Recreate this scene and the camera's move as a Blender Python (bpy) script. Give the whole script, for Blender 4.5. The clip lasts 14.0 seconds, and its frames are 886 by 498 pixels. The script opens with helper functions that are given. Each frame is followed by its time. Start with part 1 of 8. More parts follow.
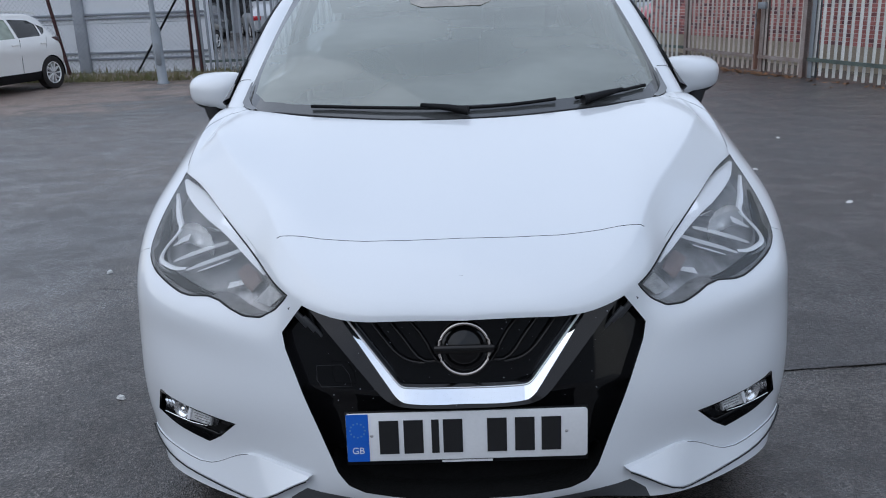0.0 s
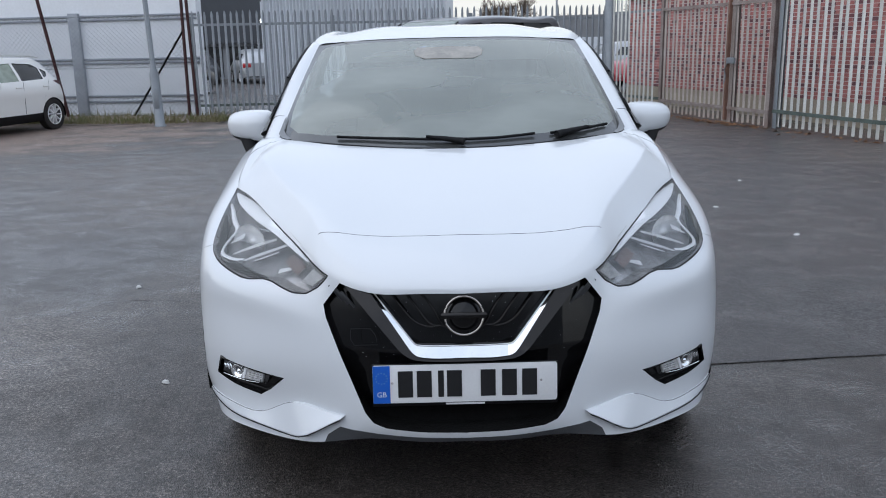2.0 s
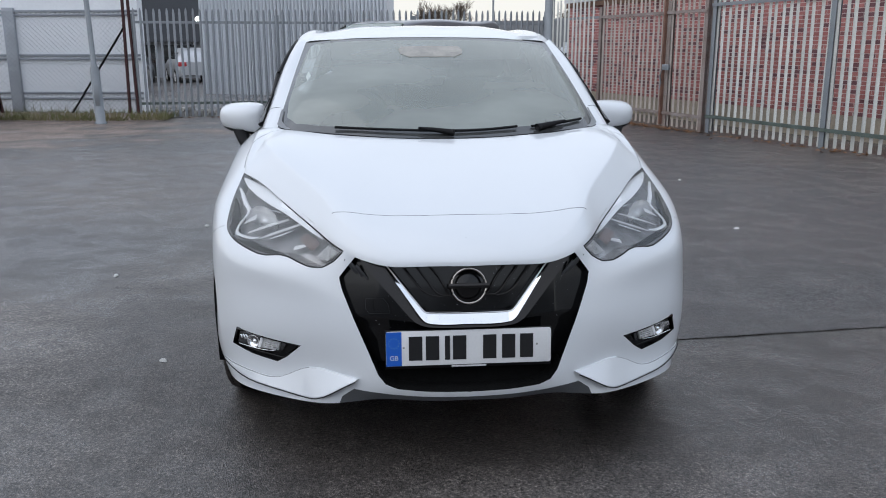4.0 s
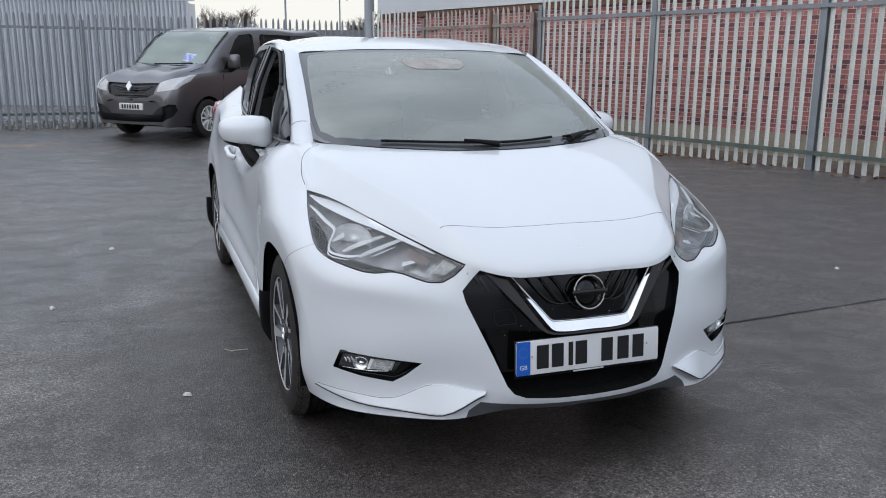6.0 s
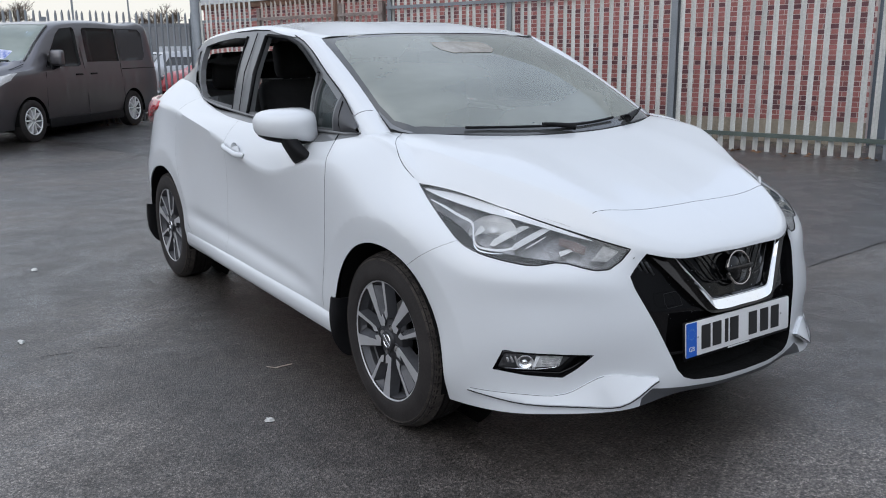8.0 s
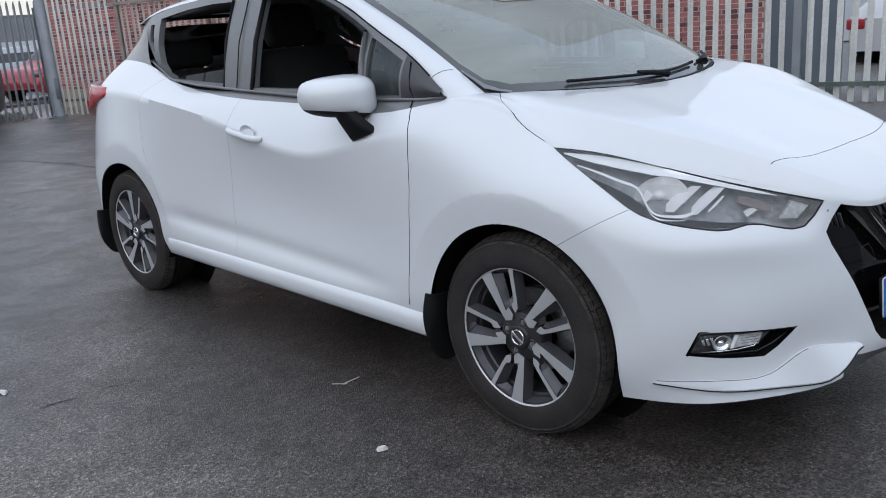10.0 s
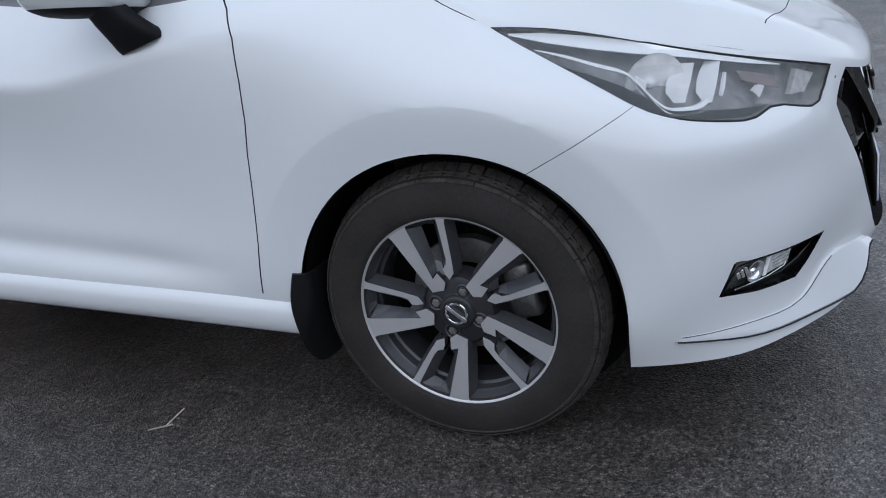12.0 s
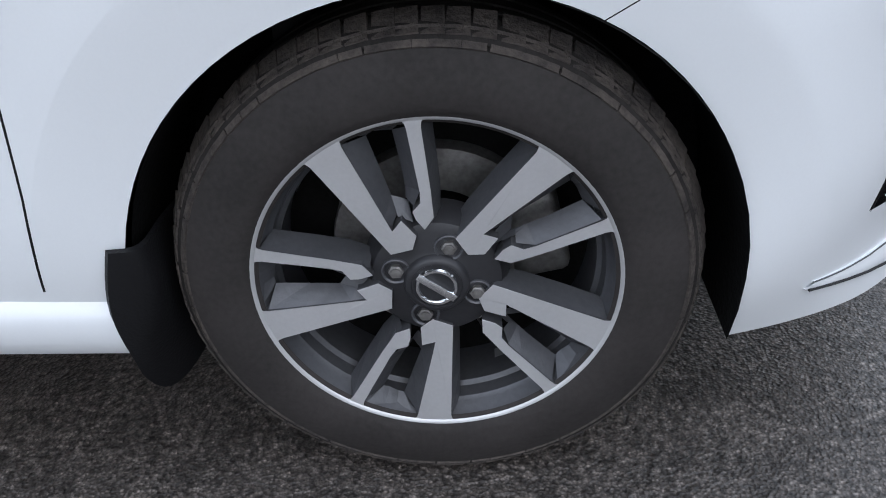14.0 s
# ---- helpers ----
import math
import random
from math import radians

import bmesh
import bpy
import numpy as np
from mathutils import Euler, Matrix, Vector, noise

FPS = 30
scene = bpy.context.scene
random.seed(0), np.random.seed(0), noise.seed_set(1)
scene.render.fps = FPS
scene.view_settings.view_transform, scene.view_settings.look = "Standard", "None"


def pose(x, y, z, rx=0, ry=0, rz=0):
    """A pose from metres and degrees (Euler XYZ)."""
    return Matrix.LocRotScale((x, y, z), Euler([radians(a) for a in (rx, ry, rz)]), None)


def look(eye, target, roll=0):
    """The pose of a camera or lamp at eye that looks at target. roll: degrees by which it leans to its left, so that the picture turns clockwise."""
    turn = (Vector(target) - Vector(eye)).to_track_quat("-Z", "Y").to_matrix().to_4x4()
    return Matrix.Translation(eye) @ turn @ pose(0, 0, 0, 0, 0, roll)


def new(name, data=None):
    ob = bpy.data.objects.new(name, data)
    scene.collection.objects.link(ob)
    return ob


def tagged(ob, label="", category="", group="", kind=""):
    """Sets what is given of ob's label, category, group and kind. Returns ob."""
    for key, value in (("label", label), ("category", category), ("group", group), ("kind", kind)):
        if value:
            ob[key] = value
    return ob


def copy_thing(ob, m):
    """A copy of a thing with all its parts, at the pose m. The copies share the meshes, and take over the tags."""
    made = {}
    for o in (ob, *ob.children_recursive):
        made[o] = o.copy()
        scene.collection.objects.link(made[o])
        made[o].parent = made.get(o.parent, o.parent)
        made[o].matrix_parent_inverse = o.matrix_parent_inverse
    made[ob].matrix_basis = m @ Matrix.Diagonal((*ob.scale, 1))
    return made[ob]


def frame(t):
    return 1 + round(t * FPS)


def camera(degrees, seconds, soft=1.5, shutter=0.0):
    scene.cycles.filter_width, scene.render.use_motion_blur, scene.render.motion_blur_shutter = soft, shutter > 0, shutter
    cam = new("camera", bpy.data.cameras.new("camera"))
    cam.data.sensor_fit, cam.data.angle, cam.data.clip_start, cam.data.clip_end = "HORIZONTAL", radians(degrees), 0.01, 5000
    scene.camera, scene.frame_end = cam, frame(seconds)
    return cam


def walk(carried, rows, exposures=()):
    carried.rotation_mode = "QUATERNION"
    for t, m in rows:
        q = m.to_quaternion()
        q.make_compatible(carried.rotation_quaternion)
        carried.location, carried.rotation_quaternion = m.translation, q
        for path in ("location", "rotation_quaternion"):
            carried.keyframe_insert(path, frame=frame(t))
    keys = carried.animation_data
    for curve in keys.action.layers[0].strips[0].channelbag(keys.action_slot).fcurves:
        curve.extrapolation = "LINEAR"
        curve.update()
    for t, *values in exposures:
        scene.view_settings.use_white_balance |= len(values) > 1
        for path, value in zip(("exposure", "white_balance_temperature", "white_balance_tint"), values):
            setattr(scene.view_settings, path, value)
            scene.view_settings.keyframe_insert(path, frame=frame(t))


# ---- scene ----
cam = camera(55.2, 14.0, 1.0)
PATH = [
    (0, (-0.012, -1.643, 1.324), (-0.041, 0.272, 0.749), -2.1),
    (0.5, (0.017, -1.835, 1.317), (-0.013, 0.09, 0.778), -2.4),
    (1, (0.021, -1.988, 1.335), (-0.013, -0.057, 0.817), -2.6),
    (1.5, (-0.028, -2.115, 1.337), (-0.036, -0.176, 0.847), -2.1),
    (2, (-0.074, -2.241, 1.341), (-0.057, -0.297, 0.872), -1.2),
    (2.5, (-0.061, -2.378, 1.33), (-0.05, -0.433, 0.866), -1.1),
    (3, (-0.073, -2.485, 1.324), (-0.048, -0.541, 0.854), -0.9),
    (3.2, (-0.101, -2.508, 1.322), (-0.048, -0.564, 0.855), -0.7),
    (5.3, (-0.945, -2.388, 1.332), (-0.472, -0.498, 0.881), 0.8),
    (5.5, (-1.077, -2.334, 1.311), (-0.535, -0.462, 0.863), 0.9),
    (6, (-1.344, -2.288, 1.335), (-0.672, -0.456, 0.894), 0.5),
    (6.5, (-1.559, -2.161, 1.313), (-0.791, -0.366, 0.878), -0.4),
    (7, (-1.799, -1.995, 1.312), (-0.922, -0.253, 0.868), -0.6),
    (7.5, (-2.08, -1.847, 1.315), (-1.094, -0.165, 0.868), -0.3),
    (8, (-2.259, -1.647, 1.301), (-1.174, -0.031, 0.841), -0.7),
    (8.2, (-2.308, -1.549, 1.292), (-1.188, 0.04, 0.822), -0.9),
    (10.3, (-2.659, -0.588, 1.234), (-1.247, 0.715, 0.679), -4.8),
    (10.5, (-2.667, -0.464, 1.238), (-1.191, 0.749, 0.647), -4.9),
    (11, (-2.639, -0.232, 1.194), (-1.041, 0.785, 0.554), -5.0),
    (11.5, (-2.477, -0.005, 1.134), (-0.814, 0.863, 0.439), -5.4),
    (12, (-2.290, 0.210, 1.113), (-0.596, 0.932, 0.332), -6.3),
    (12.5, (-2.121, 0.427, 1.089), (-0.395, 0.931, 0.214), -6.0),
    (13, (-1.946, 0.600, 1.035), (-0.211, 0.908, 0.098), -4.9),
    (13.5, (-1.750, 0.693, 0.952), (-0.044, 0.912, -0.068), -4.4),
    (14, (-1.647, 0.756, 0.877), (0.025, 0.847, -0.217), -3.2),
]
EXPOSURES = [(0, -0.1, 6000, 10), (1.5, 0.03, 6100, 10), (3, 0.07, 6300, 10), (8, 0.07, 6400, 10), (10.5, 0.02, 6200, 10), (12, -0.02, 6050, 10), (13, 0.08, 5950, 10), (13.5, 0.25, 6050, 10), (14, 0.6, 6250, 10)]
walk(cam, [(t, look(eye, target, roll)) for t, eye, target, roll in PATH], EXPOSURES)

from mathutils.bvhtree import BVHTree

# ---- light ----
world = bpy.data.worlds.new("overcast_sky")
scene.world = world
world.use_nodes = True
wn, wl = world.node_tree.nodes, world.node_tree.links
wn.clear()
sky = wn.new("ShaderNodeTexSky")
sky.sky_type, sky.sun_disc = "NISHITA", False
sky.sun_elevation, sky.sun_rotation = radians(50), radians(250)
sky.air_density, sky.dust_density, sky.ozone_density = 1.2, 3.0, 1.0
cloud_noise = wn.new("ShaderNodeTexNoise")
cloud_noise.inputs["Scale"].default_value, cloud_noise.inputs["Detail"].default_value = 1.6, 5
cloud_ramp = wn.new("ShaderNodeValToRGB")
cloud_ramp.color_ramp.elements[0].position, cloud_ramp.color_ramp.elements[0].color = 0.3, (6.6, 7.6, 9.5, 1)
cloud_ramp.color_ramp.elements[1].position, cloud_ramp.color_ramp.elements[1].color = 0.75, (9.5, 10.1, 10.9, 1)
# paler, creamier cloud low over the horizon
sky_co, sky_sep, low_ramp, low_mix = wn.new("ShaderNodeTexCoord"), wn.new("ShaderNodeSeparateXYZ"), wn.new("ShaderNodeValToRGB"), wn.new("ShaderNodeMixRGB")
low_ramp.color_ramp.elements[0].position, low_ramp.color_ramp.elements[0].color = 0.02, (1, 1, 1, 1)
low_ramp.color_ramp.elements[1].position, low_ramp.color_ramp.elements[1].color = 0.36, (0, 0, 0, 1)
low_mix.inputs["Color2"].default_value = (8.6, 8.35, 7.7, 1)
wl.new(sky_co.outputs["Generated"], sky_sep.inputs[0])
wl.new(sky_sep.outputs["Z"], low_ramp.inputs["Fac"])
wl.new(low_ramp.outputs["Color"], low_mix.inputs["Fac"])
wl.new(cloud_ramp.outputs["Color"], low_mix.inputs["Color1"])
sky_mix = wn.new("ShaderNodeMixRGB")
sky_mix.inputs["Fac"].default_value = 0.86
sky_back = wn.new("ShaderNodeBackground")
sky_back.inputs["Strength"].default_value = 0.119
sky_out = wn.new("ShaderNodeOutputWorld")
wl.new(cloud_noise.outputs["Fac"], cloud_ramp.inputs["Fac"])
wl.new(sky.outputs["Color"], sky_mix.inputs["Color1"])
wl.new(low_mix.outputs["Color"], sky_mix.inputs["Color2"])
wl.new(sky_mix.outputs["Color"], sky_back.inputs["Color"])
wl.new(sky_back.outputs["Background"], sky_out.inputs["Surface"])
sun_data = bpy.data.lights.new("sun", "SUN")
sun_data.energy, sun_data.angle, sun_data.color = 0.75, radians(100), (1.0, 0.97, 0.93)
sun = new("sun", sun_data)
sun.matrix_world = look((-22, -8, 28), (0, 0, 0))


# ---- materials ----
def mat(name, color, rough=0.5, metal=0.0, vary=0.12, scale=3.0, fine=60.0, bump=0.0, coat=0.0, spec=0.5, rvar=0.0, second=None):
    """Principled material with mottling at two scales, relief and optional clear coat."""
    m = bpy.data.materials.new(name)
    m.use_nodes = True
    nt = m.node_tree
    b = nt.nodes["Principled BSDF"]
    b.inputs["Metallic"].default_value = metal
    b.inputs["Roughness"].default_value = rough
    b.inputs["Coat Weight"].default_value = coat
    b.inputs["Coat Roughness"].default_value = 0.04
    b.inputs["Specular IOR Level"].default_value = spec
    co = nt.nodes.new("ShaderNodeTexCoord")
    n1, n2 = nt.nodes.new("ShaderNodeTexNoise"), nt.nodes.new("ShaderNodeTexNoise")
    n1.inputs["Scale"].default_value, n1.inputs["Detail"].default_value = scale, 6
    n2.inputs["Scale"].default_value, n2.inputs["Detail"].default_value = fine, 4
    for n in (n1, n2):
        nt.links.new(co.outputs["Object"], n.inputs["Vector"])
    add = nt.nodes.new("ShaderNodeMath")
    add.operation = "MULTIPLY_ADD"
    nt.links.new(n1.outputs["Fac"], add.inputs[0])
    add.inputs[1].default_value = 0.6
    half = nt.nodes.new("ShaderNodeMath")
    half.operation = "MULTIPLY"
    half.inputs[1].default_value = 0.4
    nt.links.new(n2.outputs["Fac"], half.inputs[0])
    nt.links.new(half.outputs[0], add.inputs[2])
    ramp = nt.nodes.new("ShaderNodeValToRGB")
    c0, c1 = (tuple(c * (1 - vary) for c in color), tuple(min(1, c * (1 + vary)) for c in color)) if second is None else (color, second)
    ramp.color_ramp.elements[0].position, ramp.color_ramp.elements[0].color = 0.35, (*c0, 1)
    ramp.color_ramp.elements[1].position, ramp.color_ramp.elements[1].color = 0.65, (*c1, 1)
    nt.links.new(add.outputs[0], ramp.inputs["Fac"])
    nt.links.new(ramp.outputs["Color"], b.inputs["Base Color"])
    if rvar:
        rr = nt.nodes.new("ShaderNodeMapRange")
        rr.inputs["From Min"].default_value, rr.inputs["From Max"].default_value = 0.35, 0.65
        rr.inputs["To Min"].default_value, rr.inputs["To Max"].default_value = max(0.02, rough - rvar), min(1, rough + rvar)
        nt.links.new(n1.outputs["Fac"], rr.inputs["Value"])
        nt.links.new(rr.outputs["Result"], b.inputs["Roughness"])
    if bump:
        bp = nt.nodes.new("ShaderNodeBump")
        bp.inputs["Strength"].default_value = bump
        bp.inputs["Distance"].default_value = 0.01
        nt.links.new(n2.outputs["Fac"], bp.inputs["Height"])
        nt.links.new(bp.outputs["Normal"], b.inputs["Normal"])
    return m


def per_piece(m, amount):
    """Shifts the brightness of each separate piece a little."""
    nt = m.node_tree
    b = nt.nodes["Principled BSDF"]
    src = b.inputs["Base Color"].links[0].from_socket
    info, geo = nt.nodes.new("ShaderNodeObjectInfo"), nt.nodes.new("ShaderNodeNewGeometry")
    s = nt.nodes.new("ShaderNodeMath")
    nt.links.new(info.outputs["Random"], s.inputs[0])
    nt.links.new(geo.outputs["Random Per Island"], s.inputs[1])
    f = nt.nodes.new("ShaderNodeMath")
    f.operation = "FRACT"
    nt.links.new(s.outputs[0], f.inputs[0])
    r = nt.nodes.new("ShaderNodeMapRange")
    r.inputs["To Min"].default_value, r.inputs["To Max"].default_value = 1 - amount, 1 + amount
    nt.links.new(f.outputs[0], r.inputs["Value"])
    hsv = nt.nodes.new("ShaderNodeHueSaturation")
    nt.links.new(r.outputs["Result"], hsv.inputs["Value"])
    nt.links.new(src, hsv.inputs["Color"])
    nt.links.new(hsv.outputs["Color"], b.inputs["Base Color"])
    return m


def glass(name, tint, gloss_rough=0.02, haze=0.0, haze_color=(0.7, 0.75, 0.72), ior=1.5, cloud=0.25):
    """Thin pane: clear with Fresnel gloss, and a pale film of mist and painted sky glare where haze is set."""
    m = bpy.data.materials.new(name)
    m.use_nodes = True
    nt = m.node_tree
    nt.nodes.clear()
    tr, gl, df = nt.nodes.new("ShaderNodeBsdfTransparent"), nt.nodes.new("ShaderNodeBsdfGlossy"), nt.nodes.new("ShaderNodeBsdfDiffuse")
    tr.inputs["Color"].default_value = (*tint, 1)
    gl.inputs["Roughness"].default_value = gloss_rough
    df.inputs["Color"].default_value = (*haze_color, 1)
    haze_mix = nt.nodes.new("ShaderNodeMixShader")
    nz = nt.nodes.new("ShaderNodeTexNoise")
    nz.inputs["Scale"].default_value, nz.inputs["Detail"].default_value = 2.5, 4
    mr = nt.nodes.new("ShaderNodeMapRange")
    mr.inputs["From Min"].default_value, mr.inputs["From Max"].default_value = 0.3, 0.7
    mr.inputs["To Min"].default_value, mr.inputs["To Max"].default_value = haze * (1 - cloud), haze * (1 + cloud)
    nt.links.new(nz.outputs["Fac"], mr.inputs["Value"])
    nt.links.new(mr.outputs["Result"], haze_mix.inputs["Fac"])
    nt.links.new(tr.outputs[0], haze_mix.inputs[1])
    nt.links.new(df.outputs[0], haze_mix.inputs[2])
    fr = nt.nodes.new("ShaderNodeFresnel")
    fr.inputs["IOR"].default_value = ior
    mix, out = nt.nodes.new("ShaderNodeMixShader"), nt.nodes.new("ShaderNodeOutputMaterial")
    nt.links.new(fr.outputs[0], mix.inputs["Fac"])
    nt.links.new(haze_mix.outputs[0], mix.inputs[1])
    nt.links.new(gl.outputs[0], mix.inputs[2])
    nt.links.new(mix.outputs[0], out.inputs["Surface"])
    return m


WHITE = mat("pearl_white_paint", (0.665, 0.685, 0.705), 0.30, 0.0, 0.015, 1.2, 300, 0.0, coat=1.0)
GAP = mat("shut_line_shadow", (0.012, 0.012, 0.013), 0.8)
GLOSS_BLACK = mat("gloss_black_plastic", (0.004, 0.004, 0.0045), 0.10, 0, 0.2, 8, 90, 0.0, coat=0.0, spec=0.35, rvar=0.04)
MATT_BLACK = mat("grained_black_plastic", (0.009, 0.009, 0.010), 0.55, 0, 0.2, 6, 250, 0.15, spec=0.16)
GRILLE_BLACK = mat("black_grille_mesh", (0.0035, 0.0035, 0.004), 0.5, 0, 0.2, 8, 90, spec=0.1)
SCREEN_BORDER = mat("ceramic_black_glass_border", (0.02, 0.021, 0.022), 0.08, 0, 0.1, 4, 60, coat=0.5)
SENSOR_PRINT = mat("printed_glass_patch", (0.245, 0.225, 0.19), 0.12, 0, 0.25, 14, 90)
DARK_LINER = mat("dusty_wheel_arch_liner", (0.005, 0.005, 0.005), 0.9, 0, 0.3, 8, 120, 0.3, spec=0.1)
CHROME = mat("chrome", (0.83, 0.84, 0.86), 0.07, 1.0, 0.03, 6, 60, rvar=0.03)
SATIN_CHROME = mat("wet_satin_chrome", (0.72, 0.73, 0.75), 0.32, 1.0, 0.05, 8, 80)
# brownish tint paints warm reflected light into the emblem's chrome
EMBLEM_CHROME = mat("warm_lit_emblem_chrome", (0.42, 0.385, 0.36), 0.2, 1.0, 0.1, 12, 60)
SMOKED_CHROME = mat("smoked_chrome", (0.036, 0.034, 0.033), 0.14, 0.9, 0.1, 6, 60)
GREY_TRIM = mat("satin_grey_window_surround", (0.145, 0.148, 0.152), 0.38, 0.1, 0.12, 3, 150, coat=0.4)
QUARTER_TRIM = mat("dark_grey_trim_plate", (0.035, 0.034, 0.038), 0.42, 0, 0.08, 3, 150, coat=0.25)
# black border greyed in colour for the haze and sky reflected over it
HAZED_BORDER = mat("painted_haze_border", (0.06, 0.062, 0.062), 0.12, 0, 0.1, 4, 60, coat=0.4)
GREY_LIP = mat("grey_lower_bumper_plastic", (0.055, 0.057, 0.061), 0.5, 0, 0.1, 5, 200, 0.1)
RUBBER = mat("dusty_tyre_rubber", (0.022, 0.0198, 0.019), 0.72, 0, 0.25, 9, 130, 0.12, spec=0.2, second=(0.037, 0.033, 0.032))
TREAD = mat("worn_tread_rubber", (0.028, 0.025, 0.024), 0.85, 0, 0.3, 26, 160, 0.4, spec=0.2, second=(0.082, 0.070, 0.062))
BALANCE = mat("zinc_balance_weight", (0.34, 0.34, 0.35), 0.45, 0.5, 0.15, 20, 90)
TREAD_GROOVE = mat("dark_tread_groove", (0.020, 0.018, 0.017), 0.85, 0, 0.3, 22, 160, 0.3, spec=0.15)
ALLOY_FACE = mat("machined_alloy", (0.55, 0.55, 0.56), 0.36, 0.55, 0.05, 10, 220, 0.03)
ALLOY_DARK = mat("dark_grey_alloy_paint", (0.078, 0.079, 0.086), 0.36, 0.35, 0.15, 10, 140, 0.05)
HUB_DARK = mat("dark_hub_paint", (0.026, 0.026, 0.029), 0.4, 0.2, 0.15, 10, 140, 0.05)
STEEL = mat("brake_steel", (0.36, 0.35, 0.34), 0.4, 0.9, 0.3, 18, 150, 0.1)
LAMP_DARK = mat("lamp_bezel_grey", (0.38, 0.375, 0.385), 0.25, 0.35, 0.45, 14, 60, 0.2)
LAMP_REFL = mat("lamp_reflector", (0.92, 0.93, 0.94), 0.24, 0.1, 0.15, 18, 40, 0.12)
FOG_LENS = mat("fog_lens", (0.13, 0.13, 0.135), 0.15, 0.5, 0.5, 35, 120, 0.1)
LAMP_CHROME = mat("lamp_chrome", (0.86, 0.87, 0.88), 0.12, 0.9, 0.05, 30, 90)
LAMP_DRL = mat("daytime_light_guide", (0.9, 0.91, 0.93), 0.25, 0.0, 0.03, 14, 90)
LAMP_CLEAR = mat("beaded_clear_plastic", (0.56, 0.56, 0.56), 0.2, 0.1, 0.3, 60, 400, 0.4)
LAMP_AMBER = mat("dull_pink_indicator", (0.27, 0.215, 0.205), 0.25, 0.2, 0.2, 20, 90)
RAIN = mat("rain_water", (0.35, 0.37, 0.4), 0.04, 0.0, 0.1, 30, 90, spec=0.8)
# haze paints reflected sky into these panes; on the windscreen it is mist too
LAMP_GLASS = glass("lamp_clear_cover", (0.96, 0.965, 0.97), 0.015, 0.045)
SCREEN_GLASS = glass("misted_glare_screen_glass", (0.60, 0.67, 0.66), 0.02, 0.30, (0.68, 0.73, 0.65), 1.85, 0.22)
SIDE_GLASS = glass("tinted_side_glass", (0.40, 0.47, 0.47), 0.02, 0.07, (0.4, 0.5, 0.5), 1.5)
DARK_GLASS = glass("privacy_glass", (0.035, 0.038, 0.038), 0.02, 0.02)
PLATE_WHITE = mat("number_plate_white", (0.74, 0.74, 0.74), 0.3, 0, 0.04, 9, 120)
PLATE_BLUE = mat("number_plate_blue", (0.012, 0.11, 0.52), 0.3, 0, 0.06, 9, 120)
PLATE_BLACK = mat("number_plate_black", (0.012, 0.012, 0.013), 0.35)
TAIL_RED = mat("red_tail_lamp", (0.38, 0.015, 0.02), 0.12, 0, 0.2, 9, 60, coat=0.7)
CABIN = mat("dark_cabin_trim", (0.013, 0.013, 0.0145), 0.7, 0, 0.25, 7, 160, 0.2)
SEAT = mat("black_seat_fabric", (0.014, 0.014, 0.015), 0.85, 0, 0.3, 20, 260, 0.4)
HEADLINER = mat("pale_headliner", (0.42, 0.42, 0.40), 0.9, 0, 0.08, 5, 200, 0.2)


# ---- mesh helpers ----
def part(name, bm, material, parent=None, label="", smooth=True, angle=None):
    """Links a bmesh as one mesh object, under a thing or a part."""
    me = bpy.data.meshes.new(name)
    bm.normal_update()
    bm.to_mesh(me)
    bm.free()
    for m in material if isinstance(material, (list, tuple)) else [material]:
        me.materials.append(m)
    if smooth:
        me.shade_smooth()
        if angle:
            me.set_sharp_from_angle(angle=radians(angle))
    ob = new(name, me)
    ob.parent = parent
    return tagged(ob, label)


def thing(name, label, category, group="", m=None, kind=""):
    ob = tagged(new(name), label, category, group, kind)
    if m is not None:
        ob.matrix_world = m
    return ob


def box(bm, x0, x1, y0, y1, z0, z1, m=None, bevel=0.0):
    vs = [bm.verts.new((x, y, z)) for z in (z0, z1) for y in (y0, y1) for x in (x0, x1)]
    fs = [bm.faces.new([vs[i] for i in f]) for f in ((0, 2, 3, 1), (4, 5, 7, 6), (0, 1, 5, 4), (2, 6, 7, 3), (0, 4, 6, 2), (1, 3, 7, 5))]
    if bevel:
        es = list({e for f in fs for e in f.edges})
        r = bmesh.ops.bevel(bm, geom=es, offset=bevel, segments=2, affect="EDGES", profile=0.5)
        vs = list({v for v in vs if v.is_valid} | set(r["verts"]))
    if m is not None:
        bmesh.ops.transform(bm, matrix=m, verts=[v for v in vs if v.is_valid])
    return vs


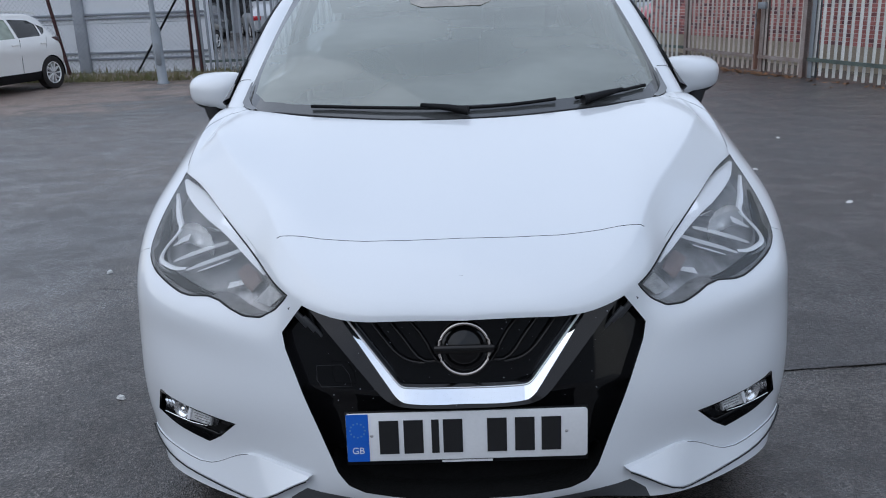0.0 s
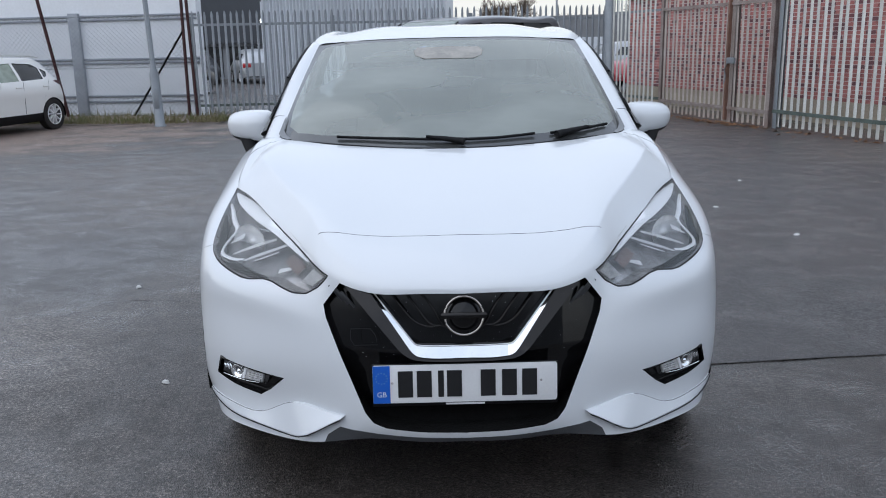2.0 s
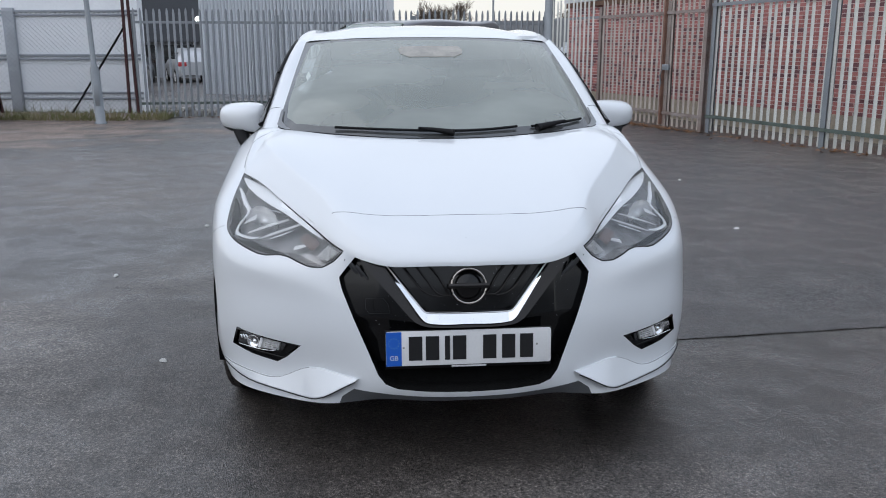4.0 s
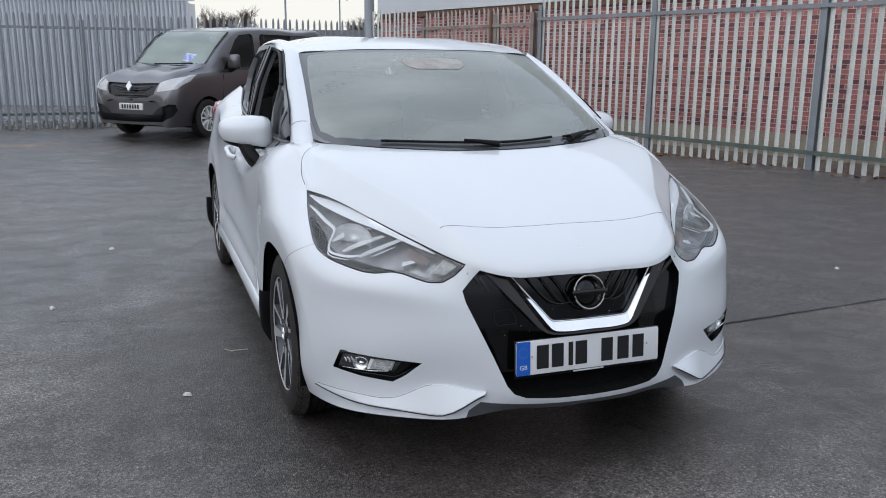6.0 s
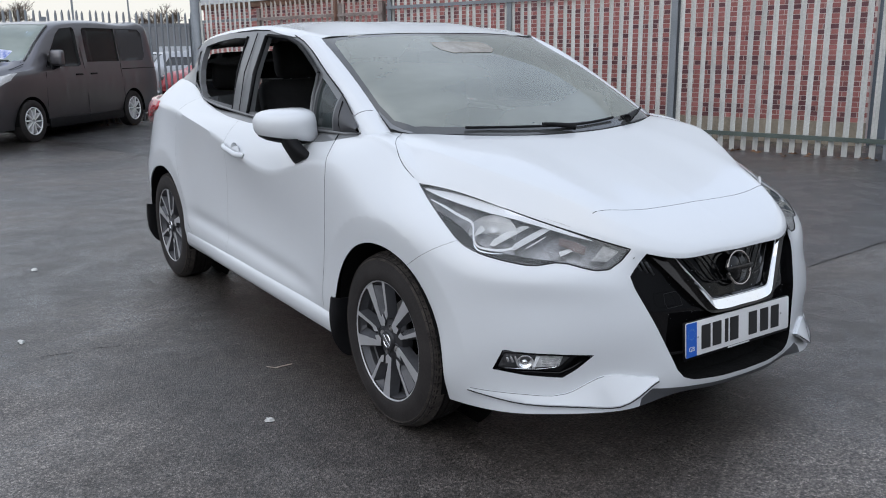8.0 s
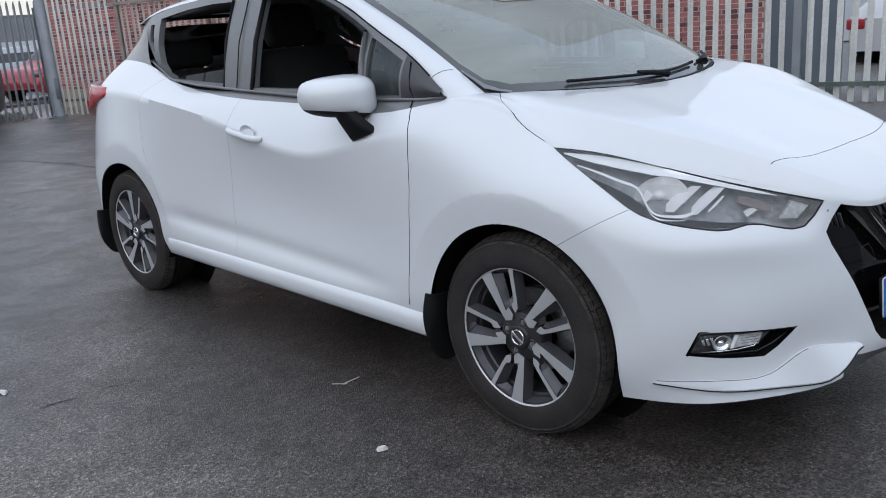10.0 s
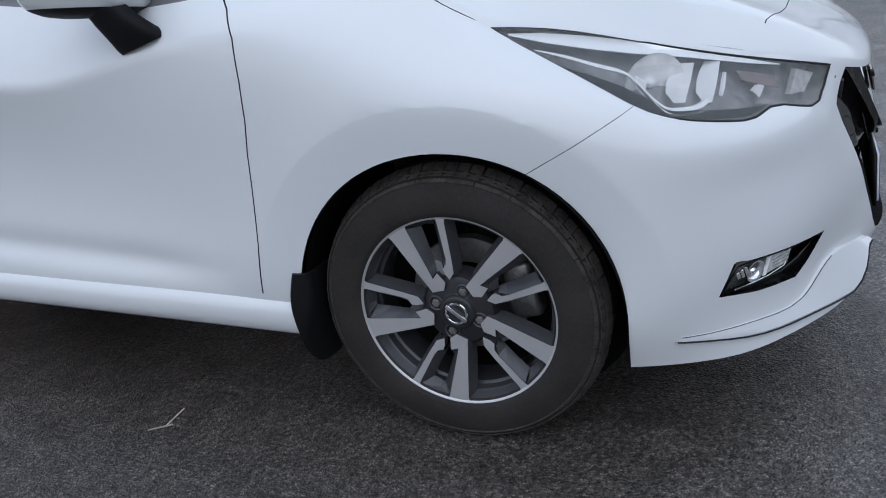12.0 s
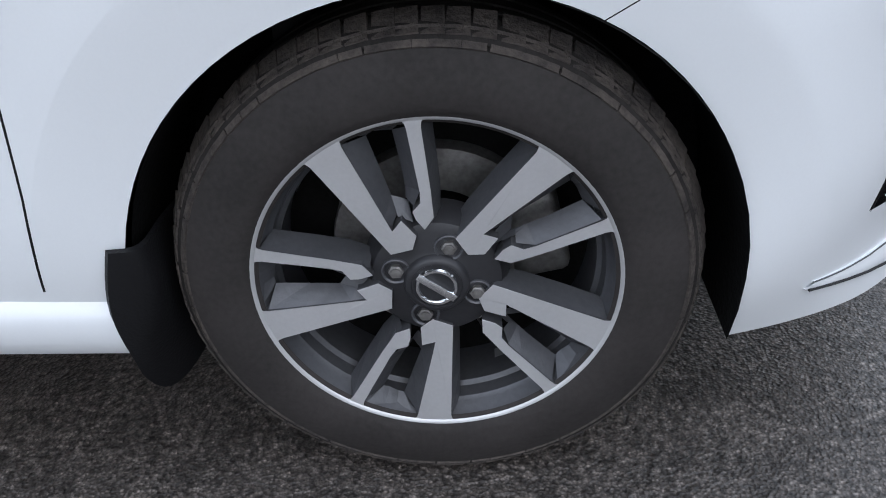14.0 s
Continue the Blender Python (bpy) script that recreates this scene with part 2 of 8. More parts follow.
def prism(bm, outline, z0, z1, m=None, bevel=0.0, top_scale=None):
    """Extrudes a closed 2D outline from z0 to z1; m then places it."""
    lo = [bm.verts.new((x, y, z0)) for x, y in outline]
    if top_scale:
        cx, cy = sum(p[0] for p in outline) / len(outline), sum(p[1] for p in outline) / len(outline)
        hi = [bm.verts.new((cx + (x - cx) * top_scale, cy + (y - cy) * top_scale, z1)) for x, y in outline]
    else:
        hi = [bm.verts.new((x, y, z1)) for x, y in outline]
    n = len(lo)
    fs = [bm.faces.new(lo[::-1]), bm.faces.new(hi)] + [bm.faces.new((lo[i], lo[(i + 1) % n], hi[(i + 1) % n], hi[i])) for i in range(n)]
    vs = lo + hi
    if bevel:
        r = bmesh.ops.bevel(bm, geom=list(fs[1].edges), offset=bevel, segments=2, affect="EDGES", profile=0.5)
        vs = [v for v in vs if v.is_valid] + [v for v in r["verts"]]
    if m is not None:
        bmesh.ops.transform(bm, matrix=m, verts=list(set(vs)))
    return vs


def lathe(bm, profile, n=48, m=None, closed=False):
    """Turns a profile of (radius, height) round the z axis."""
    rings = [[bm.verts.new((r * math.cos(2 * math.pi * k / n), r * math.sin(2 * math.pi * k / n), h)) for k in range(n)] for r, h in profile]
    pairs = list(zip(rings, rings[1:])) + ([(rings[-1], rings[0])] if closed else [])
    for a, b in pairs:
        for k in range(n):
            bm.faces.new((a[k], a[(k + 1) % n], b[(k + 1) % n], b[k]))
    vs = [v for r in rings for v in r]
    if m is not None:
        bmesh.ops.transform(bm, matrix=m, verts=vs)
    return vs


def tube(bm, points, r, n=8, closed=False):
    """A round bar along a line of points."""
    pts = [Vector(p) for p in points]
    rings = []
    for i, p in enumerate(pts):
        a = pts[i - 1] if (i or closed) else p
        b = pts[(i + 1) % len(pts)] if (i + 1 < len(pts) or closed) else p
        t = (b - a).normalized()
        s = t.cross(Vector((0, 0, 1)) if abs(t.z) < 0.95 else Vector((0, 1, 0))).normalized()
        w = s.cross(t)
        rr = r[i] if isinstance(r, (list, tuple)) else r
        rings.append([bm.verts.new(p + rr * (math.cos(2 * math.pi * k / n) * s + math.sin(2 * math.pi * k / n) * w)) for k in range(n)])
    for a, b in list(zip(rings, rings[1:])) + ([(rings[-1], rings[0])] if closed else []):
        for k in range(n):
            bm.faces.new((a[k], a[(k + 1) % n], b[(k + 1) % n], b[k]))
    if not closed:
        bm.faces.new(rings[0]), bm.faces.new(rings[-1][::-1])


def natural(knots, values, at):
    """Natural cubic spline through values (n, d) at the knots."""
    k, y, x = np.asarray(knots, float), np.asarray(values, float), np.asarray(at, float)
    n = len(k)
    h = np.diff(k)
    a, rhs = np.eye(n), np.zeros_like(y)
    for i in range(1, n - 1):
        a[i, i - 1:i + 2] = h[i - 1], 2 * (h[i - 1] + h[i]), h[i]
        rhs[i] = 6 * ((y[i + 1] - y[i]) / h[i] - (y[i] - y[i - 1]) / h[i - 1])
    s = np.linalg.solve(a, rhs)
    i = np.clip(np.searchsorted(k, x, "right") - 1, 0, n - 2)
    t, hi = (x - k[i])[:, None], h[i][:, None]
    return y[i] + t * ((y[i + 1] - y[i]) / hi - hi * (2 * s[i] + s[i + 1]) / 6) + t ** 2 * s[i] / 2 + t ** 3 * (s[i + 1] - s[i]) / (6 * hi)


def chords(rows):
    """Shared knots along curves, by their mean chord lengths."""
    r = np.asarray(rows, float)
    d = np.linalg.norm(np.diff(r, axis=1), axis=2).mean(axis=0)
    return np.concatenate([[0], np.cumsum(d)])


def fine(knots, steps):
    """Each span between knots cut into equal steps."""
    out = [np.linspace(a, b, steps, endpoint=False) for a, b in zip(knots, knots[1:])]
    return np.concatenate(out + [[knots[-1]]])


def sheet(bm, grid, flip=False):
    """Quads over a grid (rows, columns, 3)."""
    vs = [[bm.verts.new(p) for p in row] for row in grid]
    for a, b in zip(vs, vs[1:]):
        for i in range(len(a) - 1):
            q = (a[i], a[i + 1], b[i + 1], b[i])
            bm.faces.new(q[::-1] if flip else q)
    return vs


def loft(curves, usteps, vsteps):
    """A smooth grid through a set of curves that have the same number of points."""
    c = np.asarray(curves, float)
    u = chords(c)
    uf = fine(u, usteps)
    rows = np.stack([natural(u, r, uf) for r in c])
    v = chords(c.transpose(1, 0, 2))
    vf = fine(v, vsteps)
    return np.stack([natural(v, rows[:, j], vf) for j in range(rows.shape[1])], axis=1)


def mirror_into(bm):
    """Adds the mirror image across x = 0 and welds the middle."""
    g = bmesh.ops.duplicate(bm, geom=bm.verts[:] + bm.edges[:] + bm.faces[:])["geom"]
    bmesh.ops.scale(bm, vec=(-1, 1, 1), verts=[e for e in g if isinstance(e, bmesh.types.BMVert)])
    bmesh.ops.reverse_faces(bm, faces=[e for e in g if isinstance(e, bmesh.types.BMFace)])
    bmesh.ops.remove_doubles(bm, verts=[v for v in bm.verts if abs(v.co.x) < 0.002], dist=0.002)


def flipped(bm):
    """A mirrored copy of a bmesh."""
    c = bm.copy()
    bmesh.ops.scale(c, vec=(-1, 1, 1), verts=c.verts)
    bmesh.ops.reverse_faces(c, faces=c.faces)
    return c


def inside(p, poly):
    """Whether a 2D point lies in a polygon."""
    x, y = p
    c = False
    for i in range(len(poly)):
        (x0, y0), (x1, y1) = poly[i - 1], poly[i]
        if (y0 > y) != (y1 > y) and x < (x1 - x0) * (y - y0) / (y1 - y0) + x0:
            c = not c
    return c


def plane_axes(way):
    w = Vector(way).normalized()
    s = Vector((0, 0, 1)).cross(w).normalized() if abs(w.z) < 0.9 else Vector((1, 0, 0))
    return w, s, w.cross(s)


def cut(bm, poly, way, keep=None, grow=0.0, sheet_no=None):
    """Cuts the outline of poly (3D points, seen along way) into the mesh; returns the faces inside. keep: a test on face centres."""
    w, s, t = plane_axes(way)
    pts = [(Vector(p).dot(s), Vector(p).dot(t)) for p in poly]
    if grow:
        area = sum(pts[i - 1][0] * pts[i][1] - pts[i][0] * pts[i - 1][1] for i in range(len(pts)))
        sg = 1 if area > 0 else -1
        out = []
        for i in range(len(pts)):
            a, b, c = Vector(pts[i - 1]), Vector(pts[i]), Vector(pts[(i + 1) % len(pts)])
            n1, n2 = (b - a).normalized(), (c - b).normalized()
            m1, m2 = Vector((n1.y, -n1.x)) * sg, Vector((n2.y, -n2.x)) * sg
            mm = (m1 + m2)
            mm = mm / max(0.35, mm.length_squared) * 2 if mm.length > 1e-6 else m1
            out.append(tuple(b + mm * grow))
        pts = out
    lo = (min(p[0] for p in pts) - 0.05, min(p[1] for p in pts) - 0.05)
    hi = (max(p[0] for p in pts) + 0.05, max(p[1] for p in pts) + 0.05)

    def near():
        out = []
        for f in bm.faces:
            c = f.calc_center_median()
            q = (c.dot(s), c.dot(t))
            if lo[0] < q[0] < hi[0] and lo[1] < q[1] < hi[1] and (keep is None or keep(c)) and (sheet_no is None or f.material_index == sheet_no):
                out.append(f)
        return out

    pool = set(near())
    for i in range(len(pts)):
        a, b = pts[i - 1], pts[i]
        d = Vector((b[0] - a[0], b[1] - a[1]))
        if d.length < 1e-6:
            continue
        bx = (min(a[0], b[0]) - 1e-4, max(a[0], b[0]) + 1e-4, min(a[1], b[1]) - 1e-4, max(a[1], b[1]) + 1e-4)
        hit = []
        for f in pool:
            if not f.is_valid:
                continue
            xs = [v.co.dot(s) for v in f.verts]
            ys = [v.co.dot(t) for v in f.verts]
            if max(xs) >= bx[0] and min(xs) <= bx[1] and max(ys) >= bx[2] and min(ys) <= bx[3]:
                hit.append(f)
        if not hit:
            continue
        no = s * -d.y + t * d.x
        geom = list({v for f in hit for v in f.verts}) + list({e for f in hit for e in f.edges}) + hit
        r = bmesh.ops.bisect_plane(bm, geom=geom, dist=1e-5, plane_co=s * a[0] + t * a[1] + w * 0, plane_no=no.normalized())
        pool.update(e for e in r["geom"] if isinstance(e, bmesh.types.BMFace))
        pool = {f for f in pool if f.is_valid}
    return [f for f in near() if inside((f.calc_center_median().dot(s), f.calc_center_median().dot(t)), pts)]


def lift(bm, faces):
    """Takes faces out of bm as a bmesh of their own."""
    out = bmesh.new()
    seen = {}
    for f in faces:
        vs = []
        for v in f.verts:
            if v not in seen:
                seen[v] = out.verts.new(v.co)
            vs.append(seen[v])
        try:
            out.faces.new(vs)
        except ValueError:
            pass
    bmesh.ops.delete(bm, geom=faces, context="FACES")
    return out


def sink(bm, depth, way=None, place=None):
    """Moves a patch inwards along its normals (or along way, or to place(co)) and walls its rim back up."""
    bm.normal_update()
    rim = [e for e in bm.edges if e.is_boundary]
    old = {v: v.co.copy() for v in bm.verts}
    nor = {v: v.normal.copy() for v in bm.verts}
    for v in bm.verts:
        v.co = place(v.co) if place else v.co - (Vector(way) if way else nor[v]) * depth
    up = {}
    for e in rim:
        for v in e.verts:
            if v not in up:
                up[v] = bm.verts.new(old[v])
    for e in rim:
        a, b = e.verts
        f = e.link_faces[0]
        lp = next(l for l in f.loops if l.edge == e)
        a, b = lp.vert, lp.link_loop_next.vert
        bm.faces.new((b, a, up[a], up[b]))
    return bm


def islands(bm):
    """The loose pieces of a bmesh as bmeshes of their own."""
    out = []
    left = set(bm.faces)
    while left:
        seed = left.pop()
        group, stack = [seed], [seed]
        while stack:
            for e in stack.pop().edges:
                for f in e.link_faces:
                    if f in left:
                        left.discard(f)
                        group.append(f)
                        stack.append(f)
        out.append(group)
    made = []
    for group in out:
        b, seen = bmesh.new(), {}
        for f in group:
            for v in f.verts:
                if v not in seen:
                    seen[v] = b.verts.new(v.co)
            b.faces.new([seen[v] for v in f.verts])
        made.append(b)
    bm.free()
    return made


def arc(c, r, a0, a1, n):
    return [(c[0] + r * math.cos(radians(a0 + (a1 - a0) * k / n)), c[1] + r * math.sin(radians(a0 + (a1 - a0) * k / n))) for k in range(n + 1)]


def smooth_line(pts, n=6, closed=False):
    """More points along a curve through pts."""
    p = [list(q) for q in pts] + ([list(pts[0])] if closed else [])
    k = np.concatenate([[0], np.cumsum(np.linalg.norm(np.diff(np.array(p), axis=0), axis=1))])
    r = natural(k, p, fine(k, n))
    return [tuple(q) for q in (r[:-1] if closed else r)]


# ---- the white hatchback ----
HUB_Y, REAR_Y, HUB_Z, WHEEL_R, FLARE_R = 0.809, 3.334, 0.305, 0.308, 0.445
# long curves of the half body, nose to tail: half width, distance from the number plate, height
SILL = [(0, -.03, .245), (.15, -.02, .243), (.28, .01, .241), (.42, .035, .222), (.54, .085, .216), (.67, .178, .212), (.765, .285, .208), (.822, .44, .203), (.845, .60, .20),
        (.85, .81, .20), (.848, 1.25, .225), (.848, 1.75, .235), (.848, 2.3, .245), (.848, 2.9, .25), (.85, 3.33, .25), (.79, 3.72, .26), (.6, 3.88, .27), (0, 3.92, .27)]
LOWER = [(0, -.045, .295), (.15, -.037, .295), (.28, -.003, .295), (.41, .05, .295), (.54, .115, .295), (.67, .20, .295), (.77, .295, .295), (.84, .42, .29), (.866, .60, .30),
         (.875, .81, .30), (.872, 1.25, .30), (.872, 1.75, .305), (.872, 2.3, .31), (.873, 2.9, .32), (.872, 3.33, .32), (.82, 3.75, .32), (.62, 3.94, .32), (0, 4.0, .32)]
MIDDLE = [(0, -.03, .41), (.15, -.022, .41), (.29, .012, .41), (.41, .055, .41), (.54, .115, .41), (.67, .195, .41), (.765, .285, .41), (.838, .41, .42), (.868, .60, .45),
          (.886, .81, .46), (.874, 1.25, .42), (.862, 1.75, .41), (.862, 2.3, .42), (.872, 2.9, .43), (.878, 3.33, .45), (.83, 3.75, .43), (.62, 3.96, .42), (0, 4.01, .42)]
WAIST = [(0, -.005, .50), (.15, 0, .50), (.28, .025, .50), (.40, .07, .52), (.53, .13, .54), (.66, .215, .55), (.765, .305, .56), (.835, .42, .58), (.868, .60, .64),
         (.888, .81, .68), (.868, 1.25, .62), (.844, 1.75, .585), (.846, 2.3, .62), (.868, 2.9, .64), (.875, 3.33, .68), (.82, 3.75, .66), (.6, 3.95, .64), (0, 4.0, .64)]
SHOULDER = [(0, .03, .60), (.15, .03, .605), (.265, .045, .615), (.40, .10, .622), (.51, .16, .648), (.645, .25, .662), (.74, .345, .685), (.80, .44, .715), (.84, .60, .765),
            (.856, .81, .815), (.858, 1.25, .89), (.868, 1.75, .797), (.866, 2.3, .882), (.846, 2.9, .965), (.815, 3.33, .998), (.76, 3.72, 1.0), (.55, 3.93, .98), (0, 3.97, .98)]
BELT = [(0, .015, .668), (.15, .022, .668), (.265, .042, .669), (.39, .12, .70), (.47, .25, .735), (.56, .395, .775), (.65, .535, .820), (.72, .645, .852), (.763, .712, .866),
        (.757, .85, .94), (.752, 1.2, .99), (.755, 1.75, .985), (.748, 2.3, 1.005), (.72, 2.9, 1.03), (.655, 3.33, 1.12), (.60, 3.70, 1.14), (.42, 3.88, 1.12), (0, 3.90, 1.12)]
COWL = [(0, .815, .975), (.14, .82, .977), (.27, .838, .982), (.37, .86, .987), (.45, .885, .991), (.52, .92, .996), (.57, .95, .999), (.615, .98, 1.001), (.645, 1.01, 1.002),
        (.665, 1.05, 1.004), (.70, 1.14, 1.004)]


def body_shell():
    """Half of the lower body with the bonnet, as one welded sheet."""
    rows = np.array([SILL, LOWER, MIDDLE, WAIST, SHOULDER, BELT], float)
    u = chords(rows)
    uf = fine(u, 24)
    cols = np.stack([natural(u, r, uf) for r in rows])
    lo_v, all_v = chords(cols[:5].transpose(1, 0, 2)), chords(cols.transpose(1, 0, 2))
    ridge0, ridge1 = u[9], u[11]
    side = []
    for j in range(cols.shape[1]):
        whole = natural(all_v, cols[:, j], fine(all_v, 12))
        low = natural(lo_v, cols[:5, j], fine(lo_v, 12))
        k = np.linspace(0, 1, 13)[1:, None]
        top = cols[4, j] * (1 - k) + cols[5, j] * k
        top[:, 0] += 0.012 * np.sin(np.pi * k[:, 0])
        split = np.concatenate([low, top])
        w = np.clip((uf[j] - ridge0) / (ridge1 - ridge0), 0, 1)
        w = w * w * (3 - 2 * w)
        side.append(whole * (1 - w) + split * w)
    side = np.stack(side, axis=1)
    # hollow above the sill along the doors, and a slight hollow above the wheel lips
    y, z = side[..., 1], side[..., 2]
    crease = 0.335 + (y - 1.35) * 0.05
    along = np.clip((y - 1.3) / 0.25, 0, 1) * np.clip((3.0 - y) / 0.25, 0, 1)
    side[..., 0] -= 0.012 * along * np.exp(-((z - crease - 0.035) / 0.035) ** 2)
    for cy in (HUB_Y, REAR_Y):
        d = np.sqrt((y - cy) ** 2 + (z - HUB_Z) ** 2)
        t = np.clip((0.60 - d) / (0.60 - FLARE_R), 0, 1)
        inner = np.clip((FLARE_R - d) / (FLARE_R - 0.3545), 0, 1.2)
        side[..., 0] += (0.0075 * t * t - 0.0095 * inner) * np.clip((z - .30) / .12, 0, 1) * (side[..., 0] > .7)
    hood_u = uf[uf <= u[10] + 1e-9]
    edge = natural(u, rows[5], hood_u)
    cowl = natural(chords(np.array([COWL])), np.array(COWL, float), np.interp(hood_u, u[:11], chords(np.array([COWL]))))
    idx = np.interp(hood_u, u[:11], np.arange(11))
    swell = np.interp(idx, [0, 3, 5, 7, 8, 9, 10], [.042, .055, .058, .05, .035, .012, 0])
    # crease that runs beside the lamp from the screen's corner to the grille
    crease_k = np.interp(idx, [0, 2.6, 3.2, 4, 5, 6, 7, 8, 9, 10], [.02, .04, .12, .18, .22, .27, .36, .52, .75, .9])
    # the linear laws are eased, so that the panel shows no bands
    near = np.exp(-((idx[:, None] - idx[None]) / .75) ** 2)
    near /= near.sum(1, keepdims=True)
    hold = np.clip(np.minimum(idx, 10 - idx) / 1.2, 0, 1)
    swell = swell * (1 - hold) + (near @ swell) * hold
    crease_k = crease_k * (1 - hold) + (near @ crease_k) * hold
    # rows of the sheet bunch up so that one of them lies along the crease
    row = np.linspace(0, 1, 53)[:, None]
    k = np.where(row <= 0.25, row * 4 * crease_k[None], crease_k[None] + (row - 0.25) / 0.75 * (1 - crease_k[None]))
    crease_h = np.interp(idx, [0, 2.4, 3.2, 4, 7, 8.5, 10], [0, 0, .002, .004, .004, .002, 0])
    firm = np.interp(idx, [2.4, 3.4, 7.5, 9], [0, 1, 1, 0])
    wide = near @ near @ near
    crease_h = crease_h * (1 - hold) + (wide @ crease_h) * hold
    firm = firm * (1 - hold) + (wide @ firm) * hold
    hood = edge[None] * (1 - k[..., None]) + cowl[None] * k[..., None]
    prof = k ** 0.4 * (1 - k) * 2.6
    at_crease = crease_k ** 0.4 * (1 - crease_k) * 2.6
    straight = np.where(k < crease_k[None], at_crease[None] * (k / crease_k[None]) ** 0.78, prof)
    prof = prof * (1 - firm[None]) + straight * firm[None]
    tent = np.where(k < crease_k[None], k / crease_k[None], np.clip(1 - (k - crease_k[None]) / 0.30, 0, 1) ** 1.6)
    hood[..., 2] += prof * swell[None] + tent * crease_h[None]
    # level across the middle, where the two halves meet
    run = hood[:, 1, 0] - hood[:, 0, 0]
    slope = (hood[:, 1, 2] - hood[:, 0, 2]) / np.maximum(run, 1e-6)
    x = hood[..., 0]
    hood[..., 2] += slope[:, None] * (np.sqrt(x * x + .0144) - x) * np.clip(k[:, :1] * 8, 0, 1)
    bm = bmesh.new()
    sheet(bm, side)
    n_side = len(bm.faces)
    sheet(bm, hood)
    for i, f in enumerate(bm.faces):
        f.material_index = 0 if i < n_side else 1
    bmesh.ops.remove_doubles(bm, verts=bm.verts, dist=0.0006)
    bm.normal_update()
    flip = [f for f in bm.faces if f.normal.dot(f.calc_center_median() - Vector((0, 1.2, 0.5))) < 0]
    bmesh.ops.reverse_faces(bm, faces=flip)
    return bm


def arch_line(cy, r, a0=0, a1=360, n=40):
    """Outline of a wheel opening, a little flatter ahead of the wheel."""
    pts = [(y, z) for y, z in arc((cy, HUB_Z), r, a0, a1, n)]
    return [(y + (0.010 * ((cy - y) / r) ** 2 if y < cy else 0), z) for y, z in (pts[:-1] if a1 - a0 == 360 else pts)]


def both_sides(name, bm, material, parent, label="", **k):
    """The part and its mirror image on the other side."""
    other = flipped(bm)
    return part(name, bm, material, parent, label, **k), part(name, other, material, parent, label, **k)


def whole(name, bm, material, parent, label="", **k):
    mirror_into(bm)
    return part(name, bm, material, parent, label, **k)


LAMP_WAY, FOG_WAY = (0.62, -0.78, 0.1), (0.55, -0.83, 0.0)
LAMP_LINE = [(.765, .716, .866), (.705, .624, .850), (.62, .485, .808), (.50, .295, .747), (.388, .115, .700), (.455, .137, .643), (.53, .18, .652), (.60, .218, .668),
             (.645, .246, .661), (.70, .29, .668), (.755, .35, .685), (.793, .427, .712), (.795, .50, .750), (.79, .58, .795), (.78, .655, .835)]
FOG_LINE = [(.758, .272, .408), (.775, .30, .345), (.69, .25, .330), (.594, .190, .322), (.567, .157, .346), (.53, .112, .392), (.64, .18, .40)]
GRILLE_LINE = [(0, 0, .75), (.30, 0, .75), (.348, 0, .690), (.402, 0, .620), (.395, 0, .585), (.36, 0, .50), (.325, 0, .42), (.285, 0, .325), (.262, 0, .297), (.225, 0, .284), (.12, 0, .279), (0, 0, .277)]


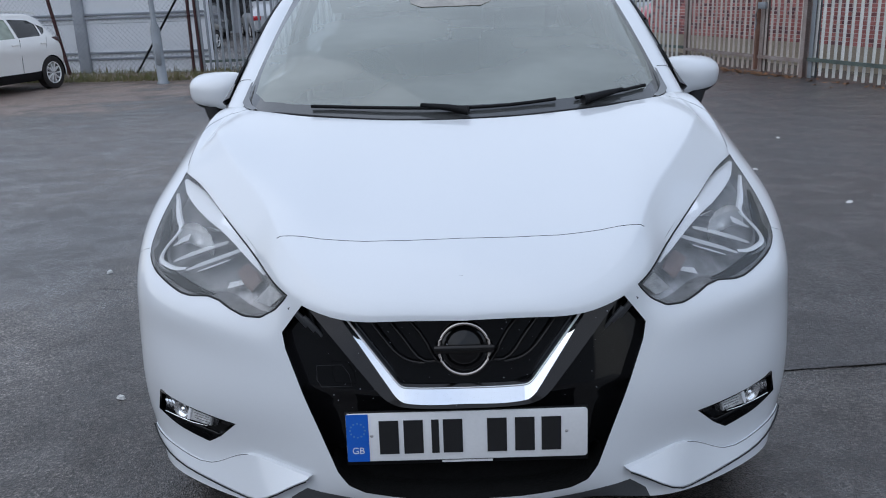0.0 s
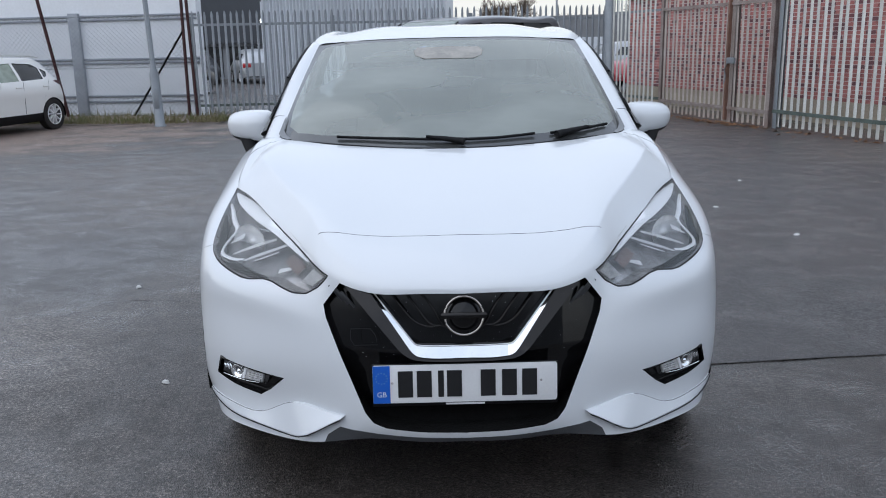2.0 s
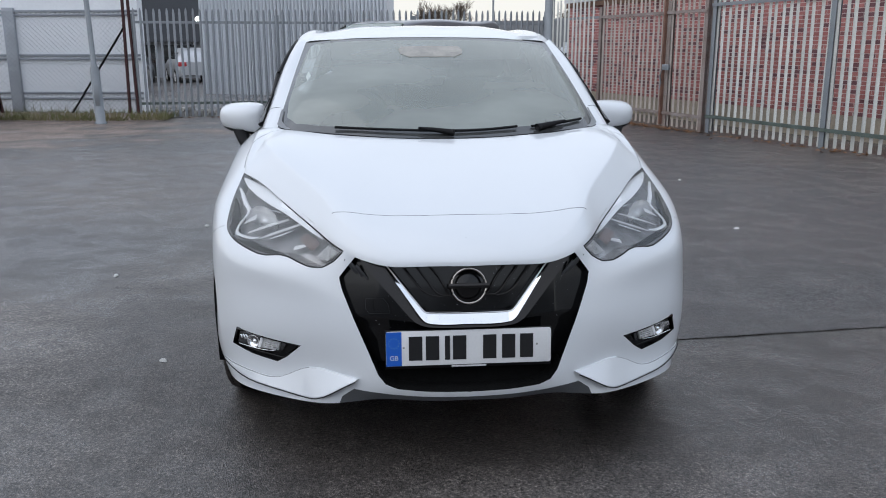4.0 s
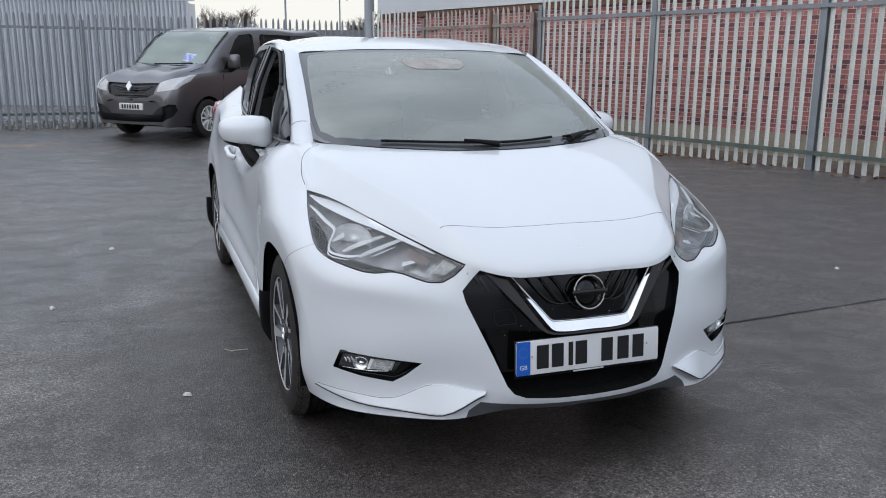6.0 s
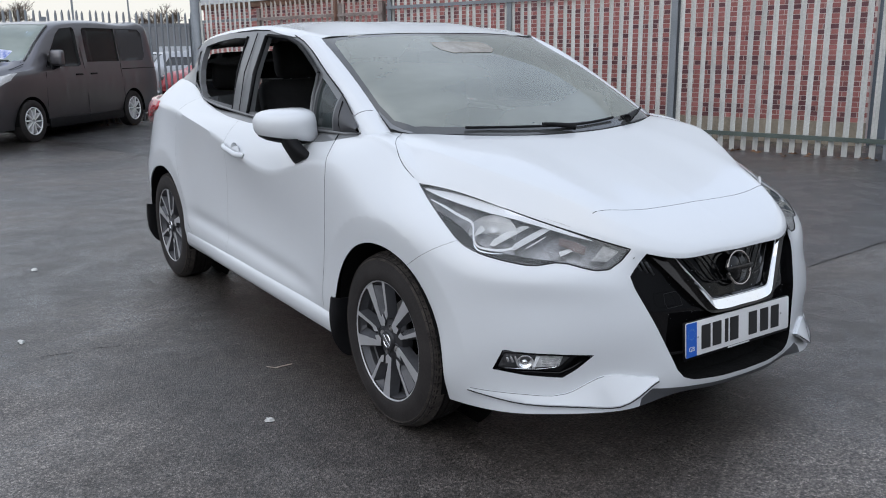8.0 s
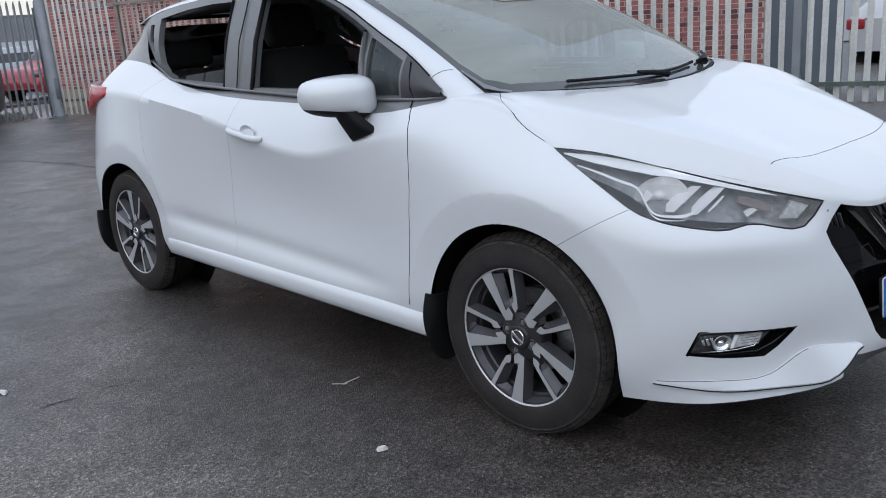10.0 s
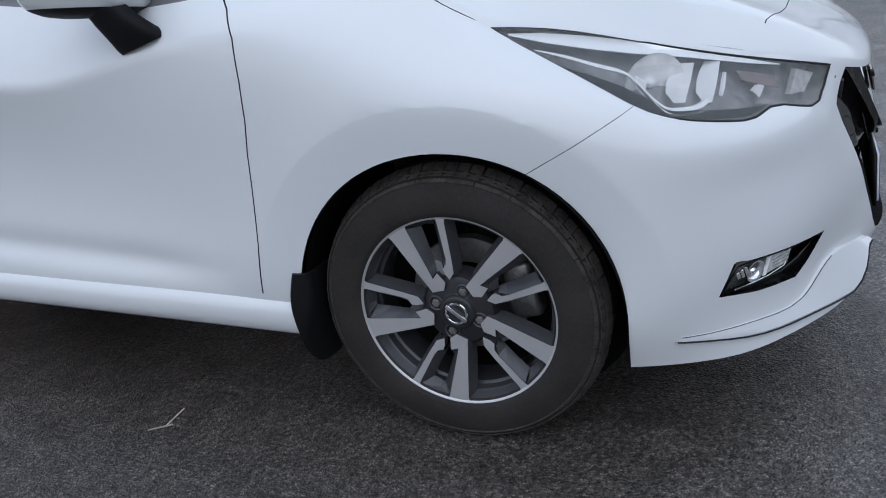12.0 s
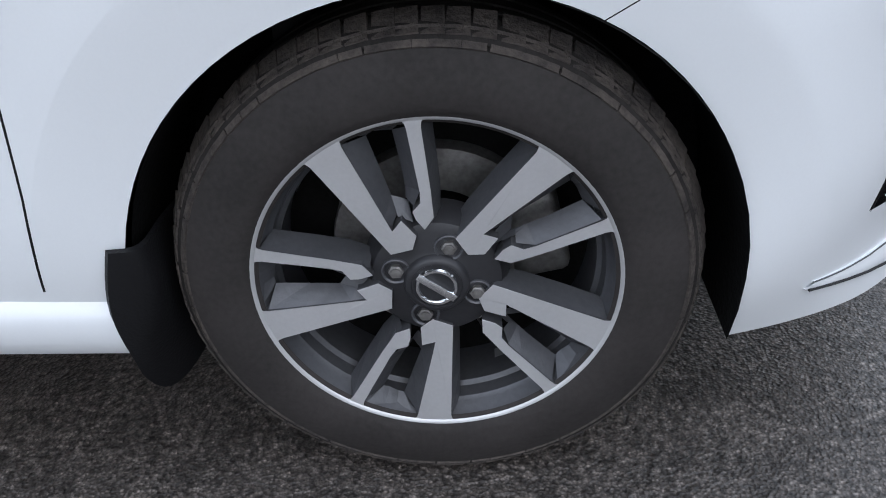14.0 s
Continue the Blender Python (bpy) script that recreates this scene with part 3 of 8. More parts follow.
def hatchback():
    car = thing("hatchback_car", "pearl white five-door hatchback with wet paint parked on asphalt", "car")
    shell = body_shell()
    front = lambda c: c.y < 1.0
    # wheel arches
    for cy, r in ((HUB_Y - 0.008, 0.3545), (REAR_Y, 0.3545)):
        circle = [(1, y, z) for y, z in arch_line(cy, r, n=80)]
        gone = cut(shell, circle, (1, 0, 0), keep=lambda c: c.x > 0.6 and abs(c.y - cy) < 0.6)
        below = [(1, cy - r + .014, 0), (1, cy + r, 0), (1, cy + r - 0.002, HUB_Z), (1, cy - r + 0.010, HUB_Z)]
        gone = list({f for f in gone if f.is_valid} | set(cut(shell, below, (1, 0, 0), keep=lambda c: c.x > 0.6 and abs(c.y - cy) < 0.6)))
        bmesh.ops.delete(shell, geom=[f for f in gone if f.is_valid], context="FACES")
    # openings of lamps, fog lamps and grille
    lamp = lift(shell, cut(shell, smooth_line(LAMP_LINE[:5], 3)[:-1] + smooth_line(LAMP_LINE[4:], 2)[:-1] + [LAMP_LINE[-1]], LAMP_WAY, keep=lambda c: front(c) and c.x > .3))
    fog = lift(shell, cut(shell, FOG_LINE, FOG_WAY, keep=lambda c: front(c) and c.x > .4))
    grille = lift(shell, cut(shell, GRILLE_LINE, (0, -1, 0), keep=lambda c: c.y < 0.30, sheet_no=0))
    lip = lift(shell, cut(shell, [(0, 0, .30), (0, 0, .2), (.42, 0, .2), (.40, 0, .245), (.362, 0, .272), (.33, 0, .268), (.25, 0, .262), (0, 0, .258)], (0, -1, 0), keep=lambda c: c.y < 0.3 and c.z < .275))
    # panels: outline first grown by the gap, then the panel itself
    def panel(outline, way, keep, gap=0.0016):
        rim = cut(shell, outline, way, keep, grow=gap)
        face = cut(shell, outline, way, keep, grow=-gap)
        p = lift(shell, face)
        g = lift(shell, [f for f in cut(shell, outline, way, keep, grow=gap)])
        return p, g

    gaps = []
    bonnet_line = [(-.1, .20, 0), (.12, .202, 0), (.22, .208, 0), (.32, .220, 0), (.40, .238, 0), (.445, .252, 0), (.475, .265, 0), (.50, .297, 0), (.55, .377, 0), (.62, .487, 0), (.70, .613, 0), (.764, .715, 0), (.768, .78, 0),
                   (.757, .855, 0), (.73, .92, 0), (.695, .968, 0), (.66, 1.0, 0), (.648, 1.014, 0), (.62, 1.2, 0), (-.1, 1.2, 0)]
    bonnet_line = bonnet_line[:11] + smooth_line(bonnet_line[11:18], 3) + bonnet_line[18:]
    bonnet, g = panel(bonnet_line, (0, 0, 1), lambda c: c.z > 0.66 and c.y < 1.05, 0.0009)
    flush = lift(g, [f for f in g.faces if f.calc_center_median().x > .425 and f.calc_center_median().y < .742])
    gaps.append(g)
    door_f = [(1, 1.34, 1.05), (1, 1.274, .97), (1, 1.240, .935), (1, 1.219, .885), (1, 1.215, .80), (1, 1.218, .72), (1, 1.228, .65), (1, 1.24, .45), (1, 1.256, .318), (1, 1.30, .304), (1, 2.333, .318), (1, 2.341, .45), (1, 2.341, .60), (1, 2.307, .80), (1, 2.29, .90), (1, 2.295, 1.05)]
    door_r = [(1, 2.2995, 1.05), (1, 2.2945, .90), (1, 2.3115, .80), (1, 2.3455, .60), (1, 2.3455, .45), (1, 2.3375, .318), (1, 2.84, .335), (1, 2.93, .40), (1, 3.0, .60), (1, 3.08, .75), (1, 3.12, .95), (1, 3.05, 1.08)]
    side_only = lambda c: c.x > 0.6 and 1.1 < c.y < 3.3
    # grey trim along the foot of the side windows, dipping below the mirror
    foot = [(1.146, 1.0), (1.152, .991), (1.168, .985), (1.205, .979), (1.275, .966), (1.36, .953), (1.48, .943), (1.62, .945), (1.76, .955), (1.9, .967), (2.19, .975), (2.44, .987), (2.7, 1.006), (2.9, 1.03)]
    belt_trim = lift(shell, cut(shell, [(1, y, z) for y, z in foot] + [(1, 2.9, 1.2), (1, 1.146, 1.2)], (1, 0, 0), keep=lambda c: c.x > .6 and 1.1 < c.y < 3.3))
    both_sides("belt_trim", belt_trim, GREY_TRIM, car, "dark grey trim at the foot of the windows", angle=40)
    fdoor, g = panel(door_f, (1, 0, 0), side_only)
    door_edge = lift(g, [f for f in g.faces if f.calc_center_median().y > 2.2 or (f.calc_center_median().z < .326)])
    gaps.append(g)
    rdoor, g = panel(door_r, (1, 0, 0), side_only, 0.0005)
    gaps.append(g)
    # bumper and wing part along the seam from the lamp to the arch
    bumper = lift(shell, cut(shell, [(1, p[1], p[2]) for p in [(0, .445, .745), (0, .443, .728), (0, .508, .6915), (0, .640, .614), (0, .66, .5), (0, .66, .1), (0, -.2, .1), (0, -.2, .74)]], (1, 0, 0), keep=lambda c: c.y < 0.70))
    seam_line = [(1, .440, .7305), (1, .508, .693), (1, .652, .6085), (1, .652, .606), (1, .508, .690), (1, .440, .7275)]
    gaps.append(lift(shell, cut(shell, seam_line, (1, 0, 0), keep=lambda c: c.x > .7 and c.y < .7)))
    nose = lift(shell, [f for f in shell.faces if f.calc_center_median().y < 0.42 and f.calc_center_median().z > 0.6 and f.calc_center_median().x < 0.62])
    bands = []
    for cy in (HUB_Y, REAR_Y):
        ring = [(1, y, z) for y, z in arc((cy, HUB_Z), FLARE_R, 0, 360, 72)[:-1]]
        bands.append(lift(shell, [f for f in cut(shell, ring, (1, 0, 0), keep=lambda c: c.x > .6 and abs(c.y - cy) < .6) if f.calc_center_median().z > .42]))
    wing = lift(shell, [f for f in shell.faces if f.calc_center_median().y < 1.30 and f.calc_center_median().z > 0.2])
    quarter = lift(shell, list(shell.faces))
    shell.free()
    for g in gaps:
        sink(g, 0.007)
    for nm, b, lb in (("front_wing", wing, ""), ("front_door", fdoor, ""), ("rear_door", rdoor, ""), ("rear_quarter", quarter, "")):
        both_sides(nm, b, WHITE, car, lb, angle=45)
    for band in bands:
        both_sides("arch_flare", band, WHITE, car, "", angle=30)
    whole("bonnet", bonnet, WHITE, car)
    for piece in islands(flush):
        both_sides("bonnet_corner", piece, WHITE, car)
    for piece in islands(door_edge):
        both_sides("door_edge", piece, WHITE, car)
    # moulded sill below the doors
    sill = bmesh.new()
    prof = [(.862, .318), (.874, .313), (.884, .304), (.889, .288), (.888, .262), (.882, .242), (.868, .229), (.84, .226)]
    ends = [(1.165, .0), (1.175, 1), (1.6, 1), (2.2, 1), (2.92, 1), (2.96, .0)]
    sheet(sill, [[(.862 + (x - .862) * (.3 + .7 * k), y, z + (y - 1.25) * .015) for x, z in prof] for y, k in ends])
    bmesh.ops.recalc_face_normals(sill, faces=sill.faces)
    sill.normal_update()
    if sum(f.normal.x for f in sill.faces) < 0:
        bmesh.ops.reverse_faces(sill, faces=sill.faces)
    both_sides("sill_cover", sill, WHITE, car, "", angle=40)
    whole("nose_panel", nose, WHITE, car)
    tree = BVHTree.FromBMesh(bumper)
    bump = whole("front_bumper", bumper, WHITE, car)
    for g in gaps:
        for piece in islands(g):
            both_sides("shut_line", piece, GAP, car, "dark panel gap")
    # lower lip of the bumper in grey and the pointed white blades
    whole("lower_lip", lip, GREY_LIP, car, "grey plastic chin below the bumper")
    crease = smooth_line([(.352, .012, .308), (.42, .05, .318), (.50, .098, .324), (.555, .122, .300), (.61, .145, .274), (.70, .225, .270), (.775, .318, .272), (.805, .372, .272)], 3)
    edge = smooth_line([(.352, .012, .306), (.40, .012, .284), (.485, .040, .241), (.54, .085, .239), (.61, .148, .243), (.70, .236, .247), (.778, .322, .261), (.812, .380, .268)], 3)
    out_way = Vector((.6, -.8, 0))

    def proud(p, off):
        """The point, brought at least off in front of the bumper skin."""
        p = Vector(p)
        hit = tree.ray_cast(p + out_way * .25, -out_way, .5)[0]
        if hit is not None and (hit - p).dot(out_way) > -off:
            p = hit + out_way * off
        return tuple(p)

    n_c = len(crease) - 1
    crease = [proud(p, .004 + .006 * (1 - i / n_c)) for i, p in enumerate(crease)]
    edge = [proud(p, .005 + .018 * (1 - i / n_c)) for i, p in enumerate(edge)]
    blade = bmesh.new()
    under = [(x - .009, y + .013, z - .003) for x, y, z in edge]
    rows_b = [[tuple(Vector(p) + Vector((-.006, .012, 0))) for p in crease], crease, [tuple((Vector(a) + Vector(b)) / 2) for a, b in zip(crease, edge)], edge, [tuple(Vector(p) + Vector((0, .001, -.004))) for p in edge], under]
    sheet(blade, rows_b)
    bmesh.ops.recalc_face_normals(blade, faces=blade.faces)
    blade.normal_update()
    if sum(f.normal.y for f in blade.faces) > 0:
        bmesh.ops.reverse_faces(blade, faces=blade.faces)
    both_sides("bumper_blade", blade, WHITE, bump, "", angle=28)
    line = bmesh.new()
    tube(line, [tuple(Vector(p) + Vector((.001, -.001, -.004))) for p in edge], 0.0018, 5)
    both_sides("blade_edge", line, GAP, bump, "dark line under the blade")
    line = bmesh.new()
    tube(line, [tuple(Vector(p) + Vector((.0, .001, .0))) for p in crease[6:]], 0.0011, 5)
    both_sides("blade_crease", line, GREY_LIP, bump)
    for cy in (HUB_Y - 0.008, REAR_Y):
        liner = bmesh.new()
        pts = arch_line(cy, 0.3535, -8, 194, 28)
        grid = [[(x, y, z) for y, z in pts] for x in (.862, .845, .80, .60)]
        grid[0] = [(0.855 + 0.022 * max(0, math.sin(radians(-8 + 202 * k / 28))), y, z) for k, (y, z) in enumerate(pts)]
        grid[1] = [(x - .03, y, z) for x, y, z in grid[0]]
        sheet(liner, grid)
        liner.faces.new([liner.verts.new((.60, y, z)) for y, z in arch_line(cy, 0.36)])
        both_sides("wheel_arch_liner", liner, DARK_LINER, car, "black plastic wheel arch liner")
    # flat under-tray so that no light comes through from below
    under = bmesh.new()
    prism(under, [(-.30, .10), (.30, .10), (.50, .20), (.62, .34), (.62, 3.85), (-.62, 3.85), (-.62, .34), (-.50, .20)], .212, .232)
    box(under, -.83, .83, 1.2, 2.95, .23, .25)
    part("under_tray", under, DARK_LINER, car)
    for sx in (1, -1):
        hook = bmesh.new()
        box(hook, sx * .60 - .03, sx * .60 + .03, .40, .46, .135, .215, bevel=.012)
        part("tie_down_bracket", hook, GREY_LIP, car, "dull grey tie-down bracket under the bumper")
    return car, lamp, fog, grille


car, lamp_patch, fog_patch, grille_patch = hatchback()


def headlamps():
    """Clear cover over a dark housing with reflectors and a bent light guide."""
    way = Vector(LAMP_WAY).normalized()
    for sx in (1, -1):
        cover = lamp_patch.copy()
        base = lamp_patch.copy()
        sink(base, 0.056, way=tuple(way))
        if sx < 0:
            cover, base = flipped(cover), flipped(base)
        head = part("headlamp", base, LAMP_DARK, car, "dark headlamp housing with clear cover", angle=40)
        part("lamp_cover", cover, LAMP_GLASS, head, "clear plastic cover with rain drops").visible_shadow = False
        flip = Matrix.Diagonal((sx, 1, 1, 1))

        skin = BVHTree.FromBMesh(lamp_patch)

        def ribbon(name, pts, half, push, material, label="", thick=.006):
            """A flat bright strip lying behind the cover."""
            bm = bmesh.new()
            pts = [Vector(p) for p in pts]
            rows_r = [[], [], [], []]
            for i, p in enumerate(pts):
                t = (pts[min(i + 1, len(pts) - 1)] - pts[max(i - 1, 0)]).normalized()
                sd = t.cross(way).normalized()
                w_ = half[min(i, len(half) - 1)] if len(half) == len(pts) else float(np.interp(i / (len(pts) - 1), np.linspace(0, 1, len(half)), half))
                for row, (s_, d_) in zip(rows_r, ((w_, push - thick), (w_ * .92, push), (-w_ * .92, push), (-w_, push - thick))):
                    q = p + sd * s_
                    on = skin.ray_cast(q + way * .1, -way, .25)[0]
                    row.append(tuple((q if on is None else on) + way * d_))
            sheet(bm, rows_r)
            bmesh.ops.recalc_face_normals(bm, faces=bm.faces)
            bm.normal_update()
            if sum(f.normal.dot(way) * f.calc_area() for f in bm.faces) < 0:
                bmesh.ops.reverse_faces(bm, faces=bm.faces)
            bmesh.ops.transform(bm, matrix=flip, verts=bm.verts)
            if sx < 0:
                bmesh.ops.reverse_faces(bm, faces=bm.faces)
            part(name, bm, material, head, label, angle=35)

        upper = smooth_line([(.757, .689, .857), (.726, .628, .842), (.679, .559, .823), (.630, .490, .803), (.587, .432, .786), (.532, .349, .761), (.489, .276, .740), (.454, .215, .724)], 3)
        upper = [(x, y, z - .006) for x, y, z in upper]
        ribbon("lower_bezel", smooth_line([(.788, .575, .794), (.789, .519, .768), (.782, .463, .740), (.772, .411, .714), (.745, .361, .693), (.690, .300, .678), (.640, .257, .669), (.590, .222, .666)], 3), (.002, .013, .018, .013, .008, .008, .007, .004), -.010, MATT_BLACK, "black lower bezel")
        ribbon("upper_light_guide", upper, (.002, .010, .014, .014, .011, .008, .005, .001), -.003, LAMP_DRL, "broad white strip below the upper edge")
        ribbon("clear_strip", [tuple(Vector(p) + Vector((-.004, 0, .014))) for p in upper[11:]], (.001, .005, .007, .008, .006, .003), -.004, LAMP_CLEAR, "beaded clear strip")
        bend = smooth_line([(.775, .629, .824), (.757, .571, .805), (.738, .508, .781), (.725, .475, .767), (.736, .450, .751), (.758, .416, .724), (.760, .396, .710), (.741, .370, .702), (.705, .341, .699), (.676, .331, .703)], 3)
        ribbon("bent_light_guide", bend, (.0014, .0035, .0042, .0036, .0026, .0026, .0028, .003, .0034, .003), -.003, LAMP_DRL, "white boomerang light guide")
        ribbon("chrome_line", [tuple(Vector(p) + Vector((.004, -.004, -.009))) for p in bend[9:25]], (.001, .0018, .002, .0018, .001), -.006, LAMP_CHROME, "thin chrome line below the light guide")
        def wall(name, pts, deep, material, label):
            """A bright wall standing back from the cover along the car, hardly seen from the front."""
            bm = bmesh.new()
            front_row = [Vector(p) - way * .006 for p in pts]
            for shift in (0, .003):
                sheet(bm, [[tuple(p + Vector((shift, 0, 0))) for p in front_row], [tuple(p + Vector((shift + .004, d, 0))) for p, d in zip(front_row, deep)]])
            bmesh.ops.recalc_face_normals(bm, faces=bm.faces)
            bmesh.ops.transform(bm, matrix=flip, verts=bm.verts)
            part(name, bm, material, head, label, angle=35)

        wall("guide_blade", [(.674, .322, .698), (.640, .320, .709), (.602, .319, .721), (.566, .319, .733), (.532, .319, .745)], (.014, .034, .038, .036, .030), LAMP_DRL, "broad white wall at the end of the light guide")
        wall("reflector_facet", [(.716, .366, .709), (.682, .365, .720), (.647, .364, .731), (.612, .364, .742), (.578, .364, .752)], (.020, .040, .044, .040, .026), LAMP_REFL, "pale facet of the reflector")
        ribbon("reflector_facet", [(.752, .424, .732), (.728, .434, .743), (.706, .438, .752)], (.002, .008, .010), -.022, LAMP_REFL, "bright facet of the reflector")
        ribbon("reflector_streak", [(.692, .462, .771), (.652, .440, .771), (.613, .417, .770)], (.001, .0045, .002), -.010, LAMP_CHROME, "curved chrome streak")
        ribbon("thin_fin", [(.643, .307, .701), (.607, .306, .713), (.563, .306, .728)], (.0010, .0022, .0012), -.006, LAMP_DRL, "thin white fin")
        ribbon("silver_fin", [(.568, .233, .684), (.548, .228, .689), (.525, .223, .694), (.503, .218, .700)], (.007, .006, .004, .002), -.026, LAMP_REFL, "narrow silver fin")
        ribbon("indicator_lens", [(.545, .262, .716), (.515, .225, .702), (.492, .20, .690)], (.010, .014, .012), -.024, LAMP_AMBER, "dull pink-grey indicator lens")
        for name, c, rx_, rz_, lab in (("main_reflector", (.694, .406, .738), .076, .056, "bright fluted reflector bowl"),):
            bm = bmesh.new()
            lathe(bm, [(1, 0.004), (.96, -0.004), (.75, -0.014), (.4, -0.02), (0.16, -0.022), (0.14, -0.010), (0.005, -0.008)], 32)
            for v in bm.verts:
                turn = math.atan2(v.co.y, v.co.x)
                if .3 < math.hypot(v.co.x, v.co.y) < .97:
                    v.co.z += .003 * math.cos(16 * turn)
            on = skin.ray_cast(Vector(c) + way * .1, -way, .25)[0] or Vector(c)
            m = look(on + way * -0.036, on + way * -1.036) @ Matrix.Diagonal((rx_, rz_, .5, 1))
            bmesh.ops.transform(bm, matrix=flip @ m, verts=bm.verts)
            part(name, bm, LAMP_REFL, head, lab)
        bm = bmesh.new()
        vs = [bm.verts.new(Vector(p) + way * -0.018) for p in ((.447, .168, .706), (.415, .135, .690), (.450, .150, .660), (.490, .178, .664))]
        bm.faces.new(vs)
        r = bmesh.ops.extrude_face_region(bm, geom=bm.faces[:])
        bmesh.ops.translate(bm, vec=way * -0.012, verts=[e for e in r["geom"] if isinstance(e, bmesh.types.BMVert)])
        bmesh.ops.recalc_face_normals(bm, faces=bm.faces)
        bmesh.ops.transform(bm, matrix=flip, verts=bm.verts)
        part("inner_block", bm, LAMP_CLEAR, head, "pale inner end of the lamp", smooth=False)
        bm = bmesh.new()
        vs = [bm.verts.new(Vector(p) + way * -0.012) for p in ((.735, .672, .857), (.702, .617, .843), (.668, .562, .828), (.650, .530, .815), (.665, .545, .812), (.705, .605, .832))]
        bm.faces.new(vs)
        r = bmesh.ops.extrude_face_region(bm, geom=bm.faces[:])
        bmesh.ops.translate(bm, vec=way * -0.01, verts=[e for e in r["geom"] if isinstance(e, bmesh.types.BMVert)])
        bmesh.ops.recalc_face_normals(bm, faces=bm.faces)
        bmesh.ops.transform(bm, matrix=flip, verts=bm.verts)
        part("upper_wedge", bm, LAMP_DARK, head, "dark wedge above the light guide", smooth=False)
        # rubber edge all round the cover, heavier below
        rim_edges = [e for e in lamp_patch.edges if e.is_boundary]
        link = {}
        for e in rim_edges:
            for v in e.verts:
                link.setdefault(v, []).append(e.other_vert(v))
        start = max(link, key=lambda v: v.co.y)
        ring_v, prev = [start], None
        while True:
            nxt = [v for v in link[ring_v[-1]] if v is not prev]
            if not nxt or nxt[0] is start or len(ring_v) > 2000:
                break
            prev = ring_v[-1]
            ring_v.append(nxt[0])
        pts, last = [], None
        for v in ring_v:
            if last is None or (v.co - last).length > .008:
                pts.append(v.co.copy())
                last = v.co
        bm = bmesh.new()
        tube(bm, [tuple(p - way * .001) for p in pts], [.0028 if p.y < .46 and p.x < .772 else .0009 if p.y > .42 and p.x > .772 else .0013 for p in pts], 6, closed=True)
        bmesh.ops.transform(bm, matrix=flip, verts=bm.verts)
        if sx < 0:
            bmesh.ops.reverse_faces(bm, faces=bm.faces)
        part("lamp_seal", bm, GAP, head, "black rubber edge")


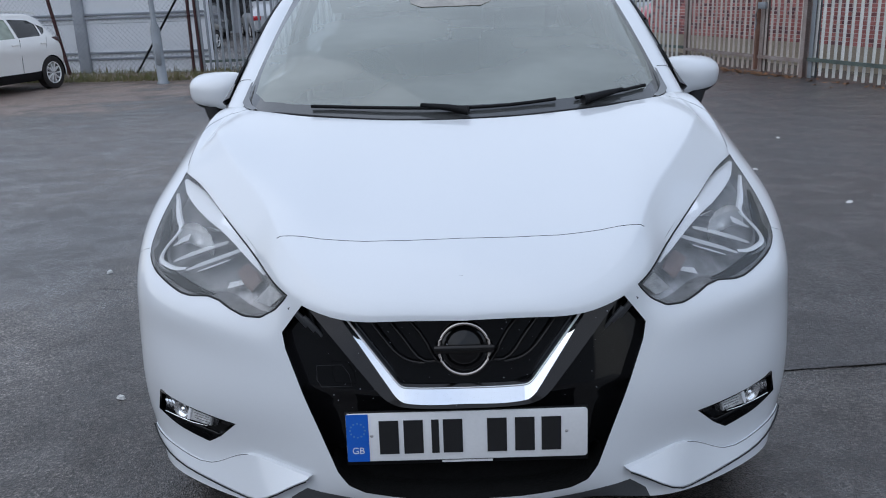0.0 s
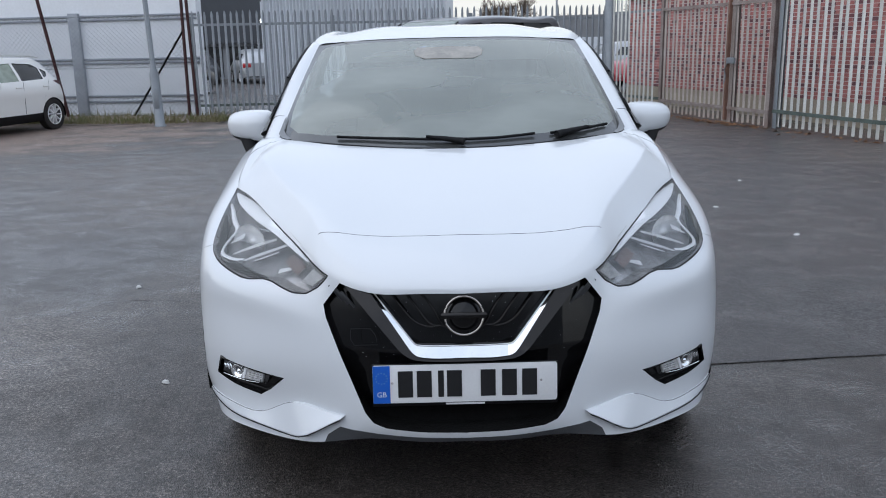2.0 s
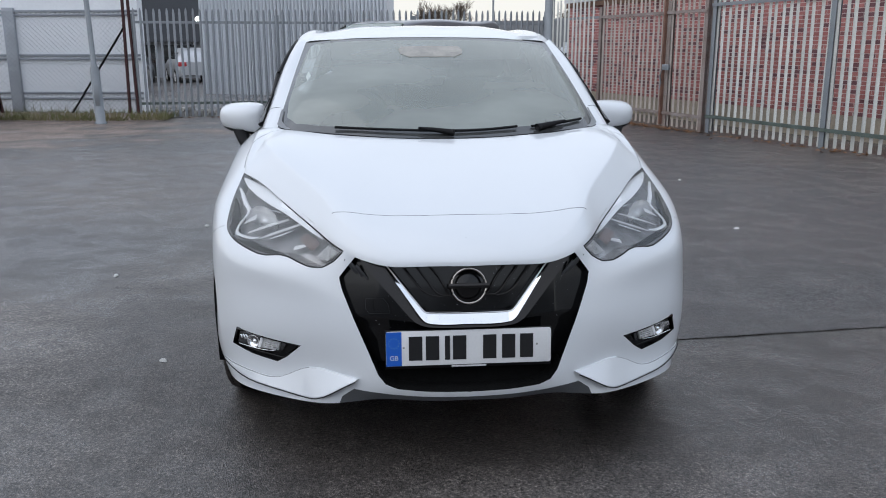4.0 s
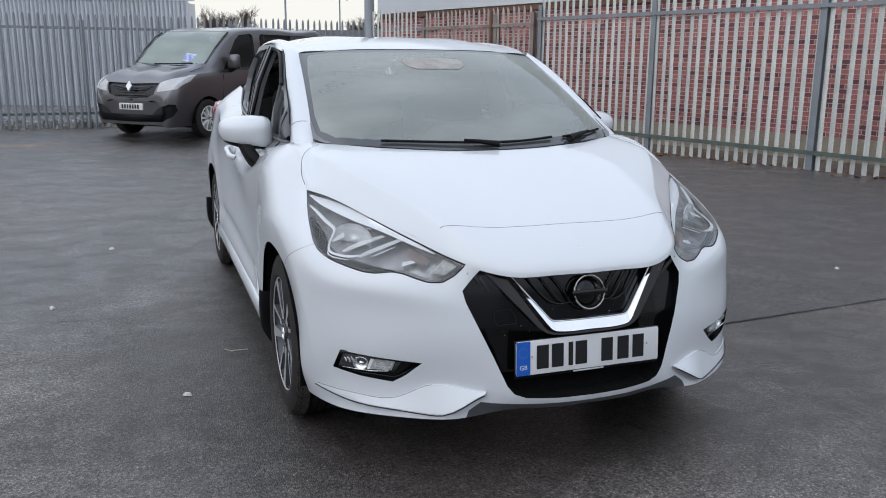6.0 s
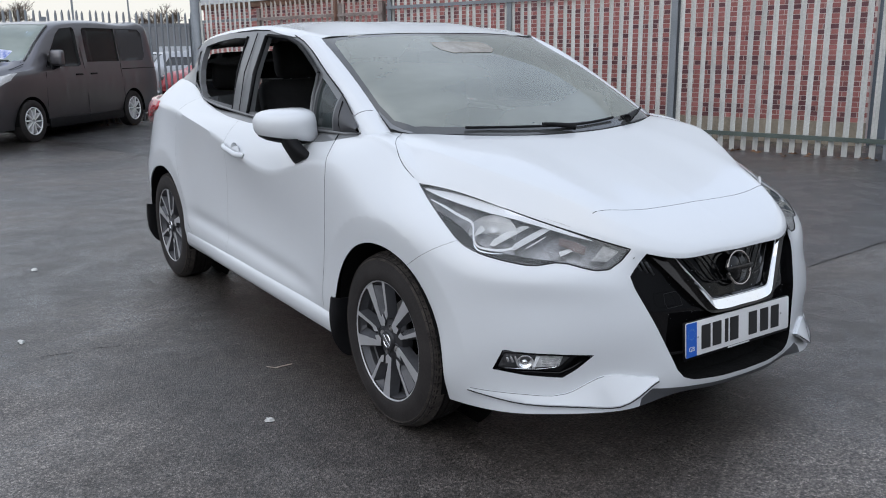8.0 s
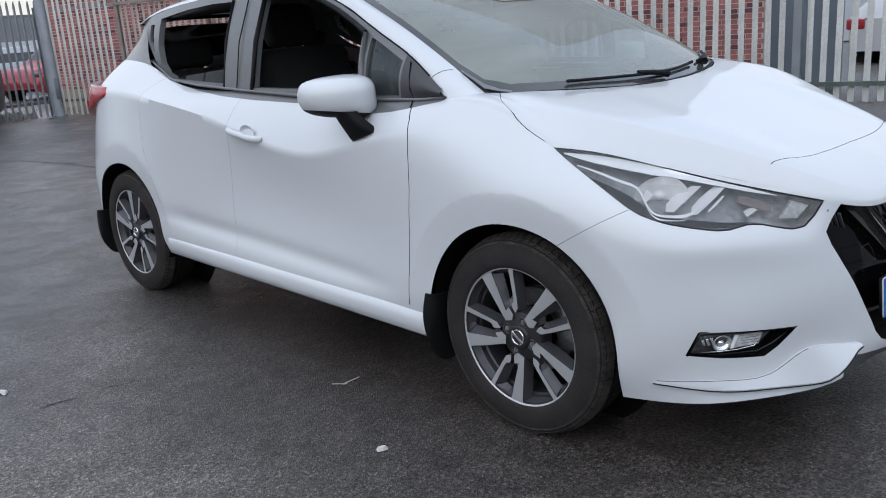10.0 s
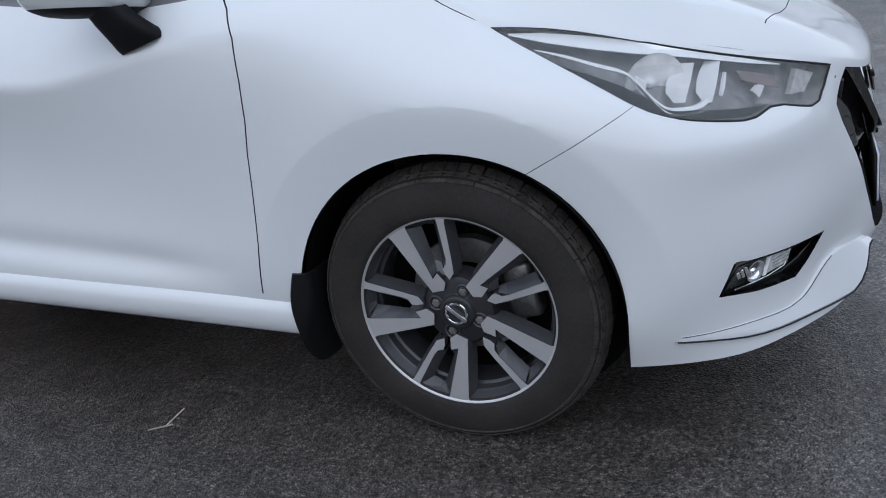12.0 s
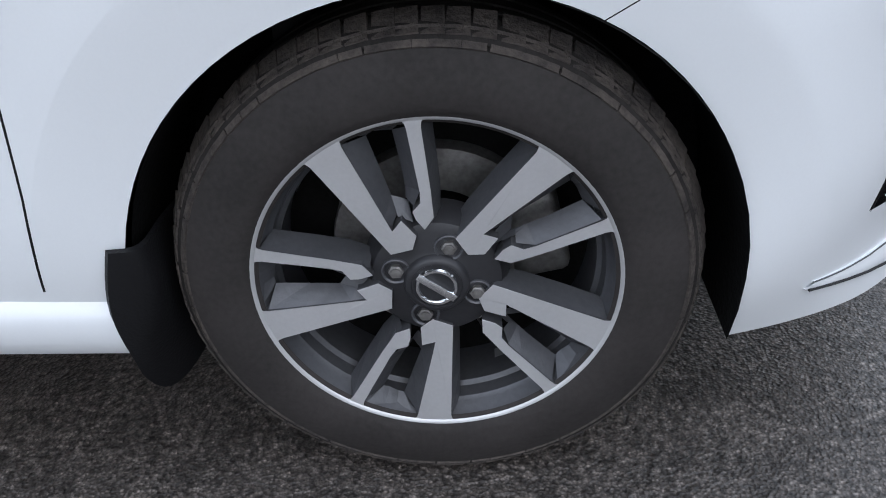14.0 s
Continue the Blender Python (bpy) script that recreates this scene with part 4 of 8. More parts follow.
def fog_lamps():
    way = Vector(FOG_WAY).normalized()
    for sx in (1, -1):
        flip = Matrix.Diagonal((sx, 1, 1, 1))
        base = fog_patch.copy()
        sink(base, 0.035, way=tuple(way))
        if sx < 0:
            base = flipped(base)
        f = part("fog_lamp", base, GLOSS_BLACK, car, "fog lamp in a black recess", angle=40)
        bm = bmesh.new()
        frame_pts = [tuple(Vector(p) + (Vector((.665, .21, .352)) - Vector(p)) * 0.05 - way * 0.002) for p in FOG_LINE]
        tube(bm, frame_pts, 0.006, 6, closed=True)
        bmesh.ops.transform(bm, matrix=flip, verts=bm.verts)
        part("surround", bm, GLOSS_BLACK, f, "black angular frame")
        bm = bmesh.new()
        lens = [tuple(Vector(p) + (Vector((.69, .235, .364)) - Vector(p)) * t - way * 0.008) for p, t in zip(FOG_LINE, (.13, .15, .17, .22, .28, .36, .17))]
        vs = [bm.verts.new(p) for p in lens]
        bm.faces.new(vs)
        r = bmesh.ops.extrude_face_region(bm, geom=bm.faces[:])
        bmesh.ops.translate(bm, vec=way * -0.012, verts=[e for e in r["geom"] if isinstance(e, bmesh.types.BMVert)])
        bmesh.ops.recalc_face_normals(bm, faces=bm.faces)
        bmesh.ops.transform(bm, matrix=flip, verts=bm.verts)
        part("lens", bm, FOG_LENS, f, "bright fog lamp lens", smooth=False)
        # chrome louvres, a round bowl, a ribbed clear block and a bright lower edge
        side = Vector((.83, .55, 0))
        mid = Vector((.672, .222, .368)) - way * 0.001
        for dx, tall in ((.082, .008), (.069, .010), (.056, .012)):
            bm = bmesh.new()
            c = mid + side * dx + Vector((0, 0, .010))
            box(bm, -.0035, .0035, -tall, tall, -.004, .005, look(c, c + way * -1) @ pose(0, 0, 0, 0, 30, 22 * sx), .001)
            bmesh.ops.transform(bm, matrix=flip, verts=bm.verts)
            part("chrome_louvre", bm, LAMP_CHROME, f, "bright chrome louvre")
        bm = bmesh.new()
        c = mid + side * .030
        lathe(bm, [(1, .004), (.92, .005), (.7, -.002), (.35, -.008), (.28, .0), (.02, .002)], 24, look(c, c + way * -1) @ Matrix.Diagonal((.027, .022, 1, 1)))
        bmesh.ops.transform(bm, matrix=flip, verts=bm.verts)
        part("round_reflector", bm, LAMP_CHROME, f, "chrome reflector cup")
        c = mid + side * -.038
        m_ = look(c, c + way * -1)
        bm = bmesh.new()
        prism(bm, [(-.050, .021), (-.036, -.015), (.044, -.018), (.034, .021)], -.003, .004, m_, .002)
        bmesh.ops.transform(bm, matrix=flip, verts=bm.verts)
        block = part("clear_block", bm, LAMP_CLEAR, f, "pale ribbed clear block", smooth=False)
        for dz in (-.006, .001, .008):
            bm = bmesh.new()
            box(bm, -.036, .016, dz - .0012, dz + .0012, .004, .0056, m_)
            bmesh.ops.transform(bm, matrix=flip, verts=bm.verts)
            part("lens_rib", bm, LAMP_CHROME, block, smooth=False)
        bm = bmesh.new()
        prism(bm, [(.022, .019), (.034, .019), (.046, -.017), (.038, -.017)], .004, .0065, m_, .0008)
        bmesh.ops.transform(bm, matrix=flip, verts=bm.verts)
        part("divider", bm, LAMP_DRL, block, "white divider", smooth=False)
        bm = bmesh.new()
        tube(bm, [tuple(mid + side * dx + Vector((0, 0, dz)) + way * .004) for dx, dz in ((.092, -.0165), (.040, -.021), (-.010, -.0225), (-.062, -.018), (-.072, -.008))], .0017, 6)
        bmesh.ops.transform(bm, matrix=flip, verts=bm.verts)
        part("chrome_edge", bm, LAMP_CHROME, f, "bright lower edge of the lens")


def nose_y(x, z):
    """Distance of the grille face at a place across and up."""
    a = abs(x)
    plan = np.interp(a, [0, .15, .28, .40], [0, .004, .03, .075])
    return float(plan + np.interp(z, [.27, .30, .35, .41, .47, .50, .60, .67], [-.03, -.012, .010, .012, .008, .002, .03, .05]))


def front_grille():
    base = grille_patch.copy()
    mirror_into(base)
    sink(base, 0, place=lambda c: Vector((c.x, max(c.y + .006, nose_y(c.x, c.z) + .012), c.z)))
    low = lift(base, [f for f in base.faces if f.calc_center_median().z < .352 and f.calc_center_median().y > -.5])
    g = part("grille", base, GLOSS_BLACK, car, "gloss black grille panel with rain drops", angle=40)
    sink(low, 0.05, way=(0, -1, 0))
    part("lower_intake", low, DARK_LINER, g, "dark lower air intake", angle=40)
    # V of smoked chrome with a bright chrome edge inside it
    def vee(name, outer, inner, out_y, depth, material, label):
        bm = bmesh.new()
        n = len(outer)
        def pt(p, d):
            return bm.verts.new((p[0], nose_y(p[0], p[1]) + out_y + d, p[1]))
        of, inf, ob_, ib = [pt(p, 0.0) for p in outer], [pt(p, 0.010) for p in inner], [pt(p, depth) for p in outer], [pt(p, depth) for p in inner]
        for i in range(n - 1):
            bm.faces.new((of[i], of[i + 1], inf[i + 1], inf[i]))
            bm.faces.new((of[i + 1], of[i], ob_[i], ob_[i + 1]))
            bm.faces.new((inf[i], inf[i + 1], ib[i + 1], ib[i]))
        bmesh.ops.recalc_face_normals(bm, faces=bm.faces)
        part(name, bm, material, g, label, angle=30)

    def vline(pts):
        half = smooth_line(pts[:2], 3)[:-1] + smooth_line(pts[1:], 4)
        return [(-x, z) for x, z in half] + [(x, z) for x, z in half[::-1]]

    o1 = vline([(.345, .689), (.19, .517), (.155, .489), (.11, .479), (.02, .477)])
    m1 = vline([(.268, .674), (.156, .520), (.134, .499), (.116, .494), (.02, .492)])
    i1 = vline([(.260, .672), (.150, .541), (.135, .527), (.118, .524), (.02, .523)])
    vee("smoked_vee", o1, m1, -0.016, 0.03, SMOKED_CHROME, "smoked chrome outer V")
    vee("chrome_vee", m1, i1, -0.022, 0.03, CHROME, "polished chrome V strip")
    bm = bmesh.new()
    tube(bm, [(x, nose_y(x, z) - .0125, z) for x, z in i1], .0022, 6)
    part("chrome_bead", bm, SATIN_CHROME, g, "thin bright bead along the V")
    # mesh area between the arms, with raised bars
    bm = bmesh.new()
    inner = i1
    vs = [bm.verts.new((x, nose_y(x, z) + 0.012, z)) for x, z in inner]
    bm.faces.new(vs)
    bmesh.ops.recalc_face_normals(bm, faces=bm.faces)
    part("centre_mesh", bm, GRILLE_BLACK, g, "black grille centre", smooth=False)
    for sx in (1, -1):
        for k in range(3):
            t = k * 0.042
            pts = smooth_line([(.205 - t, .662), (.165 - t, .612), (.125 - t * .95, .578 - .004 * k), (.085 - t * .55, .570 + .004 * k)], 3)
            bm = bmesh.new()
            tube(bm, [(sx * x, nose_y(x, z) + 0.0, z) for x, z in pts], 0.0030, 6)
            part("grille_bar", bm, SMOKED_CHROME, g, "glossy raised grille bar")
            bm = bmesh.new()
            c = (.365 - k * .018, .652 - k * .008)
            box(bm, -.0035, .0035, -.004, .004, -.030, .030, Matrix.Translation((sx * c[0], nose_y(*c) + 0.002, c[1])) @ pose(0, 0, 0, 0, sx * 38, 0), 0.001)
            part("corner_slat", bm, GREY_LIP, g, "black corner slat")
    # round emblem: ring and bar
    bm = bmesh.new()
    ringp = [(.054 * math.cos(a), .054 * math.sin(a)) for a in np.linspace(0, 2 * math.pi, 40, endpoint=False)]
    tube(bm, [(x, -.012, z) for x, z in ringp], 0.0036, 8, closed=True)
    bmesh.ops.transform(bm, matrix=Matrix.Translation((0, .022, .603)) @ pose(0, 0, 0, -14), verts=bm.verts)
    part("emblem", bm, EMBLEM_CHROME, g, "chrome ring emblem tinted by warm reflected light", angle=40)
    bm = bmesh.new()
    box(bm, -.064, .064, -.019, -.006, -.0085, .0085, Matrix.Translation((0, .022, .603)) @ pose(0, 0, 0, -14), bevel=.003)
    part("emblem_bar", bm, SMOKED_CHROME, g, "dark bar across the emblem", angle=40)
    for sx in (1, -1):
        bm = bmesh.new()
        tube(bm, [(sx * x, nose_y(x, z) - .018, z) for x, z in ((.266, .672), (.295, .678), (.325, .683))], .0025, 6)
        part("chrome_edge", bm, CHROME, g, "thin chrome edge")
    # rain drops on the black panels and the chrome
    drop_v, drop_f = [], []
    rng = random.Random(4)
    for k in range(130):
        x, z = rng.uniform(-.38, .38), rng.uniform(.47, .67)
        if abs(x) > .30 + (z - .5) * .5:
            continue
        r_ = rng.choice((.0006, .0007, .0009, .0013))
        y0 = nose_y(x, z) + (-.0225 if rng.random() < .35 else .006)
        b = len(drop_v)
        drop_v += [(x + r_ * math.cos(a_), y0, z + r_ * math.sin(a_)) for a_ in (0, 1.05, 2.09, 3.14, 4.19, 5.24)] + [(x, y0 - r_ * .7, z)]
        drop_f += [(b + i, b + (i + 1) % 6, b + 6) for i in range(6)]
    me = bpy.data.meshes.new("rain_drops")
    me.from_pydata(drop_v, [], drop_f)
    me.materials.append(RAIN)
    me.shade_smooth()
    drops = new("rain_drops", me)
    drops.parent = g
    tagged(drops, "small clear rain drops", kind="stuff")
    bm = bmesh.new()
    lathe(bm, [(.050, 0), (.048, .006), (.0005, .007)], 32, Matrix.Translation((0, .024, .603)) @ pose(0, 0, 0, 76))
    part("emblem_disc", bm, GLOSS_BLACK, g)
    # towing eye cover
    bm = bmesh.new()
    tube(bm, [(-.285 + dx, nose_y(.28, .545 + dz) - .0115, .545 + dz) for dx, dz in ((-.035, .02), (.02, .02), (.035, .0), (.04, -.025), (-.025, -.025), (-.035, -.01))], 0.0008, 5, closed=True)
    part("towing_eye_cover", bm, GAP, g)


def number_plate():
    plate = bmesh.new()
    prism(plate, [(-.256, -.0555), (.256, -.0555), (.26, -.05), (.26, .05), (.256, .0555), (-.256, .0555), (-.26, .05), (-.26, -.05)], -.004, 0.0, None, 0.001)
    p = part("number_plate", plate, PLATE_WHITE, car, "white registration plate in a black holder")
    p.matrix_local = Matrix.Translation((0, -.008, .4125)) @ pose(0, 0, 0, 90 - 4)
    bm = bmesh.new()
    box(bm, -.2595, -.2115, -.0545, .0545, 0.0004, 0.0014)
    b = part("blue_band", bm, PLATE_BLUE, p, "blue national band", smooth=False)
    # twelve tiny marks in a ring, and the country letters
    FADED_MARK = mat("faded_pale_blue", (0.10, 0.24, 0.50), 0.35, 0, 0.1, 30, 90)
    for k in range(12):
        bm = bmesh.new()
        a = k * math.pi / 6
        lathe(bm, [(.0024, .0016), (.0004, .0022)], 5, Matrix.Translation((-.2355 + .016 * math.cos(a), .018 + .016 * math.sin(a), 0)))
        part("ring_mark", bm, FADED_MARK, b)
    letters("GB", .021, PLATE_WHITE, p, (-.2355, -.036, .0018), "country_letters")
    # registration as plain bars
    for i, x in enumerate((-.168, -.115, -.068, -.030, .065, .125, .182)):
        bm = bmesh.new()
        w = .021 if i != 2 else .008
        box(bm, x - w, x + w, -.0385, .0385, .0006, .0018)
        part("registration_bar", bm, PLATE_BLACK, p, smooth=False)
    bm = bmesh.new()
    prism(bm, [(-.262, -.0655), (.262, -.0655), (.262, .057), (-.262, .057)], -.012, -.0045)
    part("holder", bm, MATT_BLACK, p, "black plastic plate holder")
    bm = bmesh.new()
    box(bm, -.055, .055, -.0635, -.0585, -.0046, -.0038)
    part("holder_print", bm, PLATE_WHITE, p, smooth=False)
    for x in (-.205, .215):
        bm = bmesh.new()
        lathe(bm, [(.0035, .0008), (.002, .0025), (.0002, .003)], 10, Matrix.Translation((x, .004, 0)))
        part("screw", bm, STEEL, p)


def letters(text, size, material, parent, at, name, m=None):
    cu = bpy.data.curves.new(name, "FONT")
    cu.body, cu.size, cu.align_x, cu.extrude = text, size, "CENTER", 0.0004
    tmp = bpy.data.objects.new(name, cu)
    me = bpy.data.meshes.new_from_object(tmp)
    bpy.data.objects.remove(tmp)
    me.materials.append(material)
    ob = new(name, me)
    ob.parent = parent
    ob.matrix_local = Matrix.Translation(at) @ (m or Matrix())
    return ob


headlamps()
fog_lamps()
front_grille()
number_plate()


# upper body: roof rail, screen and window lines
RAIL = [(.750, 1.10, .968), (.705, 1.42, 1.15), (.662, 1.68, 1.29), (.632, 1.9, 1.358), (.612, 2.3, 1.398), (.60, 2.7, 1.398), (.578, 3.1, 1.380), (.548, 3.42, 1.350), (.50, 3.72, 1.30)]
SCREEN_EDGE = [(.674, 1.02, .984), (.645, 1.25, 1.11), (.618, 1.48, 1.225), (.588, 1.76, 1.348)]


SCREEN_GRID = []


def on_screen(x, y, up=0.012):
    """A point just above the windscreen."""
    g = SCREEN_GRID[0]
    k = np.argsort((g[:, 0] - abs(x)) ** 2 + (g[:, 1] - y) ** 2)[:4]
    w = 1 / (1e-4 + np.sqrt((g[k, 0] - abs(x)) ** 2 + (g[k, 1] - y) ** 2))
    return (x, y, float((g[k, 2] * w).sum() / w.sum()) + up)


def upper_body():
    # roof with its rails down to the window line, front to back
    cross = []
    for (a, y, z), top, head in zip(RAIL[2:], (1.372, 1.412, 1.442, 1.446, 1.428, 1.398, 1.35), (1.735, 1.9, 2.3, 2.7, 3.1, 3.42, 3.74)):
        e = (a, y, z)
        if y < 1.75:
            e = (.592, 1.765, 1.352)
            cross.append([(0, 1.722, 1.373), (.2, 1.726, 1.372), (.4, 1.74, 1.366), (.53, 1.752, 1.359), (.575, 1.76, 1.354), (.588, 1.763, 1.350), e])
        else:
            cross.append([(0, head, top), (.2, head, top - .003), (.4, head, top - .014), (a - .075, head, top - .030), (a - .03, (head + y) / 2, z + .020), (a - .008, y, z + .008), (a, y, z)])
    bm = bmesh.new()
    sheet(bm, loft(cross, 5, 8))
    # the pillar beside the screen
    rail = natural(chords([RAIL]), np.array(RAIL, float), np.linspace(0, chords([RAIL])[3], 25))
    edge = natural(chords([SCREEN_EDGE]), np.array(SCREEN_EDGE, float), np.linspace(0, chords([SCREEN_EDGE])[-1], 25))
    grid = []
    for k in np.linspace(0, 1, 9):
        row = edge * (1 - k) + rail * k
        bulge = 0.016 * math.sin(math.pi * k)
        row = row + np.array([bulge * .6, -bulge * .35, bulge * .75])
        grid.append(row)
    grid = np.array(grid)
    # closing strip of the pillar to the roof's first rows
    sheet(bm, grid)
    bmesh.ops.remove_doubles(bm, verts=bm.verts, dist=0.004)
    bm.normal_update()
    bmesh.ops.reverse_faces(bm, faces=[f for f in bm.faces if f.normal.dot(f.calc_center_median() - Vector((0, 2.2, .8))) < 0])
    whole("roof", bm, WHITE, car, "white roof and windscreen pillars", angle=50)
    # seam across the foot of the pillar
    seam, across = bmesh.new(), []
    for i in range(1, 9):
        j = 4.35 + 1.1 * (8 - i) / 8
        f = j - int(j)
        across.append(tuple(grid[i, int(j)] * (1 - f) + grid[i, int(j) + 1] * f + np.array([.0004, -.0002, .0004])))
    tube(seam, across, 0.0008, 5)
    both_sides("pillar_seam", seam, GAP, car)

    # windscreen: dark border sheet and the clear pane set 3 mm proud
    base = [(0, .83, .972), (.2, .84, .976), (.4, .882, .987), (.53, .935, .994), (.615, .98, .994), (.674, 1.02, .984)]
    head = [(0, 1.722, 1.371), (.2, 1.726, 1.370), (.4, 1.74, 1.364), (.5, 1.75, 1.358), (.555, 1.757, 1.353), (.588, 1.762, 1.349)]
    rows = []
    for k in (0, .25, .5, .75, 1):
        side = natural(chords([SCREEN_EDGE]), np.array(SCREEN_EDGE, float), [k * chords([SCREEN_EDGE])[-1]])[0]
        row = np.array(base) * (1 - k) + np.array(head) * k
        shift = side - row[-1]
        w = np.array([0, .05, .2, .5, .8, 1])[:, None]
        row = row + shift * w + np.array([0, -.02, .028]) * math.sin(math.pi * k) * np.array([1, 1, .95, .7, .36, 0])[:, None]
        rows.append(row)
    grid = loft(rows, 8, 10)
    SCREEN_GRID.append(grid.reshape(-1, 3))
    pane = bmesh.new()
    sheet(pane, grid)
    bmesh.ops.reverse_faces(pane, faces=pane.faces)
    mirror_into(pane)
    pane.normal_update()
    if sum(f.normal.z for f in pane.faces) < 0:
        bmesh.ops.reverse_faces(pane, faces=pane.faces)
    # split off the black border
    clear_half = [(.0, .888), (.25, .898), (.40, .930), (.50, .967), (.59, 1.015), (.632, 1.09), (.632, 1.2), (.610, 1.38), (.585, 1.56), (.563, 1.685), (.545, 1.712), (.50, 1.708), (.25, 1.69), (.0, 1.685)]
    clear = [(x, y, 0) for x, y in clear_half] + [(-x, y, 0) for x, y in clear_half[-2:0:-1]]
    seen_glass = set(cut(pane, clear, (0, 0, 1)))
    rim = lift(pane, [f for f in pane.faces if f not in seen_glass])
    ws = part("windscreen", pane, SCREEN_GLASS, car, "misted windscreen with the grey sky's glare painted into its film")
    ws.visible_shadow = False
    part("screen_border", rim, HAZED_BORDER, ws, "dark windscreen border with the haze over it painted in grey")
    # cowl trim at the foot of the screen
    cowl = bmesh.new()
    tube(cowl, [(-x, y, z - .006) for x, y, z in base[:0:-1]] + [(x, y, z - .006) for x, y, z in base], 0.012, 6)
    part("cowl", cowl, MATT_BLACK, car, "black plastic cowl below the windscreen")
    corner = bmesh.new()
    sheet(corner, [[(.625, .985, 1.003), (.650, 1.012, 1.008), (.670, 1.055, 1.018), (.660, 1.16, 1.070)], [(.612, .99, 1.006), (.634, 1.025, 1.014), (.652, 1.070, 1.030), (.653, 1.165, 1.074)]])
    both_sides("cowl_corner", corner, GREY_TRIM, car, "grey corner trim beside the bonnet")


def side_windows():
    """Window surround, panes and pillars. The windows of the driver's side (x below 0) are wound down."""
    belt = [(.748, 1.15, 1.0), (.752, 1.235, .996), (.754, 1.322, .993), (.755, 1.45, .991), (.757, 1.9, .993), (.748, 2.3, 1.008), (.730, 2.7, 1.026), (.70, 3.0, 1.05), (.645, 3.25, 1.13), (.585, 3.42, 1.22)]
    top = [(.740, 1.172, 1.022), (.730, 1.235, 1.062), (.714, 1.322, 1.116), (.692, 1.50, 1.202), (.640, 1.82, 1.337), (.612, 2.3, 1.396), (.60, 2.7, 1.396), (.582, 3.05, 1.384), (.562, 3.28, 1.364), (.55, 3.42, 1.348)]
    grid = loft([belt, [tuple((np.array(a) + np.array(b)) / 2 + np.array([.016, 0, 0])) for a, b in zip(belt, top)], top], 12, 14)
    base = bmesh.new()
    sheet(base, grid)
    base.normal_update()
    bmesh.ops.reverse_faces(base, faces=[f for f in base.faces if f.normal.x < 0])
    ok = lambda c: True
    front_open = [(1, 1.575, 1.015), (1, 1.585, 1.21), (1, 1.64, 1.236), (1, 1.75, 1.287), (1, 1.86, 1.326), (1, 1.98, 1.35), (1, 2.10, 1.362), (1, 2.262, 1.366), (1, 2.258, 1.2), (1, 2.25, 1.02)]
    quarter = [(1, 1.362, 1.000), (1, 1.537, .998), (1, 1.535, 1.192), (1, 1.50, 1.178), (1, 1.362, 1.112)]
    rear_open = [(1, 2.49, 1.034), (1, 2.505, 1.2), (1, 2.52, 1.366), (1, 2.7, 1.368), (1, 2.95, 1.356), (1, 3.25, 1.330), (1, 3.215, 1.20), (1, 3.165, 1.122), (1, 3.08, 1.075), (1, 2.97, 1.052)]
    small = [(1, 3.275, 1.17), (1, 3.295, 1.23), (1, 3.32, 1.305), (1, 3.37, 1.305), (1, 3.355, 1.225)]
    panes = {}
    for nm, outline in (("front", front_open), ("quarter", quarter), ("rear", rear_open), ("small", small)):
        panes[nm] = lift(base, cut(base, outline, (1, 0, 0)))
    plate = lift(base, cut(base, [(1, 1.1, .9), (1, 1.352, .9), (1, 1.352, 1.2), (1, 1.1, 1.2)], (1, 0, 0)))
    both_sides("quarter_trim", plate, QUARTER_TRIM, car, "dark grey triangular trim before the quarter window", angle=35)
    # thickness of the surround
    r = bmesh.ops.extrude_face_region(base, geom=base.faces[:])
    bmesh.ops.translate(base, vec=(-.03, 0, 0), verts=[e for e in r["geom"] if isinstance(e, bmesh.types.BMVert)])
    bmesh.ops.recalc_face_normals(base, faces=base.faces)
    both_sides("window_surround", base, GREY_TRIM, car, "satin grey window surround and door pillars", angle=35)
    for sx in (1, -1):
        for nm in ("front", "quarter", "rear", "small"):
            g = panes[nm].copy()
            if sx < 0 and nm == "front":
                g.free()
                continue
            if sx < 0 and nm == "rear":
                keep = cut(g, [(1, 2.3, 1.0), (1, 3.2, .98), (1, 3.2, 1.02), (1, 3.05, 1.052), (1, 2.45, 1.098), (1, 2.3, 1.10)], (1, 0, 0))
                inner = set(keep)
                bmesh.ops.delete(g, geom=[f for f in g.faces if f not in inner], context="FACES")
            bmesh.ops.translate(g, vec=(-.012, 0, 0), verts=g.verts)
            if sx < 0:
                g = flipped(g)
            pane_ob = part({"front": "front_window", "quarter": "quarter_window", "rear": "rear_window", "small": "corner_window"}[nm], g, DARK_GLASS if nm in ("rear", "small") else SIDE_GLASS, car,
                           "half-lowered dark window pane" if sx < 0 and nm == "rear" else "")
            pane_ob.visible_shadow = False
    # black seals: sill strip and division of the quarter light
    seal = bmesh.new()
    tube(seal, [(.745, 1.152, .997), (.757, 1.25, .990), (.761, 1.45, .988), (.765, 1.9, .995), (.756, 2.3, 1.010), (.738, 2.7, 1.028), (.708, 3.0, 1.052), (.665, 3.24, 1.128)], 0.006, 6)
    both_sides("window_seal", seal, GREY_TRIM, car, "dark grey strip at the foot of the windows")
